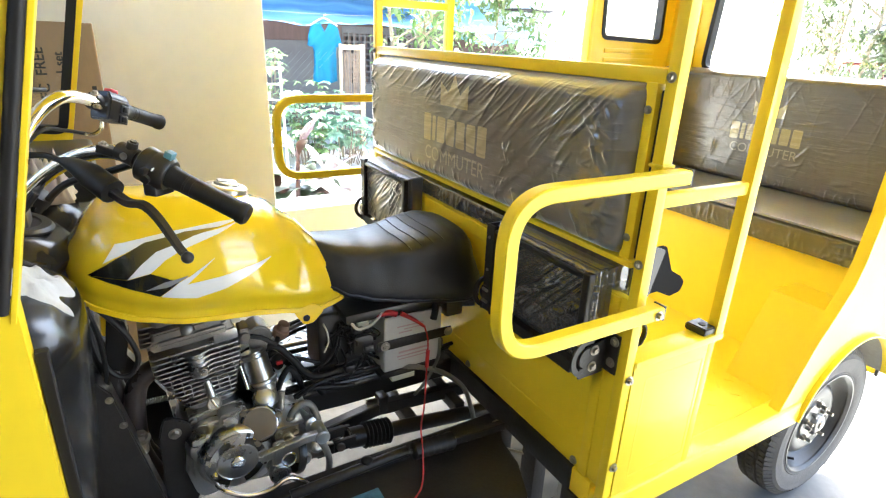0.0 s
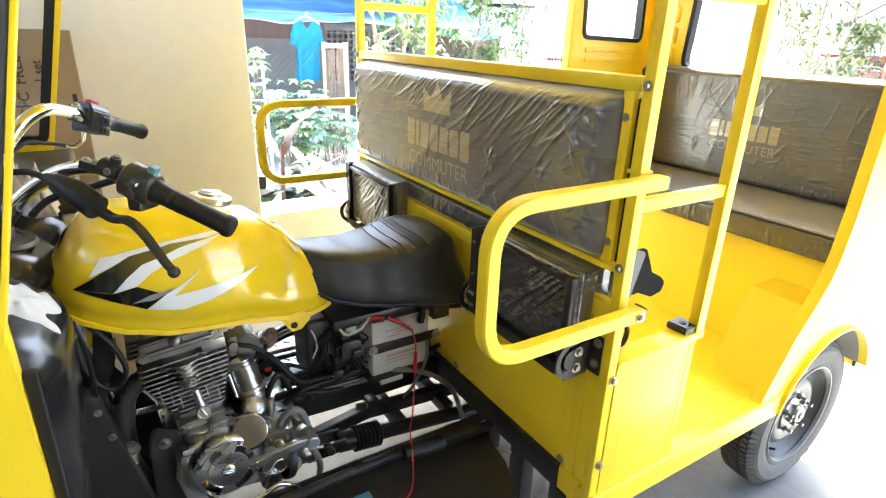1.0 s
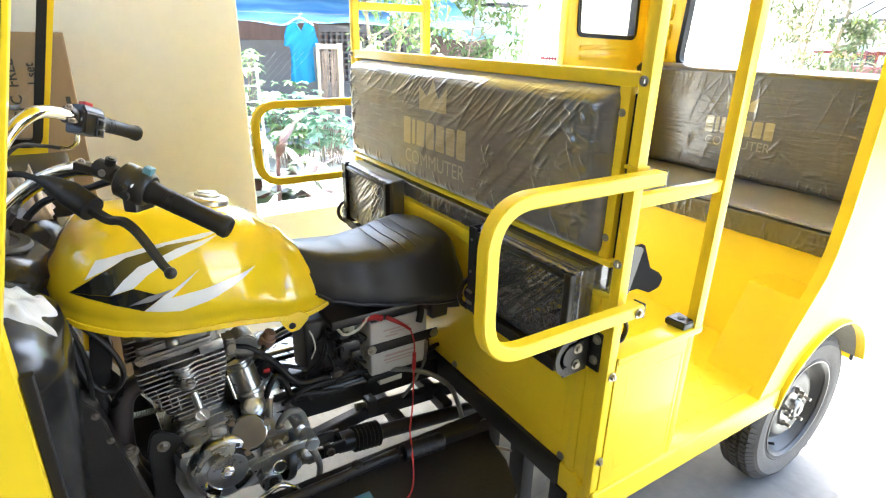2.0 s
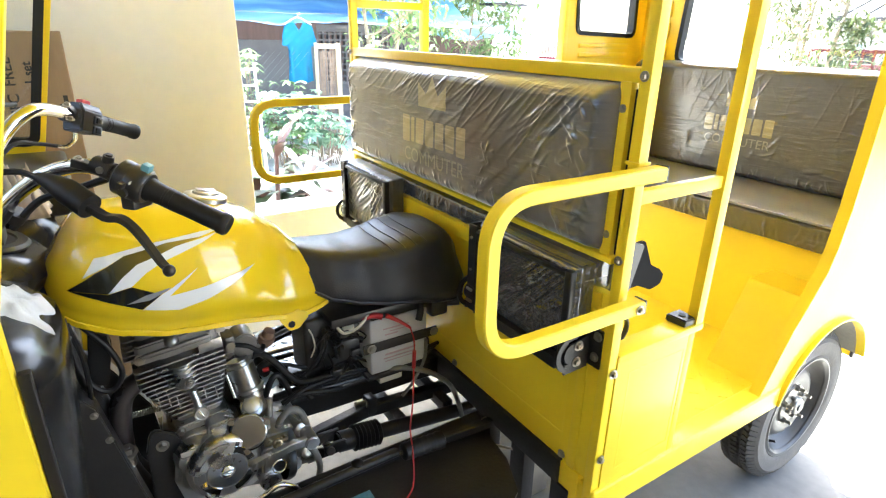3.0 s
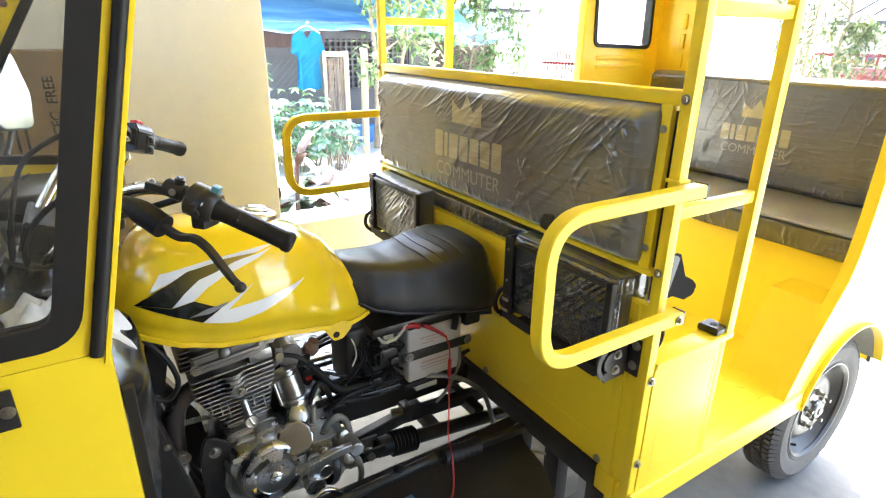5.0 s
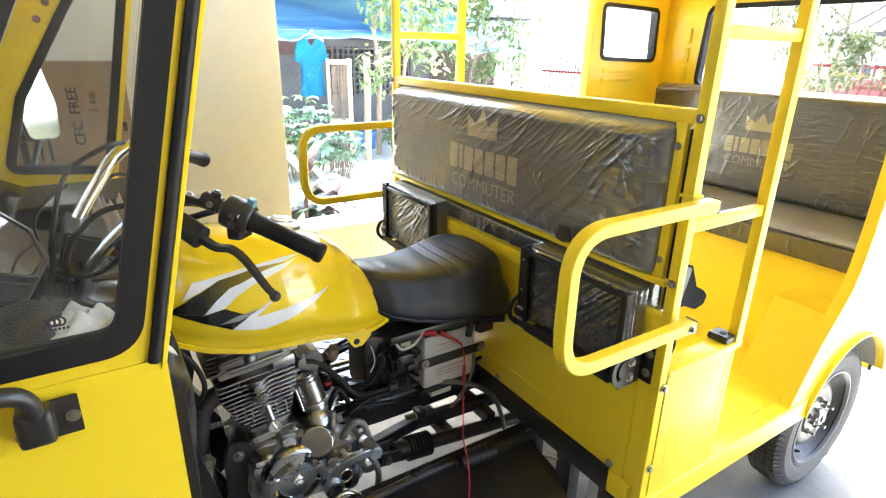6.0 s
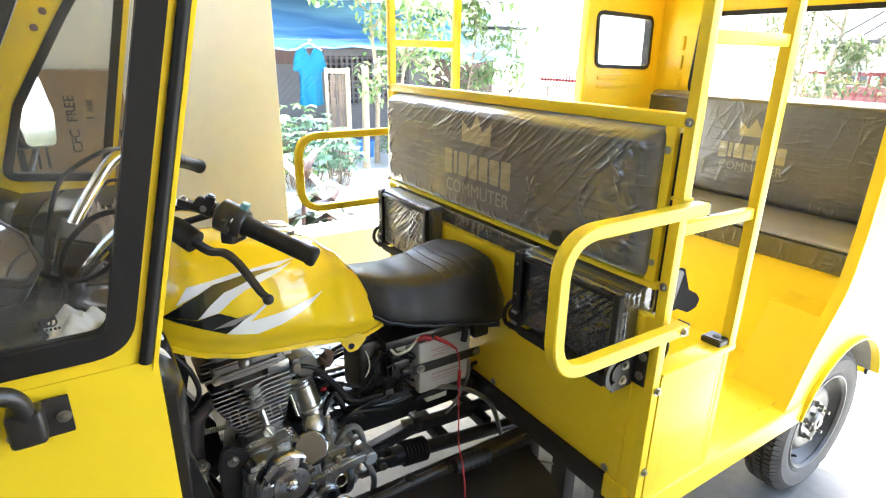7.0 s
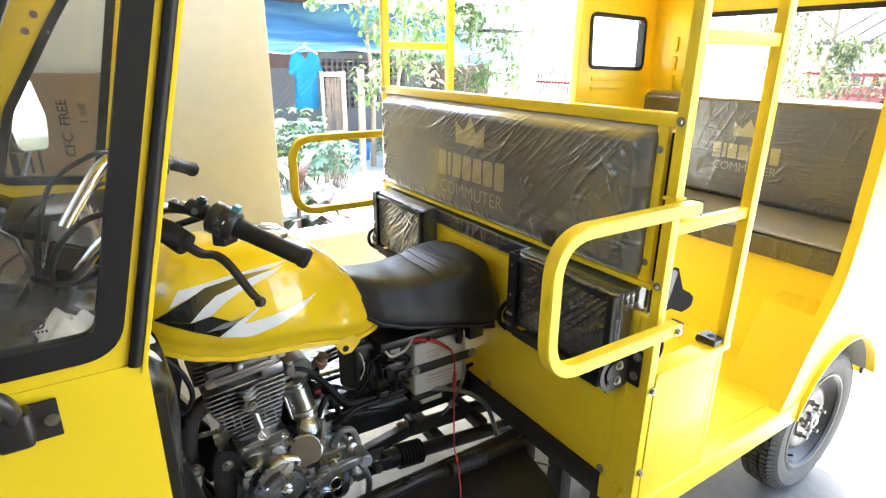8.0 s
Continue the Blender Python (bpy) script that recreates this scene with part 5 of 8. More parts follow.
    # small cover in front of the clutch, with a bright plate, and a hexagon plug
    fc = part("front_cover", lathe([(0.0, 0.036), (0.030, 0.036), (0.040, 0.033), (0.044, 0.026), (0.0445, 0.016), (0.048, 0.012), (0.049, 0.0)], (0.072, -0.748, 0.560), (1, 0, 0), 36), ALU, eng)
    part("front_cover_plate", box(0.106, 0.1105, -0.782, -0.740, 0.578, 0.596, 0.003), CHROME, fc)
    part("hexagon_plug", bolt((0.094, -0.708, 0.588), (1, 0, 0.2), 0.013, 0.011), ALU, eng)
    # starter motor above the gearbox
    sa, sb_ = Vector((0.030, -0.620, 0.735)), Vector((0.056, -0.606, 0.655))
    d = (sb_ - sa).normalized()
    sm = part("starter_motor", cyl(sa, sb_, 0.0325, seg=40, bevel=0.005), STEEL_SATIN, eng, "satin metal cylindrical starter motor")
    part("starter_band", lathe([(0.0325, 0.0), (0.0375, 0.001), (0.0385, 0.003), (0.0385, 0.007), (0.0365, 0.009), (0.033, 0.010), (0.031, 0.016), (0.029, 0.030), (0.0, 0.030)], sa + d * 0.062, d, 40), ALU, sm)
    part("starter_neck", cyl(sb_ - d * 0.01, sb_ + d * 0.045, 0.027, 0.025, seg=24, bevel=0.004), ALU_DARK, sm)
    part("starter_end", cyl(sa - d * 0.010, sa + d * 0.004, 0.0315, seg=28, bevel=0.005), STEEL_SATIN, sm)
    part("long_screw", cyl(sa + d * 0.012 + Vector((0.014, -0.036, 0)), sa + d * 0.072 + Vector((0.014, -0.036, 0)), 0.0042, seg=12), CHROME, sm)
    cc_ = Vector((0.118, -0.634, 0.600))
    cax = Vector((0.86, -0.20, 0.40)).normalized()
    q = cax.to_track_quat("Z", "Y")
    chrome_cap = part("chrome_cap", lathe([(0.041, -0.06), (0.0425, -0.006), (0.0445, -0.004), (0.0450, 0.001), (0.0440, 0.005), (0.0415, 0.0078), (0.038, 0.0086), (0.030, 0.0094), (0.016, 0.0101), (0.0, 0.0104)], cc_, cax, 56), POLISHED, eng, "polished chrome cap")
    dm = Vector((0.092, -0.614, 0.654))
    part("cap_dome", lathe([(0.0, 0.0062), (0.016, 0.0055), (0.0205, 0.003), (0.0215, -0.001), (0.0215, -0.006), (0.0240, -0.007), (0.0245, -0.012), (0.0265, -0.013), (0.0265, -0.034)], dm, Vector((0.62, -0.05, 0.78)), 34), ALU, eng)
    for i in range(3):
        a = radians(20 + 120 * i)
        part("cap_lug", cyl(cc_ + q @ Vector((0.043 * math.cos(a), 0.043 * math.sin(a), -0.014)), cc_ + q @ Vector((0.043 * math.cos(a), 0.043 * math.sin(a), 0.0)), 0.0105, seg=16), ALU, chrome_cap)
        part("bolt", bolt(cc_ + q @ Vector((0.044 * math.cos(a), 0.044 * math.sin(a), 0.0)), cax, 0.0065, 0.008), STEEL, eng)
    # reversing-gear valve block behind the clutch cover, with its ports and hose
    vb = part("valve_body", prism(rounded([(-0.618, 0.470), (-0.520, 0.455), (-0.508, 0.500), (-0.520, 0.540), (-0.610, 0.545)], 0.012, 4), "x", 0.055, 0.135, 0.005), ALU, eng)
    part("valve_top", box(0.06, 0.132, -0.604, -0.545, 0.546, 0.583, 0.006, 3), BRONZE, vb)
    part("valve_plate", box(0.062, 0.142, -0.600, -0.535, 0.583, 0.590, 0.002), ALU, vb)
    for y, z in ((-0.594, 0.565), (-0.556, 0.562), (-0.575, 0.523)):
        part("bolt", bolt((0.134, y, z), (1, 0, 0.1), 0.006, 0.007), BRONZE, vb)
    part("knurled_screw", lathe([(0.0, 0.0), (0.012, 0.0), (0.0125, 0.012), (0.008, 0.014), (0.007, 0.022), (0.0, 0.022)], (0.13, -0.574, 0.552), (1, -0.1, 0.2), 9), BRONZE, vb)
    for y, z, r in ((-0.519, 0.572, 0.014), (-0.512, 0.535, 0.012), (-0.508, 0.500, 0.013), (-0.540, 0.475, 0.012)):
        part("valve_port", lathe([(r, -0.06), (r, 0.008), (r * 1.3, 0.010), (r * 1.3, 0.017), (r * 0.9, 0.021), (r * 0.5, 0.021), (0, 0.019)], (0.13, y, z), (1, 0.15, 0.2), 22), ALU, vb)
    part("valve_link", prism(rounded([(-0.53, 0.585), (-0.505, 0.588), (-0.497, 0.49), (-0.52, 0.485)], 0.010, 4), "x", 0.118, 0.126, 0.002), ALU, vb)
    part("breather_fitting", cyl((0.115, -0.590, 0.590), (0.115, -0.592, 0.612), 0.0085, 0.007, seg=8), STEEL, vb)
    part("drum", cyl((0.06, -0.60, 0.452), (0.145, -0.60, 0.452), 0.026, seg=28, bevel=0.003), ALU, vb)
    part("intake_hose", sweep(smooth_path([(0.12, -0.566, 0.585), (0.135, -0.560, 0.618), (0.14, -0.540, 0.638), (0.14, -0.517, 0.628), (0.14, -0.503, 0.590), (0.14, -0.500, 0.556)], 8), 0.0085, 12), GREY_HOSE, eng, "thick grey hose")
    part("lower_hose", sweep(smooth_path([(0.14, -0.512, 0.535), (0.15, -0.492, 0.505), (0.15, -0.479, 0.455), (0.148, -0.484, 0.405)], 8), 0.0085, 12), GREY_HOSE, eng)
    for p in ((0.13, -0.563, 0.602), (0.14, -0.5005, 0.565)):
        part("hose_clip", lathe([(0.0095, -0.004), (0.0105, 0.0), (0.0095, 0.004)], p, (0.1, 0.05, 1), 18), STEEL, eng)
    part("oil_filler", lathe([(0.0, 0.0), (0.008, 0.0), (0.0115, 0.003), (0.0115, 0.012), (0.009, 0.014), (0.009, 0.06), (0.0, 0.06)], (0.075, -0.575, 0.575), (-0.25, 0.15, 1), 14), STEEL, eng)
    part("plug_nut", lathe([(0.0, 0.0), (0.0105, 0.0), (0.0105, 0.009), (0.0, 0.010)], (0.045, -0.572, 0.578), (0.3, 0.0, 0.9), 6), BRONZE, eng)
    for pts, r in (([(0.0, -0.60, 0.72), (0.01, -0.565, 0.735), (0.02, -0.53, 0.70), (0.03, -0.50, 0.655), (0.04, -0.47, 0.635), (0.05, -0.40, 0.64)], 0.009),
                   ([(0.03, -0.575, 0.60), (0.035, -0.555, 0.655), (0.03, -0.535, 0.672), (0.03, -0.515, 0.64), (0.03, -0.50, 0.585)], 0.008),
                   ([(-0.02, -0.57, 0.70), (-0.02, -0.52, 0.655), (-0.01, -0.47, 0.60), (0.0, -0.44, 0.55)], 0.011),
                   ([(0.04, -0.53, 0.59), (0.05, -0.49, 0.61), (0.05, -0.44, 0.60), (0.05, -0.37, 0.585)], 0.007)):
        part("hose", sweep(smooth_path(pts, 7), r, 10), RUBBER, eng)
    # kick lever and gear pedal
    kl = part("kick_lever", sweep(smooth_path([(0.185, -0.652, 0.556), (0.19, -0.60, 0.568), (0.192, -0.55, 0.578), (0.185, -0.505, 0.572)], 6), 0, square=(0.016, 0.02)), ALU, trike, "ribbed aluminium kick lever")
    bt = bmesh.new()
    for i in range(8):
        box(0.186, 0.1995, -0.650 + 0.0075 * i, -0.647 + 0.0075 * i, 0.552 + 0.002 * i, 0.569 + 0.002 * i, bm=bt)
    part("lever_ribs", bt, ALU, kl, smooth=0)
    part("lever_pivot", cyl((0.13, -0.508, 0.566), (0.205, -0.508, 0.572), 0.017, seg=18, bevel=0.003), ALU, kl)
    part("ring_pin", lathe([(0.016, -0.0015), (0.018, 0), (0.016, 0.0015), (0.0145, 0.0)], (0.20, -0.59, 0.54), (1, 0.1, 0.1), 24), CHROME, kl)
    gp = part("gear_pedal", sweep(smooth_path([(0.15, -0.745, 0.49), (0.185, -0.735, 0.50), (0.2, -0.69, 0.478), (0.2, -0.64, 0.472), (0.2, -0.597, 0.487), (0.2, -0.565, 0.468), (0.2, -0.53, 0.430), (0.2, -0.48, 0.412)], 8), 0.0055, 10), CHROME, trike, "chrome gear pedal rod")
    part("pedal_rubber", box(0.188, 0.222, -0.486, -0.428, 0.392, 0.414, 0.007, 3), PEDAL_RUBBER, gp, "ribbed olive pedal rubber")
    part("pedal_tip", cyl((0.205, -0.428, 0.402), (0.205, -0.422, 0.402), 0.010, seg=14), CHROME, gp)
    # pale relay cap and its boot behind the starter
    rc = part("relay_cap", box(-0.022, 0.022, -0.016, 0.016, -0.018, 0.018, 0.006, 3, m=Matrix.Translation((-0.01, -0.545, 0.640)) @ Matrix.Rotation(radians(25), 4, "X")), PALE_BLUE, eng, "pale blue plastic relay cap")
    part("relay_boot", sweep(smooth_path([(-0.01, -0.548, 0.655), (-0.005, -0.565, 0.680), (0.0, -0.545, 0.695), (0.0, -0.50, 0.665)], 6), 0.010, 10), RUBBER, rc)
    part("relay_tag", box(-0.004, 0.012, -0.562, -0.546, 0.678, 0.688, 0.002), RED, rc)
    # carburettor under the tank
    cb = part("carburettor", cyl((C - 0.02, -0.60, 0.775), (C + 0.045, -0.60, 0.775), 0.030, seg=18, bevel=0.004), ALU_DARK, eng)
    part("carb_bowl", cyl((C + 0.02, -0.60, 0.79), (C + 0.02, -0.60, 0.73), 0.022, seg=16, bevel=0.004), ALU_DARK, eng)
    part("fuel_tap", rbox(0.02, 0.07, -0.652, -0.628, 0.79, 0.83, 0.008, 3, 0.003), ALU_DARK, eng)
    part("tap_screw", cyl((0.07, -0.64, 0.812), (0.076, -0.64, 0.812), 0.010, seg=12), STEEL, eng)
    part("breather_cap", lathe([(0, 0), (0.017, 0.002), (0.02, 0.012), (0.02, 0.022), (0.015, 0.024), (0.014, 0.04), (0.0, 0.042)], (0.02, -0.553, 0.765), (0.2, 0.3, 0.8), 18), COPPER, eng, "dull brown breather cap")
    part("fuel_pipe", sweep(smooth_path([(0.05, -0.63, 0.80), (0.055, -0.60, 0.79), (0.05, -0.57, 0.765), (0.03, -0.555, 0.775)], 8), 0.006, 8), RUBBER, eng)
    part("white_block", box(0.03, 0.06, -0.665, -0.645, 0.845, 0.868, 0.003), CREAM_WIRE, eng)
    for k in range(3):
        part("hose", sweep(smooth_path([(0.0 + 0.012 * k, -0.64, 0.73 - 0.014 * k), (-0.06, -0.55, 0.73 - 0.014 * k), (-0.10, -0.45, 0.735 - 0.014 * k), (-0.08, -0.36, 0.74 - 0.014 * k)], 6), 0.0055, 8), RUBBER if k != 1 else GREY_HOSE, eng)
    # exhaust, down tubes and engine plates
    part("exhaust_pipe", sweep(smooth_path([(0.0, -0.775, 0.745), (-0.003, -0.825, 0.742), (0.0, -0.866, 0.715), (0.0, -0.881, 0.66), (0.0, -0.887, 0.59), (0.0, -0.885, 0.52), (-0.005, -0.85, 0.435), (0.0, -0.78, 0.385), (0.0, -0.55, 0.36)], 8), 0.023, 20), EXHAUST, trike, "black enamelled exhaust pipe")
    part("down_tube", sweep([(C, -0.955, 0.93), (C, -0.875, 0.52), (C, -0.80, 0.37)], 0.018, 14), BLACK_PAINT, trike)
    part("engine_mount", prism(rounded([(-0.83, 0.66), (-0.775, 0.62), (-0.775, 0.42), (-0.80, 0.37), (-0.85, 0.37), (-0.845, 0.60)], 0.02, 4), "x", 0.062, 0.075, 0.003), BLACK_PAINT, trike)
    for y, z, r in ((-0.812, 0.606, 0.009), (-0.82, 0.39, 0.016)):
        part("bolt", bolt((0.075, y, z), (1, 0, 0), r, r), STEEL, trike)
    part("tie_bolt", bolt((0.05, -0.880, 0.600), (0.15, 0.1, 1), 0.013, 0.014), STEEL, trike)
    part("tie_spring", sweep([(0.05 + 0.012 * math.cos(i * 0.6), -0.881 + 0.012 * math.sin(i * 0.6), 0.565 + 0.0006 * i) for i in range(56)], 0.0026, 6), STEEL, trike)
    part("front_channel", prism(rounded([(-0.962, 0.79), (-0.936, 0.785), (-0.915, 0.755), (-0.845, 0.42), (-0.90, 0.37), (-0.985, 0.40), (-0.975, 0.62)], 0.008, 3), "x", 0.04, 0.09, 0.003), BLACK_PAINT, trike, "black steel front frame channel")
    # Far channel is added and broadened as dark backing behind the exhaust.
    part("front_channel", prism(rounded([(-0.962, 0.79), (-0.895, 0.75), (-0.815, 0.60), (-0.80, 0.45), (-0.90, 0.37), (-0.985, 0.40), (-0.975, 0.62)], 0.008, 3), "x", -0.16, -0.11, 0.003), BLACK_PAINT, trike)
    for y, z in ((-0.921, 0.742), (-0.905, 0.674)):
        part("bolt", bolt((0.09, y, z), (1, 0, 0), 0.0052, 0.005), STEEL, trike)
    p, q = Vector((-0.03, -0.935, 0.641)), Vector((-0.03, -0.800, 0.636))
    side = (q - p).cross(Vector((0, 0, 1))).normalized()
    over = side.cross(q - p).normalized()
    coil = [p.lerp(q, i / 260) + (side * math.cos(i * 0.628) + over * math.sin(i * 0.628)) * 0.0062 for i in range(261)]
    part("return_spring", sweep(coil, 0.0017, 5), STEEL, trike, "coiled steel return spring")


engine()


# ---- driveline and battery bay ----
def driveline():
    a, b = Vector((0.105, -0.478, 0.470)), Vector((0.085, 0.06, 0.385))
    d = (b - a).normalized()
    yoke = part("universal_joint", cyl(a - d * 0.05, a, 0.03, seg=20, bevel=0.004), STEEL, trike)
    for s in (0.024, -0.024):
        part("yoke_arm", box(-0.006, 0.006, -0.02, 0.055, -0.014, 0.014, 0.003, m=Matrix.Translation(a + Vector((0, 0, s)))), BLACK_PAINT, yoke)
        part("yoke_arm", box(s - 0.005, s + 0.005, 0.02, 0.08, -0.016, 0.016, 0.003, m=Matrix.Translation(a)), BLACK_PAINT, yoke)
    part("spider", cyl(a + Vector((-0.035, 0.035, 0)), a + Vector((0.037, 0.035, 0)), 0.011, seg=14), STEEL, yoke)
    part("yoke_body", cyl(a + d * 0.065, a + d * 0.115, 0.028, seg=20, bevel=0.005), BLACK_PAINT, yoke)
    prof = []
    for i in range(7):
        prof += [(0.029, 0.012 * i), (0.036, 0.012 * i + 0.005), (0.029, 0.012 * i + 0.010)]
    part("rubber_bellows", lathe(prof, a + d * 0.11, d, 24), RUBBER, trike, "black ribbed rubber bellows")
    part("propeller_shaft", cyl(a + d * 0.18, b + d * 0.9, 0.021, seg=20), BLACK_PAINT, trike)
    part("torque_arm", sweep(smooth_path([(0.045, -0.47, 0.455), (0.035, -0.38, 0.462), (0.02, -0.29, 0.462), (0.012, -0.245, 0.452), (0.0, 0.02, 0.425), (0.0, 0.16, 0.41)], 8), 0, square=(0.03, 0.04)), BLACK_PAINT, trike)
    cl = part("clamp", box(0.0, 0.04, -0.29, -0.262, 0.455, 0.505, 0.006), BLACK_PAINT, trike)
    part("bolt", bolt((0.02, -0.29, 0.485), (-0.1, -1, 0.1), 0.010, 0.03), BRONZE, cl)
    part("gearbox_flange", lathe([(0.055, 0), (0.058, 0.01), (0.055, 0.02), (0.03, 0.03), (0.0, 0.03)], a - d * 0.085, d, 28), BLACK_PAINT, trike)
    # hand brake: lever, ribbed grip, ratchet
    g0, g1 = Vector((0.272, -0.306, 0.505)), Vector((0.270, -0.182, 0.492))
    e = (g1 - g0).normalized()
    prof = [(0.0, 0.0), (0.016, 0.0), (0.0215, 0.004)]
    for i in range(5):
        prof += [(0.0225, 0.014 + 0.019 * i), (0.0212, 0.020 + 0.019 * i), (0.0235, 0.028 + 0.019 * i)]
    prof += [(0.023, 0.118), (0.014, 0.124), (0.0, 0.124)]
    hb = part("hand_brake", sweep([g1 - e * 0.01, (0.265, -0.09, 0.480), (0.262, -0.02, 0.474)], 0, square=(0.02, 0.024)), BLACK_PAINT, trike, "black hand brake lever")
    part("brake_grip", lathe(prof, g0, e, 22), RUBBER, hb, "ribbed black rubber grip")
    part("release_button", cyl(g0 - e * 0.006, g0, 0.006, seg=12), BLACK_PLASTIC, hb)
    part("ratchet_plate", prism(rounded([(-0.15, 0.478), (-0.03, 0.478), (-0.02, 0.45), (-0.035, 0.432), (-0.11, 0.455)], 0.012, 3), "x", 0.236, 0.243), BLACK_PAINT, hb)
    for y, z in ((-0.12, 0.468), (-0.052, 0.445), (-0.03, 0.47)):
        part("bolt", bolt((0.243, y, z), (1, 0, 0), 0.008, 0.006), STEEL, hb)
    part("brake_cable", sweep([(0.27, -0.12, 0.44), (0.30, -0.06, 0.445), (0.36, 0.0, 0.44)], 0.004, 8), STEEL, hb)
    part("cable_end", cyl((0.268, -0.125, 0.44), (0.276, -0.105, 0.441), 0.009, seg=12), STEEL, hb)
    part("cross_shaft", cyl((0.23, -0.60, 0.462), (0.232, -0.30, 0.475), 0.0125, seg=14), BLACK_PAINT, trike, "black round brake shaft")
    part("floor_peg", lathe([(0.016, 0), (0.015, 0.014), (0.010, 0.019), (0, 0.020)], (0.225, -0.408, 0.470), (0, 0, 1), 16), RUBBER, trike)
    # leaf spring ends and small hangers below the bulkhead
    for x in (0.36, -0.40):
        part("bracket_plate", box(x, x + 0.006, 0.03, 0.12, 0.25, 0.42, 0.002), STEEL, trike)


driveline()


def battery_bay():
    bat = part("battery", box(C - 0.02, 0.075, -0.293, -0.118, 0.612, 0.776, 0.006, 3), BATTERY_GREY, trike, "pale grey battery held by a black strap")
    part("battery_lid", box(C - 0.018, 0.073, -0.289, -0.122, 0.776, 0.792, 0.004), BLACK_PLASTIC, bat)
    part("retaining_strap", box(0.0755, 0.0805, -0.315, -0.088, 0.684, 0.712, 0.002), BLACK_PAINT, bat)
    for y in (-0.292, -0.098):
        part("strap_bolt", bolt((0.0805, y, 0.698), (1, 0, 0), 0.0085, 0.006), STEEL, bat)
    for z, y0, y1, h in ((0.742, -0.255, -0.175, 0.004), (0.733, -0.235, -0.185, 0.003), (0.662, -0.250, -0.155, 0.006), (0.651, -0.255, -0.16, 0.004), (0.642, -0.25, -0.165, 0.003), (0.724, -0.25, -0.21, 0.004)):
        part("label_bar", box(0.0752, 0.0756, y0, y1, z, z + h), LABEL_PINK, bat)
    for y in (-0.27, -0.135):
        part("terminal", box(0.045, 0.07, y - 0.009, y + 0.009, 0.788, 0.806, 0.002), STEEL, bat)
    part("battery_tray", box(C - 0.03, 0.082, -0.305, -0.11, 0.598, 0.612, 0.002), BLACK_PAINT, trike)
    part("tray_wedge", box(0.02, 0.078, -0.27, -0.20, 0.578, 0.598, 0.004), CREAM_WIRE, trike)
    clip = part("terminal_boot", sweep(smooth_path([(0.072, -0.315, 0.792), (0.078, -0.285, 0.797), (0.085, -0.262, 0.79)], 6), 0.0085, 10), RED, bat, "red rubber terminal boot")
    part("charger_clip", sweep(smooth_path([(0.086, -0.25, 0.79), (0.096, -0.215, 0.768), (0.10, -0.185, 0.742)], 6), 0.006, 10, taper=lambda t: 1.1 - 0.5 * t), RED, bat)
    part("black_boot", sweep(smooth_path([(0.07, -0.142, 0.80), (0.085, -0.145, 0.78), (0.088, -0.152, 0.752)], 5), 0.010, 10), RUBBER, bat)
    # electrics in front of the battery
    el = part("electrics_box", box(C - 0.07, 0.03, -0.455, -0.335, 0.62, 0.80, 0.012, 3), BLACK_PLASTIC, trike)
    part("relay", box(0.03, 0.065, -0.375, -0.318, 0.685, 0.735, 0.005), BLACK_PLASTIC, el)
    part("relay", box(0.025, 0.06, -0.36, -0.315, 0.745, 0.775, 0.005), BLACK_PLASTIC, el)
    part("connector", box(0.062, 0.072, -0.365, -0.335, 0.758, 0.782, 0.002), CREAM_WIRE, el)
    part("tail_block", box(0.02, 0.07, -0.10, -0.045, 0.735, 0.79, 0.008), BLACK_PLASTIC, el)
    part("tail_plug", cyl((0.045, -0.06, 0.765), (0.075, -0.01, 0.77), 0.013, seg=14), BLACK_PLASTIC, el)
    # harness: a tangle in front of the battery, conduits along the frame, leads from the starter
    rnd = random.Random(4)
    for i in range(15):
        y0 = -0.425 + rnd.random() * 0.11
        p = [(0.035 + rnd.uniform(-0.02, 0.03), y0, 0.795 - rnd.random() * 0.05)]
        for k in range(4):
            p.append((0.04 + rnd.uniform(-0.03, 0.035), y0 + rnd.uniform(-0.04, 0.05), 0.755 - 0.04 * k + rnd.uniform(-0.02, 0.02)))
        part("wire", sweep(smooth_path(p, 6), rnd.choice((0.0022, 0.003, 0.0042)), 6), RUBBER, el)
    for i in range(6):
        dz, dx = 0.010 * i, -0.009 * i
        p = [(0.02 + dx, -0.545, 0.605 - dz), (0.035 + dx, -0.46, 0.618 - dz), (0.04 + dx, -0.36, 0.617 - dz + 0.006 * math.sin(i * 2.1)), (0.03 + dx, -0.20, 0.604 - dz), (-0.02 + dx, -0.02, 0.585 - dz)]
        part("harness_cable", sweep(smooth_path(p, 6), (0.0065, 0.0045, 0.0055)[i % 3], 8), BLACK_PLASTIC if i % 2 else RUBBER, el)
    for k, (r, p) in enumerate(((0.0055, [(0.0, -0.553, 0.668), (0.01, -0.52, 0.688), (0.02, -0.46, 0.665), (0.03, -0.40, 0.648), (0.03, -0.32, 0.652)]),
                                (0.0045, [(0.005, -0.545, 0.655), (0.015, -0.49, 0.650), (0.03, -0.43, 0.66), (0.035, -0.405, 0.71), (0.03, -0.40, 0.76)]),
                                (0.0040, [(0.01, -0.525, 0.62), (0.03, -0.47, 0.645), (0.04, -0.42, 0.70), (0.04, -0.405, 0.775)]),
                                (0.0050, [(0.06, -0.53, 0.60), (0.06, -0.48, 0.625), (0.055, -0.42, 0.628), (0.05, -0.34, 0.622), (0.045, -0.24, 0.612)]))):
        part("starter_lead", sweep(smooth_path(p, 7), r, 8), RUBBER, el)
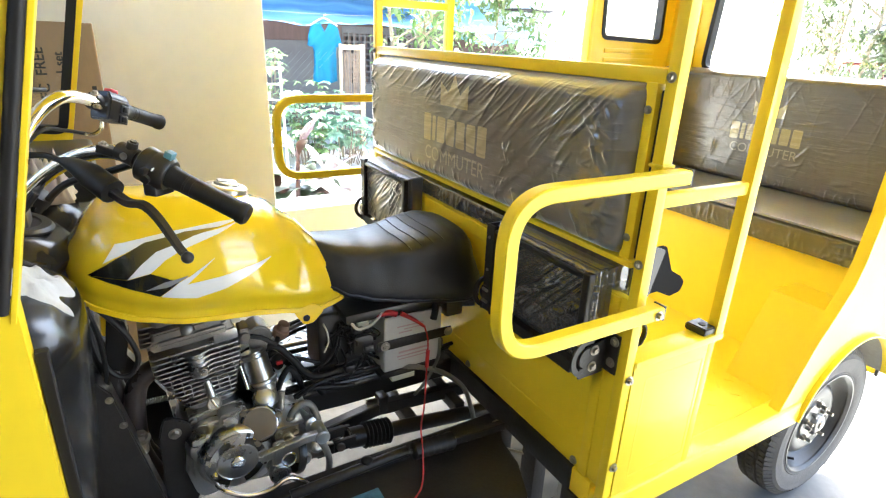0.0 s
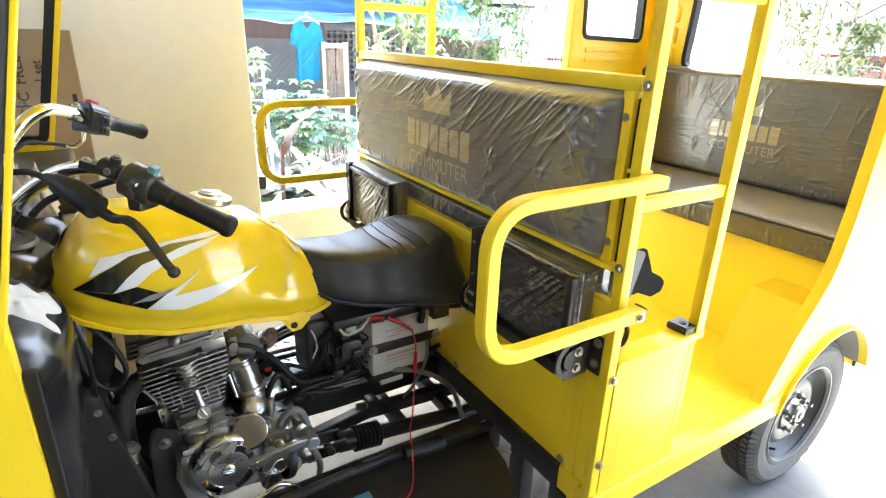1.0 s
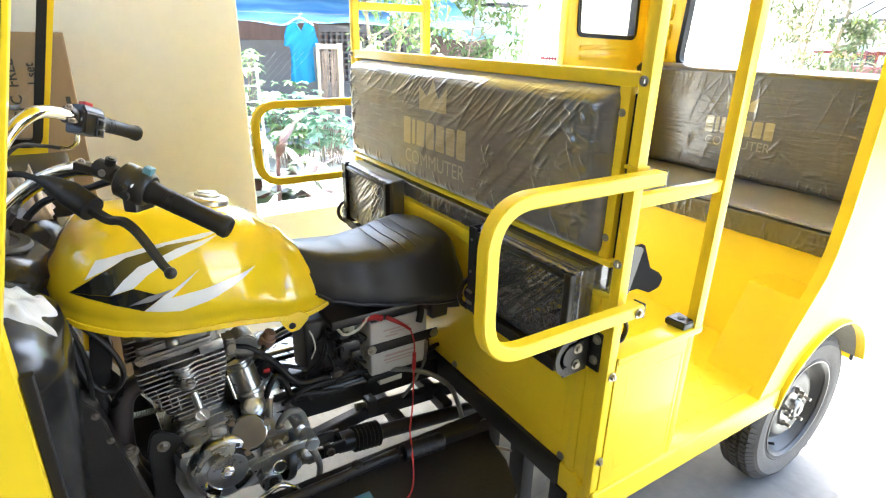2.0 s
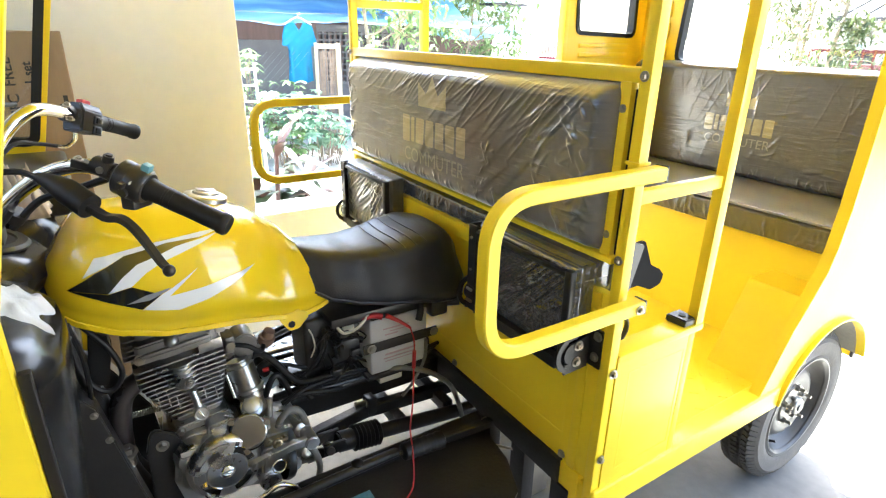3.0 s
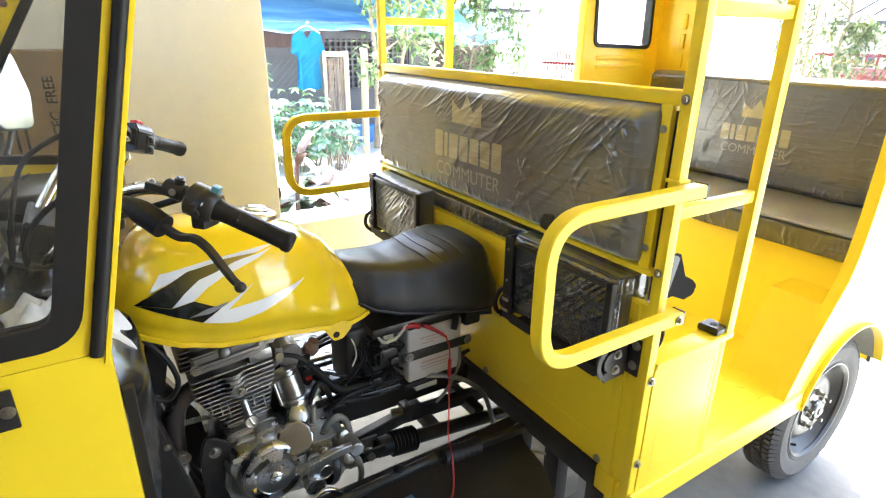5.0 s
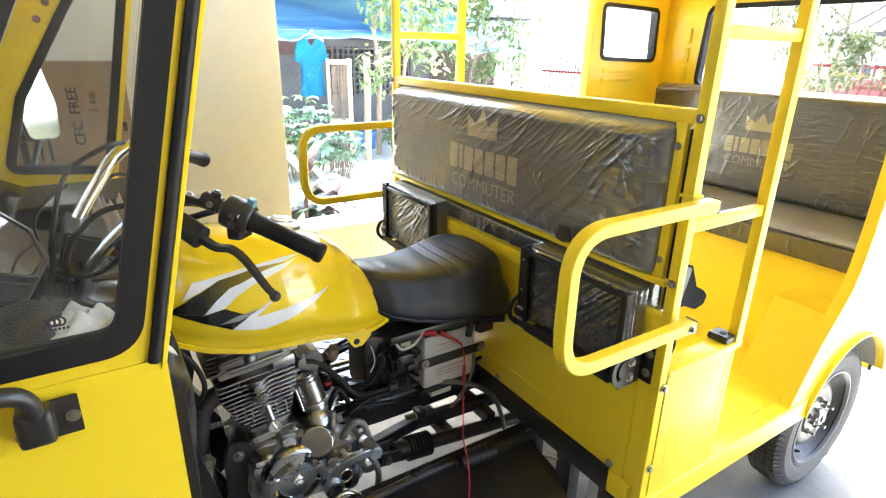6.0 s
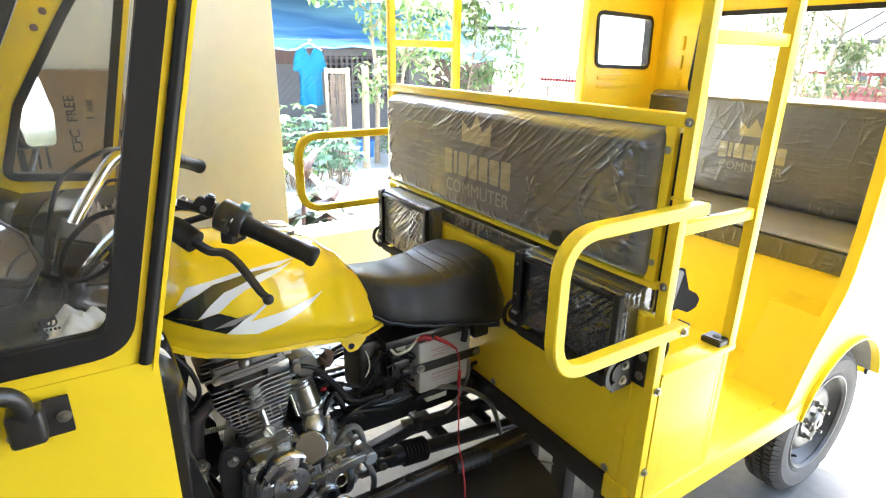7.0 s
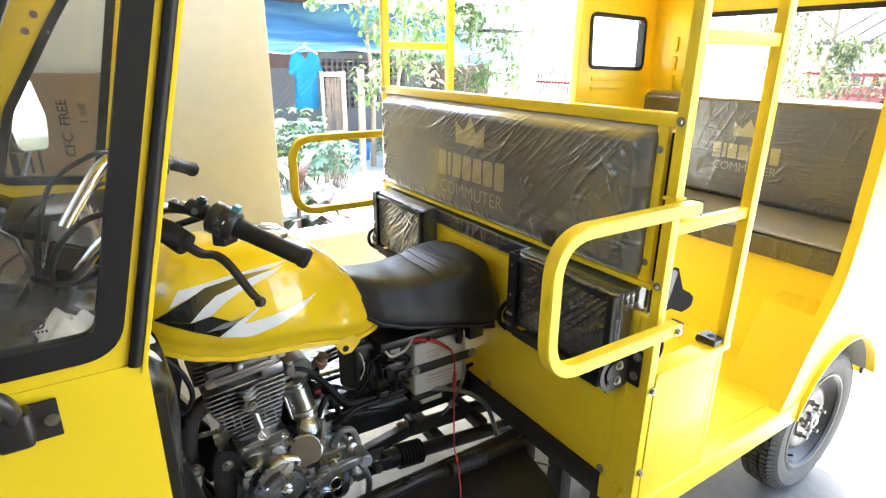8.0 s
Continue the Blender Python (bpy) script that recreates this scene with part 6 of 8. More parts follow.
    for y in (-0.42, -0.30):
        part("cable_tie", lathe([(0.017, -0.003), (0.0185, 0.0), (0.017, 0.003)], (0.015, y, 0.600), (0, 1, 0.05), 14), BLACK_PLASTIC, el)
    for y, z in ((-0.365, 0.762), (-0.335, 0.700), (-0.39, 0.655)):
        part("plug_shell", box(0.055, 0.078, y - 0.013, y + 0.013, z - 0.009, z + 0.009, 0.003), BLACK_PLASTIC, el)
    part("white_loop", sweep(smooth_path([(0.075, -0.385, 0.79), (0.085, -0.37, 0.772), (0.085, -0.335, 0.775), (0.08, -0.31, 0.79), (0.078, -0.30, 0.80), (0.075, -0.26, 0.80), (0.07, -0.235, 0.81)], 6), 0.004, 8), CREAM_WIRE, el)
    part("yellow_wire", sweep(smooth_path([(0.07, -0.455, 0.80), (0.065, -0.445, 0.775), (0.06, -0.44, 0.74), (0.055, -0.45, 0.71)], 6), 0.002, 6), CREAM_WIRE, el)
    part("drain_hose", sweep(smooth_path([(0.06, -0.25, 0.60), (0.08, -0.207, 0.612), (0.08, -0.115, 0.567), (0.088, -0.045, 0.503), (0.10, -0.02, 0.44), (0.12, -0.01, 0.37)], 8), 0.0075, 10), GREY_HOSE, trike, "grey rubber drain hose")
    part("side_hose", sweep(smooth_path([(0.082, -0.125, 0.68), (0.083, -0.13, 0.62), (0.075, -0.16, 0.55), (0.06, -0.19, 0.50)], 8), 0.005, 8), GREY_HOSE, trike)
    # aluminium tread plate on the far footrest
    fp = part("far_footplate", box(-0.60, -0.17, -0.73, -0.27, 0.455, 0.461, 0.001), CHECKER, trike, "bright aluminium tread plate")
    bt = bmesh.new()
    for i in range(12):
        for k in range(13):
            a = radians(45 if (i + k) % 2 else -45)
            box(-0.014, 0.014, -0.0035, 0.0035, 0, 0.004, 0.0015, 1, bm=bt, m=Matrix.Translation((-0.58 + i * 0.036, -0.715 + k * 0.034, 0.4608)) @ Matrix.Rotation(a, 4, "Z"))
    part("tread_pattern", bt, STEEL_SATIN, fp, smooth=0)["kind"] = "stuff"
    for k in range(2):
        part("rail_tube", sweep([(-0.15, -0.70, 0.612 + 0.024 * k), (-0.14, -0.33, 0.612 + 0.022 * k)], 0.0075, 10), STEEL if k == 1 else BLACK_PAINT, trike)


battery_bay()

# charging lead that hangs from the clip to the floor
lead = part("charging_lead", sweep(smooth_path([(0.10, -0.185, 0.742), (0.108, -0.178, 0.70), (0.118, -0.185, 0.62), (0.165, -0.215, 0.545), (0.235, -0.262, 0.536), (0.288, -0.285, 0.515), (0.329, -0.305, 0.462), (0.365, -0.344, 0.456), (0.40, -0.43, 0.456), (0.52, -0.56, 0.456)], 8), 0.0022, 8), RED, None, "thin red charging lead lying across the footboard")
tagged(lead, category="cable")
part("charging_sleeve", cyl((0.1165, -0.184, 0.625), (0.113, -0.180, 0.675), 0.0055, seg=10), RED, lead)


# ---- handlebar ----
def handlebar():
    L1, L0 = Vector((0.305, -0.653, 1.172)), Vector((0.225, -0.757, 1.231))
    R1, R0 = Vector((-0.405, -0.722, 1.232)), Vector((-0.318, -0.810, 1.278))
    lpath = smooth_path([(0.045, -1.045, 1.10), (0.05, -1.011, 1.151), (0.062, -0.945, 1.215), (0.10, -0.885, 1.252), (0.15, -0.835, 1.264), L0 + Vector((-0.03, -0.035, 0.018)), L0, L0 * 0.3 + L1 * 0.7], 10)
    bar = part("handlebar", sweep(lpath, 0.0135, 16), CHROME, trike, "chrome swept-back handlebar with black grips")
    rpath = smooth_path([(-0.085, -1.055, 1.16), (-0.10, -1.012, 1.225), (-0.118, -0.960, 1.295), (-0.142, -0.924, 1.323), (-0.178, -0.900, 1.325), (-0.225, -0.875, 1.314), R0 + (R0 - R1) * 0.4, R0, R0 * 0.3 + R1 * 0.7], 10)
    part("bar_tube", sweep(rpath, 0.0135, 16), CHROME, bar)

    def grip(a, b, name):
        d = (b - a).normalized()
        n = (b - a).length
        prof = [(0.0, -0.002), (0.0205, -0.002), (0.0205, 0.004), (0.0185, 0.007), (0.0172, n * 0.20), (0.0178, n * 0.205), (0.0172, n * 0.23), (0.0178, n * 0.235), (0.0172, n * 0.30), (0.0178, n * 0.305),
                (0.017, n * 0.5), (0.0175, n * 0.88), (0.0195, n * 0.9), (0.0195, n * 0.97), (0.016, n), (0.0, n)]
        part(name, lathe(prof, a, d, 24), RUBBER, bar, "black rubber grip")

    grip(L0, L1, "left_grip")
    grip(R0, R1, "right_grip")
    # left switch housing with its buttons
    d = (L1 - L0).normalized()
    q = d.to_track_quat("Z", "Y").to_matrix().to_4x4()
    m = Matrix.Translation(L0 - d * 0.052) @ q
    sw = lathe([(0.0, 0.0), (0.026, 0.0), (0.031, 0.004), (0.031, 0.020), (0.0305, 0.021), (0.0305, 0.023), (0.031, 0.024), (0.031, 0.046), (0.026, 0.052), (0.0, 0.052)], L0 - d * 0.054, d, 28)
    house = part("left_switch_housing", sw, BLACK_PLASTIC, bar, "black plastic switch housing")
    up = Vector((0, 0, 1))
    upn = (up - d * up.dot(d)).normalized()
    sidev = d.cross(upn)
    part("dip_switch", box(-0.008, 0.008, -0.010, 0.010, -0.006, 0.008, 0.002, m=Matrix.Translation(L0 - d * 0.014 + upn * 0.031) @ q), TEAL, house, "teal rocker switch")
    face = sidev if sidev.x > 0 else -sidev
    part("horn_button", cyl(L0 - d * 0.025 + face * 0.026 - upn * 0.008, L0 - d * 0.025 + face * 0.035 - upn * 0.01, 0.008, seg=14), BLACK_PLASTIC, house)
    part("turn_switch", box(-0.012, 0.012, -0.005, 0.005, -0.004, 0.006, 0.002, m=Matrix.Translation(L0 - d * 0.03 + face * 0.030 + upn * 0.004) @ q), BLACK_PLASTIC, house)
    part("switch_mark", box(-0.004, 0.004, -0.0025, 0.0025, -0.0005, 0.0005, m=Matrix.Translation(L0 - d * 0.018 + face * 0.0305 + upn * 0.012) @ q), WHITE_DECAL, house)
    part("housing_foot", box(-0.014, 0.014, -0.02, 0.022, -0.045, -0.02, 0.005, m=Matrix.Translation(L0 - d * 0.03) @ Matrix.Rotation(radians(40), 4, "Z")), BLACK_PLASTIC, house)
    # mirror boss and clutch perch
    pb = L0 - d * 0.078
    per = part("clutch_perch", cyl(pb - d * 0.022, pb + d * 0.016, 0.0165, seg=18, bevel=0.003), BLACK_PAINT, bar)
    part("mirror_boss", cyl(pb + upn * 0.010, pb + upn * 0.028, 0.010, 0.0085, seg=14, bevel=0.003), BLACK_PAINT, per)
    part("perch_bolt", cyl(pb + face * 0.015 + upn * 0.002, pb + face * 0.019 + upn * 0.002, 0.006, seg=12), ALU_DARK, per)
    part("perch_arm", sweep([pb - d * 0.008 - upn * 0.004, pb - d * 0.05 - upn * 0.010 + face * 0.006], 0, square=(0.022, 0.014)), BLACK_PAINT, per)
    part("arm_bolt", bolt(pb - d * 0.044 - upn * 0.002 + face * 0.006, upn, 0.005, 0.004), ALU_DARK, per)
    # dust boot, lever and its ball end
    part("lever_boot", sweep(smooth_path([(0.140, -0.912, 1.252), (0.163, -0.890, 1.243), (0.190, -0.868, 1.228), (0.216, -0.847, 1.211)], 8), 0.018, 14, taper=lambda t: 0.45 + 0.75 * min(1, t * 1.8)), RUBBER, per)
    lv = smooth_path([(0.212, -0.850, 1.212), (0.238, -0.828, 1.197), (0.262, -0.808, 1.197), (0.283, -0.792, 1.183), (0.305, -0.776, 1.154), (0.322, -0.766, 1.135), (0.334, -0.760, 1.128)], 8)
    lever = part("clutch_lever", sweep(lv, 0, square=(0.013, 0.010), taper=lambda t: 1.25 - 0.35 * t), BLACK_PAINT, bar, "black clutch lever with a ball end")
    part("lever_ball", lathe([(0.010 * math.sin(math.pi * i / 10), -0.010 * math.cos(math.pi * i / 10)) for i in range(11)], (0.338, -0.758, 1.124), (0, 0, 1), 18), BLACK_PAINT, lever)
    part("clutch_cable", sweep(smooth_path([(0.145, -0.908, 1.25), (0.11, -0.942, 1.258), (0.10, -0.989, 1.251), (0.10, -1.029, 1.221), (0.09, -1.053, 1.183), (0.07, -1.062, 1.143), (0.04, -1.06, 1.08)], 8), 0.0055, 8), RUBBER, bar)
    part("switch_cable", sweep(smooth_path([(0.18, -0.80, 1.25), (0.13, -0.855, 1.225), (0.09, -0.92, 1.20), (0.07, -0.97, 1.15)], 8), 0.0065, 8), RUBBER, bar)
    part("cable_band", cyl((0.066, -0.968, 1.166), (0.072, -0.956, 1.180), 0.018, seg=14), RUBBER, bar)
    # right switch housing with the red stop switch, brake lever
    d2 = (R1 - R0).normalized()
    q2 = d2.to_track_quat("Z", "Y").to_matrix().to_4x4()
    m2 = Matrix.Translation(R0) @ q2
    sx = 1 if (q2 @ Vector((1, 0, 0))).x > 0 else -1
    rh = part("right_switch_housing", prism(rounded([(-0.027, -0.036), (0.027, -0.036), (0.029, 0.016), (0.014, 0.030), (-0.018, 0.030), (-0.028, 0.014)], 0.007, 3), "z", -0.060, -0.003, 0.004), BLACK_PLASTIC, bar, "black plastic switch housing")
    rh.data.transform(m2)
    part("stop_switch", box(-0.010, 0.010, 0.026, 0.040, -0.046, -0.022, 0.004, 3, m=m2), RED, rh, "red stop switch")
    for yy in (-0.004, -0.027):
        part("switch_bezel", box(sx * 0.028 - 0.004, sx * 0.028 + 0.004, yy - 0.010, yy + 0.010, -0.030, -0.006, 0.003, 3, m=m2), BLACK_PLASTIC, rh)
        part("switch_key", box(sx * 0.033 - 0.003, sx * 0.033 + 0.003, yy - 0.007, yy + 0.006, -0.026, -0.012, 0.002, m=m2), BLACK_PAINT, rh)
    part("brake_perch", cyl(R0 - d2 * 0.088, R0 - d2 * 0.062, 0.0195, seg=18, bevel=0.004), BLACK_PAINT, bar)
    for k in (0.018, -0.012):
        part("perch_bolt", bolt(R0 - d2 * 0.075 + Vector((0.019, 0.004, k)), (0.3, 0.2, 1), 0.006, 0.006), STEEL, bar)
    part("throttle_guide", sweep(smooth_path([(-0.285, -0.853, 1.257), (-0.28, -0.858, 1.24), (-0.265, -0.874, 1.231), (-0.245, -0.892, 1.237)], 8), 0.0048, 10), BRASS, bar, "bent brass throttle cable guide")
    part("throttle_cable", sweep(smooth_path([(-0.245, -0.892, 1.237), (-0.21, -0.924, 1.25), (-0.16, -0.964, 1.257), (-0.1, -1.03, 1.19)], 8), 0.0042, 8), RUBBER, bar)
    part("loop_cable", sweep(smooth_path([(-0.03, -0.930, 1.352), (0.02, -0.966, 1.352), (0.02, -1.035, 1.307), (0.02, -1.070, 1.218), (0.02, -1.086, 1.144), (0.02, -1.085, 1.08)], 8), 0.0046, 10), RUBBER, bar)
    part("thin_cable", sweep(smooth_path([(-0.10, -1.040, 1.262), (-0.05, -1.073, 1.250), (-0.05, -1.103, 1.21), (-0.05, -1.102, 1.16), (-0.04, -1.081, 1.12), (-0.02, -1.06, 1.09)], 8), 0.0028, 8), RUBBER, bar)
    part("sleeve", sweep([(0.02, -1.078, 1.19), (0.02, -1.086, 1.135)], 0.0062, 10), RUBBER, bar)
    part("lower_cable", sweep(smooth_path([(0.16, -0.955, 1.205), (0.15, -0.99, 1.165), (0.12, -1.03, 1.14), (0.06, -1.06, 1.125), (0.02, -1.06, 1.10)], 8), 0.0048, 10), RUBBER, bar)
    # clamp, column
    part("bar_clamp", prism(rounded([(-1.075, 1.150), (-1.055, 1.205), (-0.985, 1.178), (-1.005, 1.135)], 0.008, 3), "x", -0.125, 0.045, 0.006), BLACK_PAINT, bar)
    part("key_block", box(-0.055, 0.025, -1.045, -0.995, 1.095, 1.145, 0.008, 3), BLACK_PLASTIC, bar, "black ignition block")
    part("steering_column", cyl((C, -1.06, 1.06), (C, -1.0, 0.85), 0.028, seg=18), BLACK_PAINT, bar)


handlebar()


# ---- cab in front of the rider ----
XN, XF = 0.54, mirror(0.54)     # outer faces of the cab sides


def edge_y(z):
    return -0.9555 + max(0.0, z - 1.165) * 0.236


def near_side():
    hole = rounded([(-1.46, 1.19), (-0.982, 1.19), (-0.862, 1.70), (-0.845, 1.78), (-1.26, 1.80)], 0.05, 7)
    outer = [(-1.62, 1.167), (-0.985, 1.167), (edge_y(1.167) - 0.017, 1.168), (edge_y(1.90) - 0.017, 1.90), (-1.32, 1.90)]
    door = part("cab_side", prism(around(hole, outer), "x", XN - 0.012, XN, holes=[hole]), YELLOW, trike, "yellow cab side with a rubber-sealed window")
    gk = inset_poly(hole, 0.026)
    part("window_gasket", prism(inset_poly(hole, -0.004), "x", XN - 0.016, XN + 0.007, holes=[gk]), RUBBER, door, "wide black rubber window gasket")
    pane = part("pane", prism(gk, "x", XN - 0.006, XN - 0.002), GLASS, door)
    pane.visible_shadow = False
    # safety mark on the glass: three overlapping rings over a row of small bars
    for k in range(3):
        part("glass_mark", lathe([(0.0048, -0.0002), (0.0062, 0.0), (0.0048, 0.0002), (0.0040, 0.0)], (XN - 0.0015, -1.062 + 0.005 * k, 1.243), (1, 0, 0), 20), INK, door)
    for k in range(7):
        part("glass_mark", box(XN - 0.002, XN - 0.0014, -1.071 + 0.004 * k, -1.0685 + 0.004 * k, 1.2325, 1.2355), INK, door)
    # rear edge: ribbed seal between two yellow returns
    zs = [1.165 + 0.735 * i / 60 for i in range(61)]
    part("edge_return", sweep([(XN - 0.022, edge_y(z) - 0.024, z) for z in (1.165, 1.90)], 0, square=(0.016, 0.03), up=(0, 1, 0)), YELLOW, door)
    part("door_seal", sweep([(XN + 0.001, edge_y(z) - 0.0120, z) for z in zs], 0.0076, 10, taper=lambda t: 1.0 + 0.05 * (int(t * 60) % 2)), RUBBER, door, "ribbed black rubber door seal")
    part("edge_flange", sweep([(XN - 0.012, edge_y(z) - 0.003, z) for z in (1.152, 1.90)], 0, square=(0.006, 0.03), up=(1, 0, 0)), YELLOW, door)
    # lower sheet
    low = [(-1.75, 0.42), (-0.962, 0.42), (-0.953, 0.60), (-0.953, 1.1665), (-1.62, 1.1665)]
    lp = part("cab_lower_side", prism(low, "x", XN - 0.035, XN + 0.001), YELLOW, trike)
    part("lower_edge_trim", sweep([(XN - 0.022, -0.948, 0.42), (XN - 0.022, -0.944, 1.10)], 0, square=(0.014, 0.012), up=(1, 0, 0)), RUBBER, lp)
    # mirror bracket
    mb = part("mirror_bracket", box(XN + 0.004, XN + 0.009, -1.112, -1.052, 1.102, 1.152, 0.002), BLACK_PAINT, lp, "black mirror bracket")
    part("bracket_block", box(XN + 0.008, XN + 0.038, -1.112, -1.076, 1.112, 1.156, 0.008, 3), BLACK_PLASTIC, mb)
    part("mirror_arm", sweep(smooth_path([(XN + 0.026, -1.092, 1.140), (XN + 0.034, -1.094, 1.170), (XN + 0.042, -1.109, 1.188), (XN + 0.055, -1.154, 1.196), (XN + 0.07, -1.24, 1.204)], 8), 0.0105, 12), BLACK_PLASTIC, mb)
    part("bolt", bolt((XN + 0.009, -1.060, 1.126), (1, 0, 0), 0.005, 0.004), STEEL, mb)
    part("bolt", bolt((XN + 0.009, -1.110, 1.115), (1, 0, 0), 0.005, 0.004), STEEL, mb)


near_side()


def far_side():
    hole = rounded([(-1.182, 1.212), (-0.945, 1.190), (-0.835, 1.68), (-0.825, 1.78), (-0.885, 1.78), (-0.99, 1.62), (-1.122, 1.40)], 0.03, 5)
    outer = [(-1.26, 1.168), (-0.905, 1.165), (-0.905 + 0.0, 1.18), (-0.775, 1.90), (-0.93, 1.90), (-1.07, 1.65), (-1.195, 1.42), (-1.275, 1.22)]
    door = part("cab_side", prism(around(hole, outer), "x", XF, XF + 0.014, holes=[hole]), YELLOW, trike, "yellow cab side with a rubber-sealed window")
    gk = inset_poly(hole, 0.018)
    part("window_gasket", prism(inset_poly(hole, -0.004), "x", XF - 0.004, XF + 0.02, holes=[gk]), RUBBER, door, "black rubber window gasket")
    pane = part("pane", prism(gk, "x", XF + 0.004, XF + 0.008), GLASS_CLEAR, door)
    pane.visible_shadow = False
    for y, z in ((-1.02, 1.628), (-1.045, 1.588)):
        part("bolt", bolt((XF + 0.014, y, z), (1, 0, 0), 0.006, 0.006), COPPER, door)
    low = [(-1.75, 0.42), (-0.962, 0.42), (-0.915, 0.60), (-0.905, 1.163), (-1.62, 1.163)]
    part("cab_lower_side", prism(low, "x", XF - 0.004, XF + 0.03, 0.004), YELLOW, trike)
    # mirror outside the far window
    out = rounded([(-0.06, 1.27), (0.056, 1.262), (0.080, 1.36), (0.064, 1.475), (0.0, 1.49), (-0.064, 1.38)], 0.032, 5)
    turn = Matrix.Translation((-0.732, -1.098, 0.0)) @ Matrix.Rotation(radians(51), 4, "Z") @ Matrix.Translation((0, 0, 1.37)) @ Matrix.Rotation(radians(-7), 4, "Y") @ Matrix.Translation((0, 0, -1.37))
    mh = part("wing_mirror", prism(out, "x", -0.045, 0.0, 0.006), BLACK_PLASTIC, door, "black wing mirror")
    mg = part("mirror_glass", prism(inset_poly(out, 0.006), "x", 0.0, 0.003), CHROME, mh)
    for ob in (mh, mg):
        ob.data.transform(turn)
    part("mirror_stay", sweep([(-0.74, -1.10, 1.28), (XF - 0.10, -1.13, 1.20), (XF - 0.004, -1.14, 1.13)], 0.008, 8), BLACK_PLASTIC, mh)


far_side()


def windscreen():
    # A-pillar on the far side, raked glass, nose
    pts_f = [(XF + 0.01, -1.215, 1.18), (XF + 0.01, -1.135, 1.42), (XF + 0.01, -1.02, 1.65), (XF + 0.01, -0.93, 1.86)]
    pts_n = [(XN - 0.01, -1.70, 1.18), (XN - 0.01, -1.60, 1.42), (XN - 0.01, -1.46, 1.65), (XN - 0.01, -1.36, 1.86)]
    part("screen_gasket", sweep([Vector(p) + Vector((0.03, -0.075, 0)) for p in pts_f], 0, square=(0.03, 0.05)), RUBBER, trike, "black rubber windscreen gasket")
    bm = bmesh.new()
    n = len(pts_f)
    a = [bm.verts.new(Vector(p) + Vector((0.035, -0.08, 0))) for p in pts_f]
    b = [bm.verts.new(Vector(p) + Vector((-0.02, -0.02, 0))) for p in pts_n]
    for i in range(n - 1):
        bm.faces.new((a[i], b[i], b[i + 1], a[i + 1]))
    g = part("windscreen", bm, GLASS_CLEAR, trike, "raked windscreen glass")
    g.visible_shadow = False
    nose = bmesh.new()
    lo = [nose.verts.new(p) for p in ((XF, -1.35, 0.42), (XN, -1.74, 0.42), (XN, -1.70, 1.17), (XF, -1.28, 1.17))]
    nose.faces.new(lo)
    ob = part("nose_panel", nose, YELLOW, trike)
    md = ob.modifiers.new("thickness", "SOLIDIFY")
    md.thickness = 0.02
    part("cab_roof", prism([(XF, -0.775), (XN, -0.80), (XN, -1.36), (XF, -1.05)], "z", 1.90, 1.93), YELLOW, trike)
    part("roof_bridge", box(XF + 0.02, XN - 0.02, -0.80, -0.06, 1.905, 1.935, 0.004), YELLOW, trike)


windscreen()


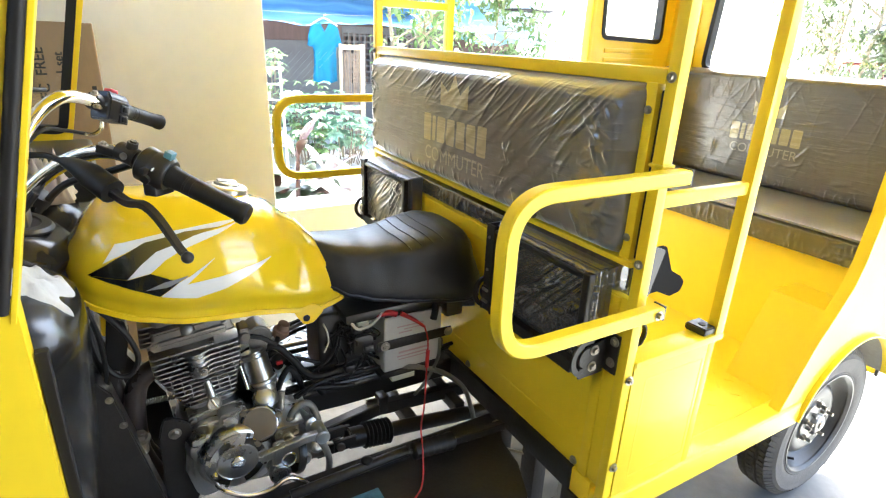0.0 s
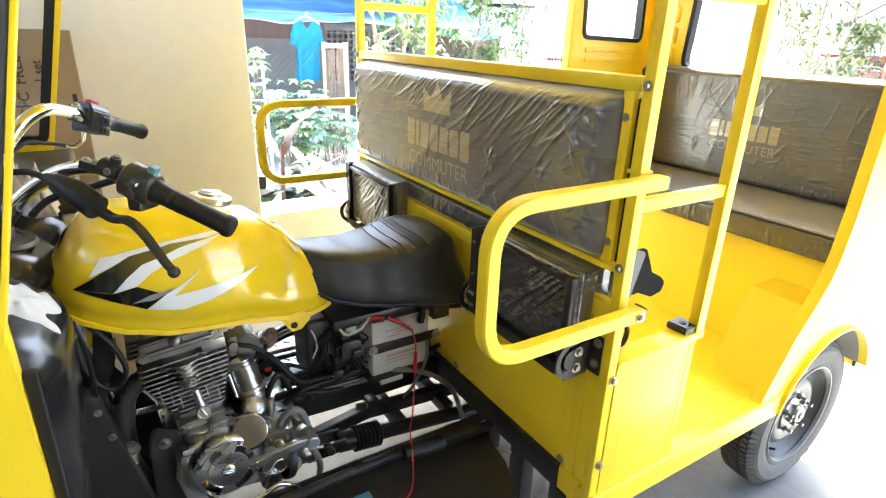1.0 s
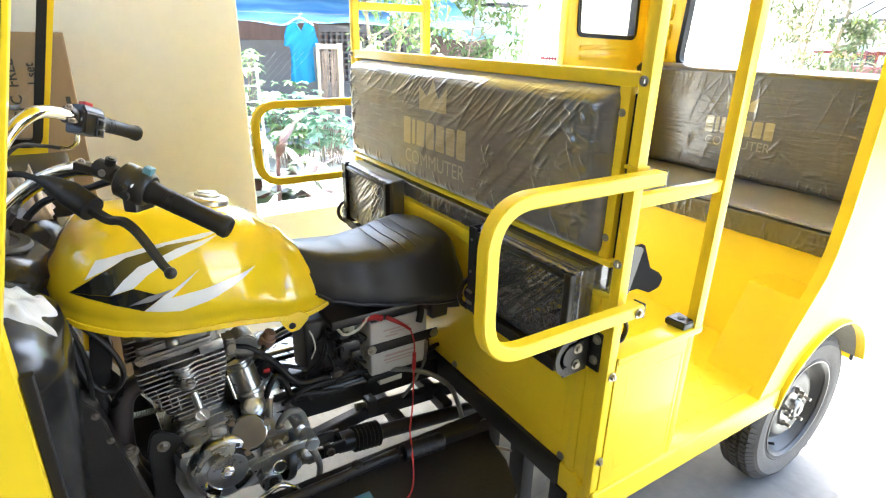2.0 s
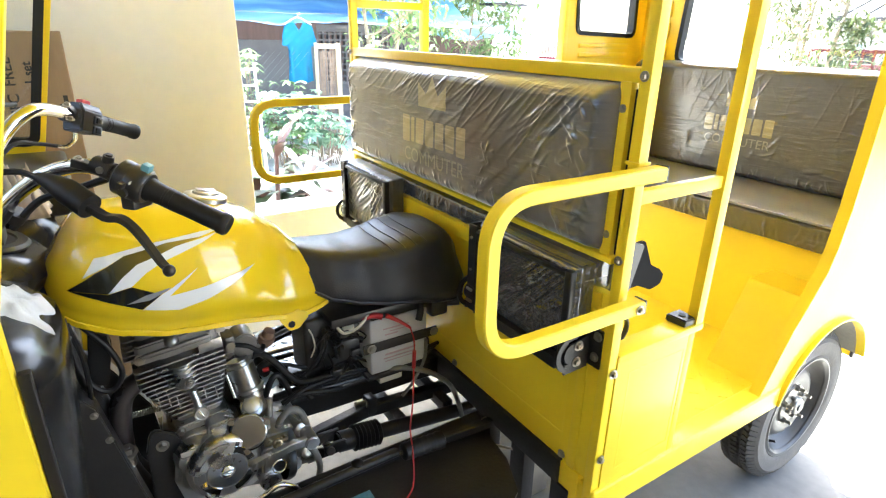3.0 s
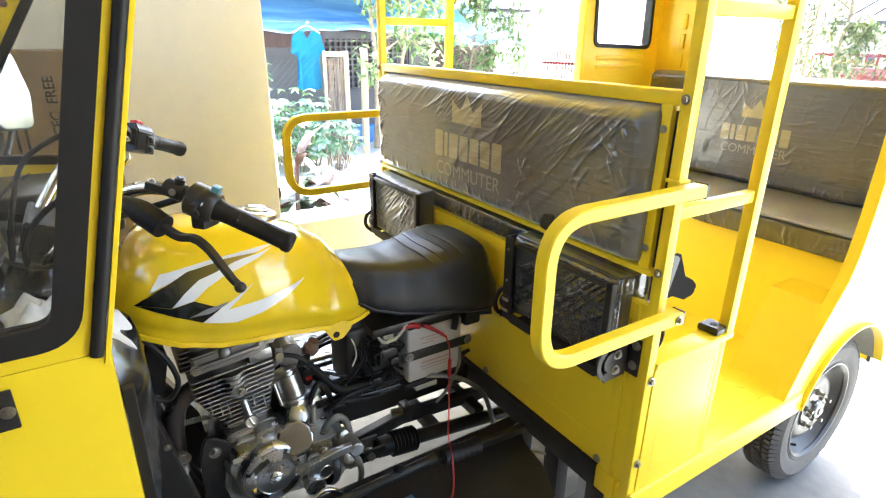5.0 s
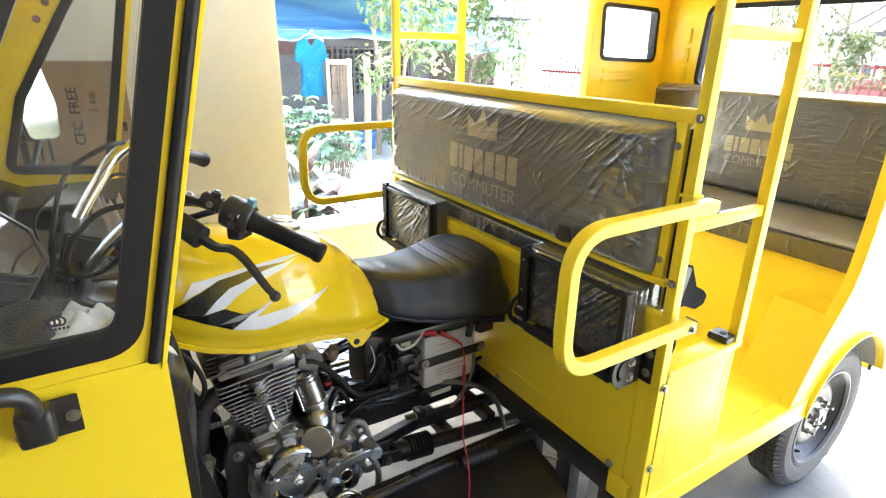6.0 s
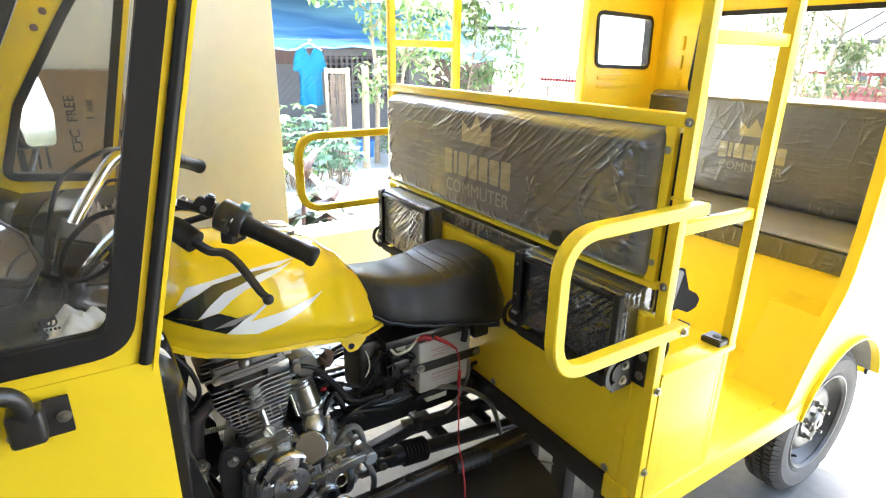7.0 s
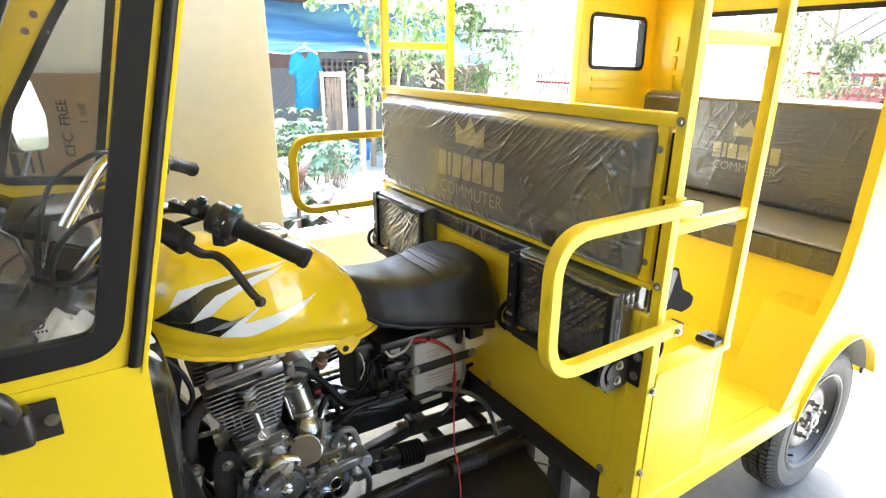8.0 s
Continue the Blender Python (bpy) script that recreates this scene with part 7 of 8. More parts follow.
def dashboard():
    # top shell: rows from the rider's edge forward
    rows = []
    ny, nx = 16, 40
    for i in range(ny + 1):
        t = i / ny
        row = []
        for k in range(nx + 1):
            u = k / nx
            x = XF + 0.03 + (XN - 0.045 - XF - 0.03) * u
            a = abs(x - C)
            notch = 0.13 * math.exp(-(a / 0.17) ** 4) - 0.115 * math.exp(-(a / 0.115) ** 6)
            y0 = -0.925 - notch - 0.05 * max(0, (a - 0.42) / 0.12)
            y = y0 + (-1.40 + 0.20 * (1 - u) - y0) * t
            z = 1.045 + 0.03 * math.sin(min(1, t * 6) * math.pi / 2) + 0.10 * t + 0.012 * math.exp(-((a - 0.2) / 0.05) ** 2) * (1 - t) + 0.006 * math.exp(-(a / 0.125) ** 6) * (1 - t) * min(1, t * 8 + 0.6)
            if a > 0.30:
                z += 0.02 * min(1, (a - 0.30) / 0.08) * t
            row.append((x, y, z))
        rows.append(row)
    bm = bmesh.new()
    vs = [[bm.verts.new(p) for p in r] for r in rows]
    for a, b in zip(vs, vs[1:]):
        for i in range(nx):
            bm.faces.new((a[i], a[i + 1], b[i + 1], b[i]))
    # leg-shield wall folded down from the rider's edge
    prev = vs[0]
    for dz, dy in ((0.015, 0.004), (0.06, 0.004), (0.16, -0.004), (0.32, -0.02), (0.55, -0.045)):
        cur = [bm.verts.new((p[0], p[1] + dy - (0.07 if abs(p[0] - C) < 0.115 else 0) * min(1, dz * 16), 1.045 - dz)) for p in rows[0]]
        for i in range(nx):
            bm.faces.new((prev[i], cur[i], cur[i + 1], prev[i + 1]))
        prev = cur
    d = part("dashboard", bm, DASH_PLASTIC, trike, "glossy black plastic dashboard and leg shield", smooth=50)
    md = d.modifiers.new("thickness", "SOLIDIFY")
    md.thickness, md.offset = 0.006, 1
    # column hole, cluster, screws, louvres
    part("column_ring", lathe([(0.055, 0.0), (0.075, 0.0), (0.078, 0.006), (0.072, 0.012), (0.056, 0.012), (0.05, 0.004)], (C, -1.035, 1.106), (0, 0.25, 1), 32), BLACK_PLASTIC, d)
    part("column_opening", lathe([(0.0, 0.0), (0.056, 0.0)], (C, -1.035, 1.115), (0, 0.25, 1), 28), INK, d)
    gm = Matrix.Translation((C + 0.02, -1.185, 1.158)) @ Matrix.Rotation(radians(-30), 4, "X")
    outline = rounded([(-0.20, -0.03), (-0.11, 0.055), (0.04, 0.085), (0.16, 0.072), (0.19, 0.01), (0.13, -0.08), (-0.16, -0.08)], 0.035, 5)
    cl = part("gauge_cluster", prism(outline, "z", 0.0, 0.042, 0.006), BLACK_PLASTIC, d, "black gauge cluster with a clear face")
    rim = part("gauge_rim", prism(outline, "z", 0.042, 0.050, holes=[inset_poly(outline, 0.009)]), BLACK_PLASTIC, cl)
    lens = part("gauge_lens", prism(inset_poly(outline, 0.009), "z", 0.042, 0.047), GAUGE_LENS, cl, "smoky clear gauge lens")
    for ob in (cl, rim, lens):
        ob.data.transform(gm)
    part("dash_badge", lathe([(0.0, 0.004), (0.012, 0.003), (0.016, 0.0)], (-0.282, -1.150, 1.147), (0, 0.3, 1), 18), STEEL, d)
    for k in range(6):
        part("louvre", box(0.205, 0.2075, -0.9205, -0.9165, 0.985 - 0.001 * k, 1.02, m=Matrix.Translation((0.006 * k, 0, 0))), INK, d)
    part("shield_screw", bolt((0.20, -0.922, 0.98), (0, 1, 0), 0.005, 0.003), STEEL, d)
    # far glove shelf, seen dark below the far window
    part("glove_shelf", box(XF + 0.015, -0.30, -1.16, -0.888, 1.06, 1.174, 0.014, 3), BLACK_PLASTIC, d)
    # guard, bracket and cables beside the head tube
    part("boot_panel", prism(rounded([(-0.925, 0.760), (-0.889, 0.748), (-0.868, 0.835), (-0.873, 0.868), (-0.885, 0.876), (-0.905, 0.878)], 0.010, 4), "x", -0.05, 0.0, 0.004), DASH_PLASTIC, trike, "black plastic guard beside the head tube")
    part("guard_bracket", prism(rounded([(-0.932, 0.765), (-0.902, 0.755), (-0.905, 0.717), (-0.934, 0.727)], 0.004, 2), "x", -0.03, 0.006, 0.002), BLACK_PAINT, trike)
    part("loose_cable", sweep(smooth_path([(0.03, -0.935, 0.90), (0.03, -0.931, 0.823), (0.03, -0.908, 0.767), (0.03, -0.879, 0.755), (0.03, -0.858, 0.791), (0.03, -0.869, 0.847), (0.03, -0.895, 0.895), (0.02, -0.93, 0.94)], 8), 0.006, 8), RUBBER, trike)
    part("loose_cable", sweep(smooth_path([(0.12, -0.925, 0.97), (0.10, -0.915, 0.88), (0.06, -0.92, 0.78), (0.05, -0.93, 0.70)], 8), 0.005, 8), RUBBER, trike)
    part("front_fork", cyl((C - 0.08, -1.02, 0.85), (C - 0.08, -1.30, 0.30), 0.022, seg=16), BLACK_PAINT, trike)
    part("front_fork", cyl((C + 0.08, -1.02, 0.85), (C + 0.08, -1.30, 0.30), 0.022, seg=16), BLACK_PAINT, trike)
    wh = part("front_wheel", lathe([(0.20, 0.01), (0.25, 0.0), (0.28, 0.02), (0.285, 0.05), (0.28, 0.08), (0.25, 0.10), (0.20, 0.09)], (C - 0.05, -1.34, 0.285), (1, 0, 0), 40), TYRE_RUBBER, trike)
    part("front_rim", lathe([(0.21, 0.02), (0.19, 0.05), (0.05, 0.05), (0.04, 0.02), (0, 0.02)], (C - 0.05, -1.34, 0.285), (1, 0, 0), 32), STEEL, wh)
    part("floor_sheet", box(-0.55, -0.16, -0.98, -0.905, 0.44, 0.452), BLACK_PAINT, trike)


dashboard()


# ---- loose things on the dashboard ----
def crumpled(name, cx, cy, cz, sx, sy, h, mat, label, category, seed, drape=None, soft=0.0):
    bm = bmesh.new()
    n = 34
    noise.seed_set(seed)
    vs = []
    for i in range(n + 1):
        row = []
        for k in range(n + 1):
            u, v = i / n * 2 - 1, k / n * 2 - 1
            r = max(abs(u), abs(v))
            wob = 1 + 0.25 * noise.noise(Vector((u * 1.3, v * 1.3, seed)))
            f = soft * (0.5 + 0.5 * math.sin(v * 11 + u * 5 + 4.5 * noise.noise(Vector((u * 1.6, v * 1.6, seed + 3))))) + (1 - soft) * (abs(noise.noise(Vector((u * 2.2, v * 2.6, seed + 3)))) * 1.5 + 0.5 * abs(noise.noise(Vector((u * 5, v * 6, seed + 7)))))
            z = cz + h * (1 - r ** 3) * (0.35 + f)
            x, y = cx + sx * u * wob, cy + sy * v * wob
            if drape is not None:
                z += drape(x, y)
            row.append(bm.verts.new((x, y, z)))
        vs.append(row)
    for a, b in zip(vs, vs[1:]):
        for i in range(n):
            bm.faces.new((a[i], a[i + 1], b[i + 1], b[i]))
    ob = part(name, bm, mat, None, label, smooth=80)
    md = ob.modifiers.new("thickness", "SOLIDIFY")
    md.thickness = 0.0015
    return tagged(ob, category=category)


crumpled("cleaning_cloth", 0.272, -1.004, 1.090, 0.054, 0.074, 0.036, CLOTH, "crumpled white cloth lying on the dashboard", "cloth", 21, lambda x, y: -0.45 * (y + 1.0) - 0.8 * max(0.0, y + 0.93), 0.55)
crumpled("crumpled_paper", -0.20, -0.978, 1.105, 0.055, 0.05, 0.085, PAPER, "crumpled brown paper lying on the dashboard", "paper", 33)

# ---- carton by the wall ----
carton = part("carton", box(-1.185, -1.0, -1.62, -0.845, 0.002, 1.472, 0.004), CARDBOARD, None, "tall brown cardboard carton leaning by the wall", smooth=0)
tagged(carton, category="box")
m = Matrix.Translation((-0.9992, -1.005, 1.30)) @ Matrix.Rotation(radians(90), 4, "Z") @ Matrix.Rotation(radians(90), 4, "X") @ Matrix.Rotation(radians(90), 4, "Z")
text_mesh("CFC  FREE", 0.042, m, "lettering", INK, carton, 0.0003, "black printed lettering", 0.0007)
text_mesh("1 set", 0.036, Matrix.Translation((0, 0.052, 0.046)) @ m, "lettering", INK, carton, 0.0003, "black printed lettering", 0.0008)
for k in range(2):
    part("print_bar", box(-0.9998, -0.9992, -1.125 + 0.026 * k, -1.117 + 0.026 * k, 1.16, 1.28 - 0.02 * k), INK, carton)
part("print_bar", box(-0.9998, -0.9992, -1.175, -1.155, 1.15, 1.27), INK, carton)
part("print_mark", box(-0.9998, -0.9992, -0.875, -0.862, 1.245, 1.275), INK, carton)
part("carton_label", box(0.30, 0.40, -0.49, -0.41, 0.4525, 0.462, 0.002), PACKET_BLUE, None, "small blue printed packet on the footboard")
tagged(bpy.data.objects["carton_label"], category="packet")
bpy.data.objects["carton_label"].name = "paper_packet"


# ---- yard beyond the parapet ----
# Pale streaks in the blue paint in sun glinting on and through the sheet.
TARP = material("blue_tarpaulin", (0.002, 0.12, 0.62), rough=0.3, vary=0.1, scale=1.5, bump=0.3, bump_scale=5, color2=(0.42, 0.80, 0.98), stretch=(1.5, 0.13, 0.8), fine=0.03)
# Near-white tone in this sheet stands in for blown-out sunlight.
TARP_PALE = material("pale_blue_tarpaulin", (0.22, 0.60, 0.80), rough=0.4, vary=0.2, scale=1.2, color2=(0.78, 0.84, 0.88), fine=0.1)
SHIRT = material("blue_cotton", (0.004, 0.105, 0.21), rough=0.9, vary=0.12, scale=9, bump=0.15, bump_scale=120)
BRICK = material("grey_block_wall", (0.12, 0.11, 0.11), rough=0.9, vary=0.2, scale=3, bump=0.2, bump_scale=30)
BROWN = material("brown_board", (0.10, 0.06, 0.05), rough=0.8, vary=0.2, scale=4, stretch=(1, 6, 1))
BAMBOO = material("dry_bamboo", (0.42, 0.34, 0.22), rough=0.7, vary=0.25, scale=8, stretch=(1, 1, 0.2))
TWIG = material("grey_twig", (0.16, 0.12, 0.09), rough=0.85, vary=0.3, scale=9)
BARK = material("pale_bark", (0.26, 0.20, 0.14), rough=0.9, vary=0.3, scale=9, bump=0.3, bump_scale=40)
TIN = material("corrugated_tin", (0.055, 0.05, 0.05), rough=0.8, vary=0.3, scale=3)
RED_IRON = material("red_painted_iron", (0.14, 0.016, 0.018), rough=0.5, vary=0.2, scale=5)
PINK_WALL = material("faded_red_wall", (0.20, 0.075, 0.075), rough=0.8, vary=0.2, scale=2)
HOUSE_PALE = material("pale_house_paint", (0.36, 0.36, 0.35), rough=0.8, vary=0.15, scale=1.2, bump=0.1, bump_scale=12)
WIRE = material("galvanised_wire", (0.25, 0.25, 0.25), rough=0.5, metal=0.8, vary=0.1)
LEAF_A = leaf_material("green_leaf", (0.085, 0.16, 0.045), (0.25, 0.35, 0.13), 0.45)
LEAF_B = leaf_material("pale_green_leaf", (0.10, 0.18, 0.05), (0.27, 0.35, 0.15), 0.45)
LEAF_E = leaf_material("blue_green_leaf", (0.13, 0.25, 0.16), (0.34, 0.46, 0.33), 0.35)
LEAF_C = leaf_material("broad_dark_leaf", (0.020, 0.034, 0.017), (0.060, 0.080, 0.048), 0.12)
LEAF_D = leaf_material("small_green_leaf", (0.045, 0.065, 0.018), (0.12, 0.15, 0.05), 0.3)
LEAF_RED = leaf_material("reddish_leaf", (0.026, 0.011, 0.009), (0.055, 0.026, 0.018), 0.15)
STEM_RED = material("reddish_stem", (0.05, 0.018, 0.016), rough=0.6, vary=0.2)


def leaf(bm, at, d, up, length, width, droop=0.25):
    """A pointed leaf, folded along its rib and bent down."""
    d = d.normalized()
    side = d.cross(up)
    side = side.normalized() if side.length > 1e-4 else Vector((1, 0, 0))
    n = side.cross(d)
    prev = None
    pts = []
    for t, w in ((0.0, 0.06), (0.35, 0.9), (0.7, 0.7), (1.0, 0.0)):
        c = at + d * length * t - n * droop * length * t * t
        if w == 0.0:
            pts.append((bm.verts.new(c),))
        else:
            pts.append((bm.verts.new(c - side * width * w / 2 + n * width * 0.12 * w), bm.verts.new(c), bm.verts.new(c + side * width * w / 2 + n * width * 0.12 * w)))
    for a, b in zip(pts, pts[1:]):
        if len(b) == 1:
            bm.faces.new((a[0], a[1], b[0])), bm.faces.new((a[1], a[2], b[0]))
        else:
            bm.faces.new((a[0], a[1], b[1], b[0])), bm.faces.new((a[1], a[2], b[2], b[1]))


def lobed_leaf(bm, at, d, size, rnd):
    """A hand-shaped leaf: pointed lobes spread from one stalk, each folded along its rib."""
    d = d.normalized()
    side = d.cross(Vector((0, 0, 1)))
    side = side.normalized() if side.length > 1e-4 else Vector((1, 0, 0))
    n = side.cross(d).normalized()
    for k in range(7):
        a = (k - 3) * 0.62 + rnd.uniform(-0.08, 0.08)
        e = d * math.cos(a) + side * math.sin(a)
        leaf(bm, at, e, n, size * (1.0 - 0.10 * abs(k - 3)), size * 0.40, rnd.uniform(0.15, 0.4))


def tree(name, at, height, spread, leaves, size, leaf_mat, seed, label, lean=(0, 0), clear=0.45, limbs=7):
    """A tapered trunk with limbs and leafy twigs in loose clumps."""
    rnd = random.Random(seed)
    base = Vector(at)
    th = thing(name, at, label, "tree")
    top = base + Vector((lean[0], lean[1], height))
    trunk = [base + (top - base) * t + Vector((rnd.uniform(-1, 1), rnd.uniform(-1, 1), 0)) * 0.05 * height * t * (1 - t) for t in (0, 0.2, 0.4, 0.6, 0.8, 1.0)]
    tp = smooth_path(trunk, 4)
    r0 = 0.011 * height + 0.008
    part("trunk", sweep(tp, r0, 9, taper=lambda t: 1 - 0.8 * t), BARK, th)
    lb = bmesh.new()
    tips = []
    for i in range(limbs):
        t = clear + (1 - clear) * (i + rnd.random() * 0.6) / limbs
        o = tp[min(len(tp) - 1, int(t * (len(tp) - 1)))]
        a = rnd.random() * 6.283
        ln = spread * (0.6 + 0.5 * rnd.random()) * (1.15 - 0.5 * t)
        mid = o + Vector((math.cos(a) * ln * 0.5, math.sin(a) * ln * 0.5, ln * rnd.uniform(0.1, 0.4)))
        end = o + Vector((math.cos(a) * ln, math.sin(a) * ln, ln * rnd.uniform(0.0, 0.6)))
        path = smooth_path([o, mid, end], 5)
        part("limb", sweep(path, r0 * 0.4, 6, taper=lambda s: 1 - 0.75 * s), BARK, th)
        for k in range(5):
            p = path[rnd.randrange(len(path) // 3, len(path))]
            e = p + Vector((rnd.uniform(-1, 1), rnd.uniform(-1, 1), rnd.uniform(-0.5, 0.9))) * spread * 0.28
            sweep([p, (p + e) / 2 + Vector((0, 0, 0.02)), e], r0 * 0.12, 4, bm=lb)
            tips += [p.lerp(e, q) for q in (0.4, 0.7, 1.0)]
        tips.append(end)
    tips.append(top)
    part("twigs", lb, BARK, th)["kind"] = "stuff"
    cr = bmesh.new()
    for i in range(leaves):
        c = rnd.choice(tips)
        d = Vector((rnd.uniform(-1, 1), rnd.uniform(-1, 1), rnd.uniform(-0.8, 0.5)))
        s = size * rnd.uniform(0.6, 1.3)
        leaf(cr, c + Vector((rnd.gauss(0, 1), rnd.gauss(0, 1), rnd.gauss(0, 1))) * size * 0.7, d, Vector((rnd.uniform(-0.4, 0.4), rnd.uniform(-0.4, 0.4), 1)), s, s * rnd.uniform(0.35, 0.5), rnd.uniform(0.1, 0.5))
    part("crown", cr, leaf_mat, th, smooth=0)
    return th


def bush(name, at, r, h, n, size, mat, seed, label, category="plant", lobes=5, hand=False):
    """A low plant: stems that carry spread, many-fingered leaves."""
    rnd = random.Random(seed)
    th = thing(name, at, label, category)
    base = Vector(at)
    st = bmesh.new()
    cr = bmesh.new()
    for i in range(n):
        a, q = rnd.random() * 6.283, math.sqrt(rnd.random())
        end = base + Vector((math.cos(a) * r * q, math.sin(a) * r * q, h * rnd.uniform(0.35, 1.0) * (1 - 0.35 * q * q)))
        foot = base + Vector((math.cos(a) * r * q * 0.5, math.sin(a) * r * q * 0.5, 0))
        if i % 3 == 0:
            sweep([foot, foot.lerp(end, 0.5) + Vector((0, 0, h * 0.08)), end], 0.006, 4, bm=st)
        if hand:
            b = rnd.random() * 6.283
            lobed_leaf(cr, end, Vector((math.cos(b), math.sin(b), rnd.uniform(-0.5, 0.3))), size * rnd.uniform(0.7, 1.2), rnd)
            continue
        for k in range(lobes):
            b = 6.283 * (k + rnd.random() * 0.3) / lobes
            d = Vector((math.cos(b), math.sin(b), rnd.uniform(-0.35, 0.35)))
            s = size * rnd.uniform(0.7, 1.2)
            leaf(cr, end, d, Vector((0, 0, 1)), s, s * 0.36, rnd.uniform(0.2, 0.6))
    part("stem", st, TWIG, th)["kind"] = "stuff"
    part("foliage", cr, mat, th, smooth=0)
    return th


def house():
    hs = thing("neighbour_house", (-9.2, 3.2, -0.12), "low grey block house with an openwork vent wall and tin roof", "house")
    x = -8.9
    part("wall", box(x - 0.2, x, 0.2, 2.95, -0.12, 1.35, 0.0), BRICK, hs, smooth=0)
    part("board_wall", box(x - 0.1, x - 0.02, -1.5, 2.95, 1.352, 2.6), BROWN, hs, smooth=0)
    part("lower_wall", box(x - 0.2, x, 2.953, 5.15, -0.12, 0.60), BRICK, hs, smooth=0)
    part("dark_room", box(x - 2.6, x - 2.4, 0.2, 5.2, -0.12, 2.6), BROWN, hs, smooth=0)
    part("upper_wall", box(x - 0.2, x, 4.72, 5.15, 0.603, 2.3), BRICK, hs, smooth=0)
    # openwork vent blocks
    vent = part("vent_frame", box(x - 0.15, x - 0.02, 2.955, 4.70, 1.50, 1.62), BRICK, hs, smooth=0)
    for i in range(17):
        y = 2.96 + i * 0.1075
        part("vent_upright", box(x - 0.14, x - 0.03, y, y + 0.03, 0.603, 1.499), BRICK, vent, smooth=0)
    for k in range(9):
        z = 0.605 + k * 0.106
        part("vent_bar", box(x - 0.135, x - 0.035, 2.956, 4.70, z, z + 0.03), BRICK, vent, smooth=0)
    rf = bmesh.new()
    vs = []
    for i in range(140):
        y = -2.0 + i * 0.075
        z = 0.02 * math.cos(i * math.pi / 2)
        vs.append((rf.verts.new((x + 1.5, y, 2.46 + z)), rf.verts.new((x - 3.0, y, 3.15 + z))))
    for a, b in zip(vs, vs[1:]):
        rf.faces.new((a[0], b[0], b[1], a[1]))
    part("roof", rf, TIN, hs, "rusty corrugated tin roof")
    # lamp under the eave
    lp = thing("bulb", (-7.7, 2.42, 2.30), "round white bulb under the eave", "lamp")
    part("globe", lathe([(0.055 * math.sin(math.pi * i / 10), -0.055 * math.cos(math.pi * i / 10)) for i in range(11)], (-7.7, 2.42, 2.26), (0, 0, 1), 16), CREAM_WIRE, lp)
    part("holder", cyl((-7.7, 2.42, 2.31), (-7.7, 2.42, 2.47), 0.02), BLACK_PLASTIC, lp)


house()


def tarp(name, corners, sag, mat, seed, label, nu=40, nv=24):
    """A hung sheet between four corners, with sag and folds."""
    noise.seed_set(seed)
    a, b, c, d = [Vector(p) for p in corners]
    bm = bmesh.new()
    vs = []
    for i in range(nu + 1):
        row = []
        for k in range(nv + 1):
            u, v = i / nu, k / nv
            p = (a.lerp(b, u)).lerp(d.lerp(c, u), v)
            w = math.sin(math.pi * u) * math.sin(math.pi * v)
            p.z -= sag * w
            p += Vector((0.06, 0, 0.10)) * noise.noise(Vector((u * 5, v * 2.5, seed))) + Vector((0.02, 0, 0.03)) * noise.noise(Vector((u * 14, v * 6, seed)))
            row.append(bm.verts.new(p))
        vs.append(row)
    for r, s in zip(vs, vs[1:]):
        for k in range(nv):
            bm.faces.new((r[k], s[k], s[k + 1], r[k + 1]))
    vs_end = [r[nv - 1].co.copy() for r in vs]
    ob = part(name, bm, mat, None, label, smooth=80)
    nd, ln = mat.node_tree.nodes, mat.node_tree.links
    if "sheet" not in nd:
        tl = nd.new("ShaderNodeBsdfTranslucent")
        tl.name = "sheet"
        src = nd["Principled BSDF"].inputs["Base Color"].links[0].from_socket
        ln.new(src, tl.inputs[0])
        mx = nd.new("ShaderNodeMixShader")
        mx.inputs[0].default_value = 0.6
        ln.new(nd["Principled BSDF"].outputs[0], mx.inputs[1]), ln.new(tl.outputs[0], mx.inputs[2])
        ln.new(mx.outputs[0], nd["Material Output"].inputs[0])
    for p, q in ((a, Vector((-0.5, -0.2, 0.25))), (b, Vector((-0.5, 0.2, 0.25))), (c, Vector((0.05, 0.3, 0.02))), (d, Vector((0.05, -0.3, 0.02)))):
        part("tie_rope", sweep([p, p + q], 0.006, 6), TWIG, ob)
    for k in range(0, nu, 5):
        e = vs_end[k]
        part("eyelet", lathe([(0.012, -0.002), (0.02, 0.0), (0.012, 0.002)], e, (1, 0, 0.5), 12), WIRE, ob)
    return tagged(ob, category="tarpaulin")


tarp("blue_tarpaulin", [(-8.6, -0.5, 2.42), (-8.6, 5.2, 2.40), (-7.0, 5.0, 1.62), (-7.0, -0.5, 1.58)], 0.12, TARP, 3, "bright blue tarpaulin stretched as an awning")
tarp("blue_tarpaulin", [(-11.0, 5.4, 2.55), (-11.0, 9.6, 2.60), (-9.6, 9.0, 1.35), (-9.6, 5.2, 1.45)], 0.15, TARP_PALE, 9, "pale blue tarpaulin over a shed, whitened for strong sunlight")


def shed():
    sh = thing("shed", (-12.0, 7.5, -0.12), "small dark shed under a rusty roof", "shed")
    part("wall", box(-12.3, -11.3, 5.8, 8.7, -0.12, 2.1), BROWN, sh, smooth=0)
    part("roof", box(-12.4, -10.0, 7.75, 8.75, 2.16, 2.22, 0.01), TIN, sh, smooth=0)


shed()


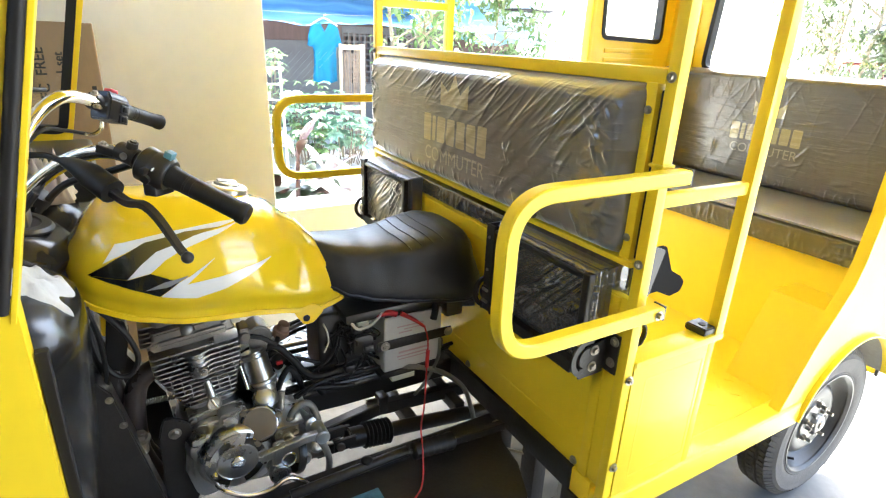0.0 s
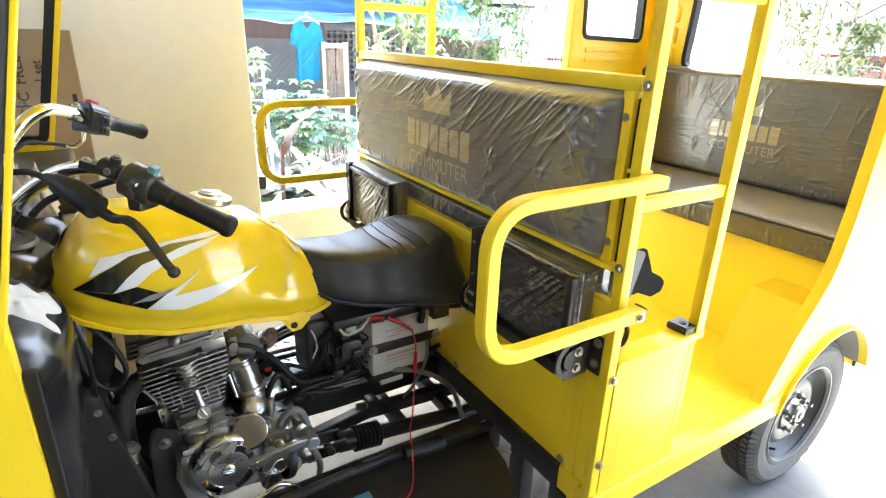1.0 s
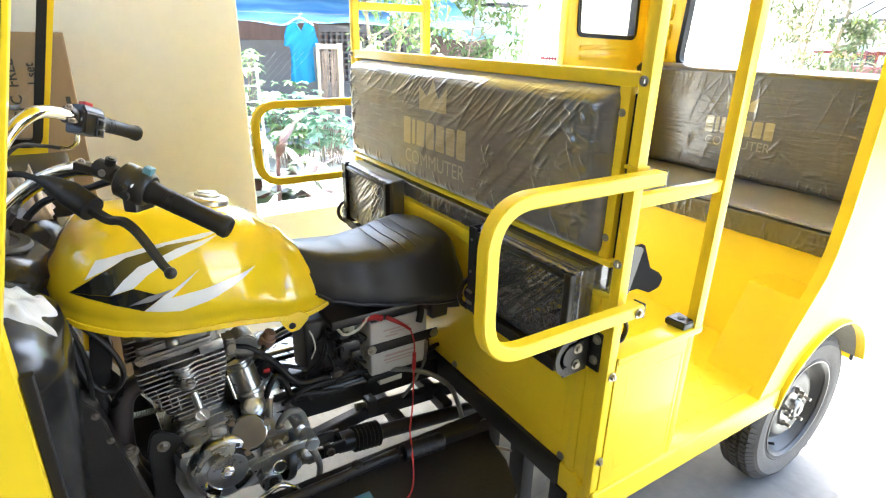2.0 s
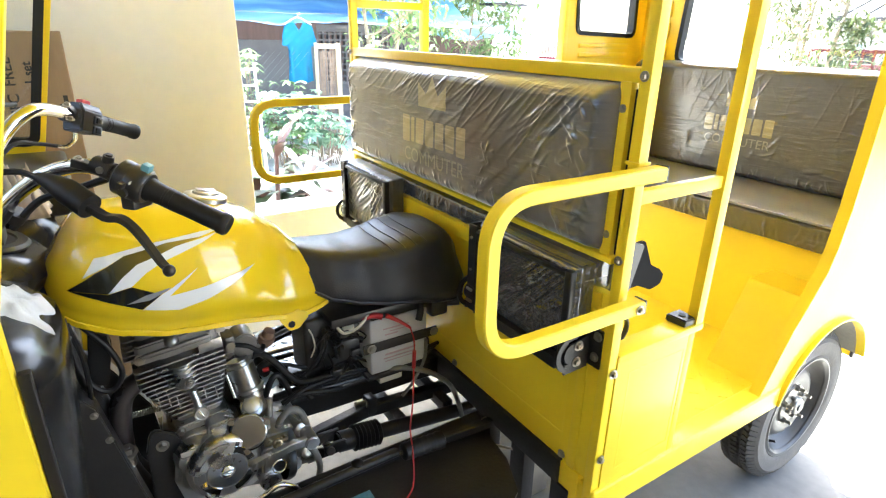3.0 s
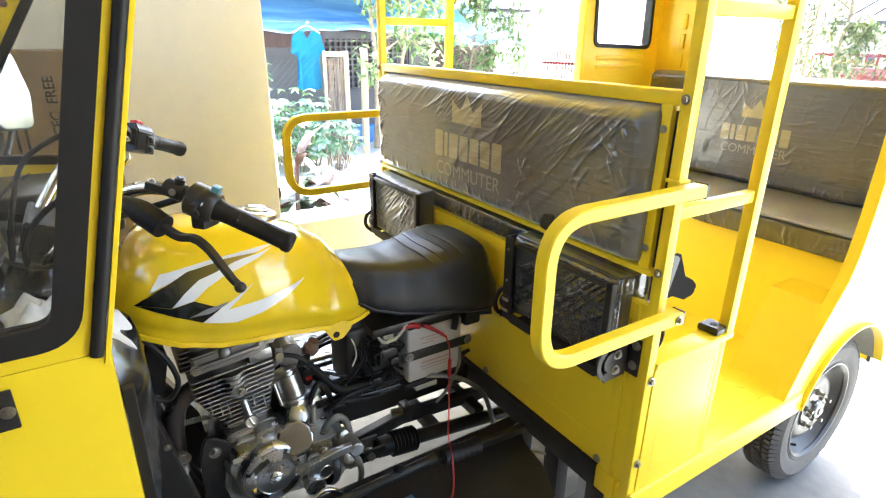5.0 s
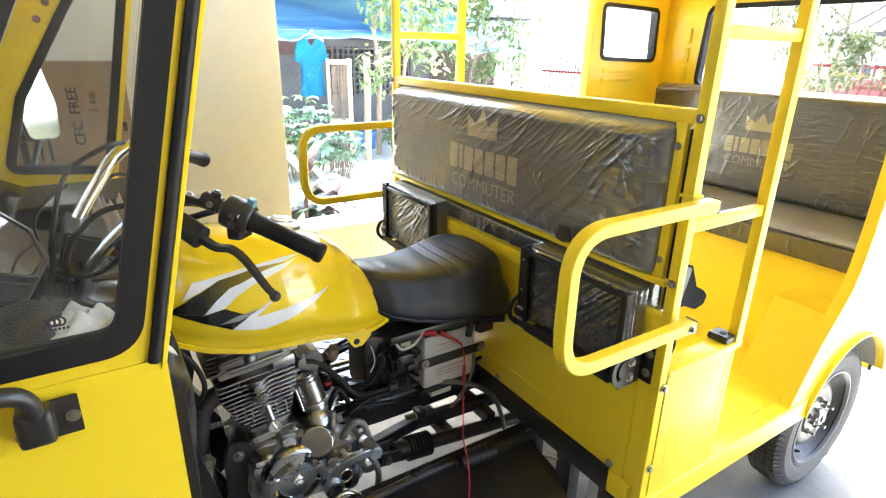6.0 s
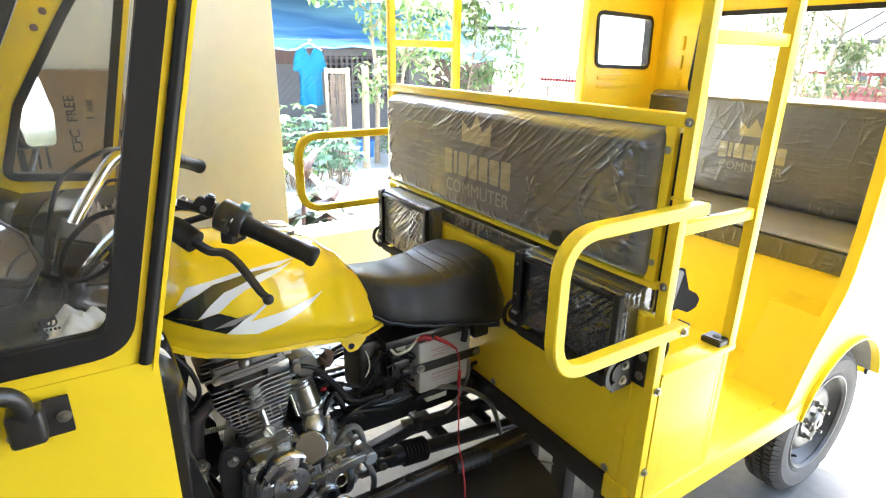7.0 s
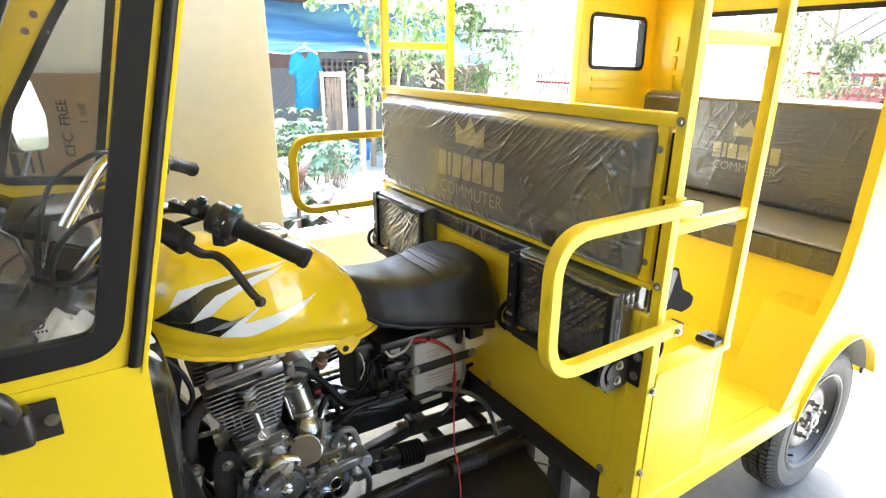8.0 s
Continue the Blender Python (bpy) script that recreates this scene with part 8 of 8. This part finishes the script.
def shirt():
    """A short-sleeved V-neck on a hanger."""
    x, y, z = -6.2, 1.70, 1.60
    th = thing("shirt_on_hanger", (x, y, 0.95), "bright blue V-neck T-shirt drying on a white hanger", "shirt")
    half = [(0.075, 0.0), (0.15, -0.022), (0.185, -0.045), (0.215, -0.14), (0.232, -0.235), (0.205, -0.25), (0.172, -0.255), (0.158, -0.185), (0.155, -0.33), (0.158, -0.48), (0.165, -0.63)]
    out = [(-u, v) for u, v in half] + [(-0.08, -0.645), (0.0, -0.64), (0.08, -0.648)] + half[::-1] + [(0.04, -0.055), (0.0, -0.105), (-0.04, -0.055)]
    bm = bmesh.new()
    for s in (0.022, -0.022):
        f = bm.faces.new([bm.verts.new((s, u, v)) for u, v in (out if s > 0 else out[::-1])])
        bm.normal_update()
        bmesh.ops.triangulate(bm, faces=[f], ngon_method="BEAUTY")
    for _ in range(5):
        bmesh.ops.subdivide_edges(bm, edges=[e for e in bm.edges if e.calc_length() > 0.022], cuts=1)
        bmesh.ops.triangulate(bm, faces=[f for f in bm.faces if len(f.verts) > 3])
    noise.seed_set(5)
    for v in bm.verts:
        u, w = v.co.y, v.co.z
        hang_down = min(1.0, -w * 2.2)
        fold = 0.020 * math.sin(u * 34 + 1.5 * noise.noise(Vector((u * 4, w * 2, 1)))) * hang_down + 0.012 * math.sin((u * 0.7 + abs(w)) * 40) * max(0.0, 1 - abs(w + 0.2) * 4) + 0.02 * noise.noise(Vector((u * 9, w * 5, 4)))
        v.co.x = v.co.x * (1 + 0.8 * hang_down) + fold
        v.co = Vector((x, y, z)) + Vector((v.co.x, u * 0.95, w * 1.14))
    part("cloth", bm, SHIRT, th, "", smooth=80)
    part("neck_band", sweep([(x + 0.025, y - 0.07, z), (x + 0.028, y, z - 0.108), (x + 0.025, y + 0.07, z)], 0.009, 6), SHIRT, th)
    part("hanger", sweep(smooth_path([(x, y - 0.18, z - 0.025), (x, y, z + 0.06), (x, y + 0.18, z - 0.025)], 6), 0.008, 6), CREAM_WIRE, th)
    part("hook", sweep(smooth_path([(x, y, z + 0.06), (x, y + 0.01, z + 0.10), (x, y + 0.03, z + 0.115), (x, y + 0.035, z + 0.09)], 5), 0.004, 6), CREAM_WIRE, th)


shirt()
line = part("clothes_line", sweep([(-6.2, -3.0, 1.74), (-6.2, 1.7, 1.705), (-6.2, 3.2, 1.74), (-6.2, 9.0, 1.80)], 0.0022, 5), TWIG, None, "thin clothes line strung across the yard")
tagged(line, category="rope")


def white_rack():
    """A bent tube rack with two uprights and a row of thin rungs, leaning among the bushes."""
    th = thing("tube_rack", (-4.4, 0.55, -0.12), "white painted tube rack standing among the bushes", "rack")
    for y in (0.42, 0.66):
        part("upright", sweep(smooth_path([(-4.40, y, -0.12), (-4.42, y - 0.01, 0.6), (-4.44, y - 0.02, 1.20)], 6), 0.011, 8), WHITE_DECAL, th)
    for k in range(6):
        z = 0.40 + 0.15 * k
        part("rung", sweep([(-4.42, 0.40, z), (-4.43, 0.65, z - 0.01)], 0.007, 8), WHITE_DECAL, th)


white_rack()


def gate():
    """A gate of thin sticks in a pale frame."""
    th = thing("stick_gate", (-6.0, 2.05, -0.12), "rustic gate of thin sticks in a pale wooden frame", "gate")
    x, y0, y1 = -6.05, 1.86, 2.16
    for y, w in ((y0, 0.012), (y1, 0.03)):
        part("gate_post", box(x - 0.03, x + 0.03, y - w, y + w, -0.12, 1.36), BAMBOO, th)
    for z in (0.55, 1.32):
        part("gate_rail", box(x - 0.02, x + 0.02, y0, y1, z - 0.03, z + 0.03), BAMBOO, th)
    rnd = random.Random(2)
    for i in range(15):
        y = y0 + 0.035 + i * 0.0165
        part("stick", sweep([(x + rnd.uniform(-0.015, 0.015), y, -0.1), (x, y + rnd.uniform(-0.01, 0.01), 0.6), (x, y + rnd.uniform(-0.012, 0.012), 1.28 + rnd.uniform(-0.05, 0.06))], 0.006, 5), TWIG, th)


gate()
post = part("bamboo_post", cyl((-6.5, 2.62, -0.12), (-6.5, 2.64, 1.38), 0.055, 0.05, seg=12), BAMBOO, None, "thick dry bamboo post standing in the yard")
tagged(post, category="post")


def wire_fence():
    th = thing("wire_fence", (-6.2, 0.9, -0.12), "chain-link wire fence overgrown with leaves", "fence")
    bm = bmesh.new()
    for i in range(36):
        y = -2.6 + i * 0.09
        sweep([(-6.15, y, 0.0), (-6.15, y + 1.25, 1.25)], 0.0011, 3, bm=bm)
        sweep([(-6.15, y + 1.25, 0.0), (-6.15, y, 1.25)], 0.0011, 3, bm=bm)
    part("mesh", bm, WIRE, th)["kind"] = "stuff"
    for y in (-1.2, 0.3):
        part("fence_post", cyl((-6.16, y, -0.12), (-6.16, y, 1.35), 0.025), BAMBOO, th)


wire_fence()
pail = part("pail", lathe([(0.0, 0.0), (0.11, 0.0), (0.14, 0.28), (0.135, 0.28), (0.105, 0.01), (0.0, 0.01)], (-7.4, 3.05, -0.12), (0, 0, 1), 20), TARP, None, "blue plastic pail on the ground")
tagged(pail, category="bucket")
ball = part("ball", lathe([(0.10 * math.sin(math.pi * i / 12), -0.10 * math.cos(math.pi * i / 12)) for i in range(13)], (-7.5, 2.92, -0.02), (0, 0, 1), 20), CLOTH, None, "white ball lying on the ground")
tagged(ball, category="ball")

tree("yard_tree", (-6.8, 2.95, -0.12), 3.4, 1.2, 1000, 0.13, LEAF_B, 5, "slender yard tree with pale trunks and loose leaves", lean=(0.1, -0.1), clear=0.4, limbs=9)
tree("yard_tree", (-6.9, 3.35, -0.12), 3.2, 1.3, 1200, 0.14, LEAF_B, 8, "slender yard tree with loose pale green leaves", lean=(0.2, 0.3), clear=0.35, limbs=9)
tree("yard_tree", (-8.2, 5.6, -0.12), 2.6, 1.3, 1800, 0.14, LEAF_B, 12, "leafy young tree beside the shed", lean=(0.0, 0.3), clear=0.3, limbs=9)
tree("yard_tree", (-13.5, 9.5, -0.12), 6.0, 2.4, 1600, 0.28, LEAF_A, 14, "tall leafy tree behind the shed", clear=0.35, limbs=11)
bush("leafy_bush", (-5.9, 1.45, -0.12), 0.50, 1.05, 75, 0.17, LEAF_E, 3, "blue-green bush with hand-shaped leaves by the fence", hand=True)
bush("leafy_bush", (-6.5, 1.0, -0.12), 0.75, 1.45, 150, 0.13, LEAF_A, 6, "tall green bush behind the fence")
bush("leafy_bush", (-5.6, 1.72, -0.12), 0.38, 0.75, 55, 0.14, LEAF_E, 7, "low blue-green bush with hand-shaped leaves by the gate", hand=True)
bush("leafy_bush", (-5.7, 1.25, -0.12), 0.35, 0.6, 40, 0.13, LEAF_B, 17, "low pale green bush at the foot of the fence", hand=True)
bush("leafy_bush", (-6.6, 3.2, -0.12), 0.26, 0.7, 60, 0.09, LEAF_B, 10, "low pale green bush under the tree")
bush("dry_bush", (-9.0, 7.4, -0.12), 1.0, 1.35, 170, 0.13, TWIG, 15, "dry brown bush beside the shed")


def broad_leaf(bm, base, yaw, length, width, rise, droop, rnd):
    """A long lance-shaped leaf on a short stalk that rises, then arches over; its blade is folded along the rib."""
    d = Vector((math.cos(yaw), math.sin(yaw), 0))
    side = Vector((-d.y, d.x, 0))
    prev = None
    n = 9
    for i in range(n + 1):
        t = i / n
        c = base + d * length * t * (0.75 + 0.25 * (1 - rise)) + Vector((0, 0, length * (rise * t - droop * t * t)))
        w = width * 0.5 * max(0.0, math.sin(math.pi * max(0.0, (t - 0.12) / 0.88) ** 0.8)) + 0.004 * (t < 0.9)
        lift = Vector((0, 0, w * (0.35 + 0.12 * math.sin(i * 1.7 + yaw))))
        row = (bm.verts.new(c - side * w + lift), bm.verts.new(c), bm.verts.new(c + side * w + lift))
        if prev:
            bm.faces.new((prev[0], prev[1], row[1], row[0])), bm.faces.new((prev[1], prev[2], row[2], row[1]))
        prev = row
    return bm


def broad_plant(at, seed, count, tall):
    """A broad-leaved foliage plant: reddish stem, long arching dark leaves, young leaves red and upright."""
    rnd = random.Random(seed)
    th = thing("foliage_plant", at, "broad-leaved foliage plant with a reddish stem behind the parapet", "plant")
    base = Vector(at)
    top = base + Vector((0.02, 0.01, tall))
    part("stem", sweep(smooth_path([base, base + Vector((0.012, -0.006, tall * 0.5)), top], 6), 0.016, 10, taper=lambda t: 1.1 - 0.4 * t), STEM_RED, th)
    for i in range(count):
        t = i / (count - 1)
        o = base.lerp(top, 0.45 + 0.55 * t)
        young = t > 0.72
        bm = broad_leaf(bmesh.new(), o, i * 2.4 + rnd.uniform(-0.25, 0.25), rnd.uniform(0.22, 0.30) if young else rnd.uniform(0.32, 0.44), rnd.uniform(0.05, 0.07) if young else rnd.uniform(0.11, 0.16), (0.95 if young else 0.45) + rnd.uniform(-0.1, 0.1), 0.35 if young else rnd.uniform(0.55, 0.8), rnd)
        part("leaf", bm, LEAF_RED if young or i % 5 == 3 else LEAF_C, th, smooth=60)


broad_plant((-1.80, 0.02, 0.18), 4, 17, 0.72)
broad_plant((-1.92, 0.22, 0.18), 9, 13, 0.50)
broad_plant((-1.78, -0.14, 0.18), 12, 11, 0.42)
pot = part("planter_bed", box(-2.3, -1.43, -0.5, 3.5, -0.12, 0.19, 0.02), GROUND, None, "raised soil bed behind the parapet", smooth=0)
pot["kind"] = "structure"


def iron_fence(y, x0, x1, z0, z1, step, mat, label):
    th = thing("iron_fence", ((x0 + x1) / 2, y, 0.0), label, "fence")
    n = int((x1 - x0) / step)
    for i in range(n + 1):
        x = x0 + i * step
        part("picket", box(x - 0.014, x + 0.014, y - 0.012, y + 0.012, z0, z1), mat, th)
    for z in (z1 - 0.36, z1 - 0.06):
        part("rail", box(x0, x1, y + 0.013, y + 0.04, z, z + 0.05), mat, th)
    return th


iron_fence(9.0, -3.45, 5.0, 0.1, 1.40, 0.15, RED_IRON, "red painted picket fence along the road")
part("far_wall", box(-3.9, 7.0, 9.9, 10.1, -0.2, 1.16), PINK_WALL, None, "faded red boundary wall", smooth=0)["kind"] = "structure"
th = thing("roadside_house", (1.0, 16.0, 0.0), "pale low house with dark windows and tin roof", "house")
part("wall", box(-5.9, 6.0, 15.0, 18.0, -0.2, 1.95), HOUSE_PALE, th, smooth=0)
part("roof", prism([(14.2, 1.93), (18.7, 1.93), (18.7, 2.2), (16.5, 2.75), (14.2, 2.02)], "x", -5.75, 6.5), TIN, th, smooth=0)
for i in range(24):
    x = -5.5 + i * 0.46
    part("roof_rib", box(x, x + 0.06, -1.25, 1.2, 0.0, 0.03, m=Matrix.Translation((0, 15.4, 2.41)) @ Matrix.Rotation(0.31, 4, "X")), TIN, th, smooth=0)
for i in range(7):
    x = -5.75 + i * 1.1
    w = part("window", box(x, x + 0.85, 14.985, 15.0, 0.98, 1.30), INK, th, smooth=0)
    for k in range(3):
        part("window_bar", box(x + 0.20 + 0.21 * k, x + 0.23 + 0.21 * k, 14.965, 14.985, 0.98, 1.30), HOUSE_PALE, w, smooth=0)
    part("sill", box(x - 0.05, x + 0.9, 14.94, 15.0, 0.93, 0.98), HOUSE_PALE, w, smooth=0)
th = thing("bamboo_fence", (-9.0, 9.2, 0.0), "bamboo picket fence with a red rail", "fence")
for i in range(16):
    part("picket", cyl((-10.3 + i * 0.11, 9.6, -0.12), (-10.3 + i * 0.11, 9.6, 1.24 + 0.05 * (i % 3)), 0.022, seg=8), TWIG, th)
part("rail", box(-10.4, -8.5, 9.57, 9.60, 0.95, 1.01), RED_IRON, th)
tree("road_tree", (-2.5, 7.6, 0.0), 3.2, 1.1, 2300, 0.085, LEAF_D, 20, "thin roadside tree with sparse pale leaves", clear=0.3, limbs=9)
tree("road_tree", (-1.6, 8.2, 0.0), 3.3, 1.2, 2100, 0.085, LEAF_D, 22, "thin roadside tree with sparse pale leaves", clear=0.3, limbs=9)
tree("road_tree", (-3.05, 8.0, 0.0), 2.7, 0.9, 1500, 0.08, LEAF_D, 27, "thin roadside tree with sparse pale leaves", clear=0.3, limbs=8)
tree("road_tree", (-2.75, 7.2, 0.0), 2.2, 0.8, 700, 0.07, LEAF_D, 31, "small roadside tree with fine green leaves", clear=0.5, limbs=8)
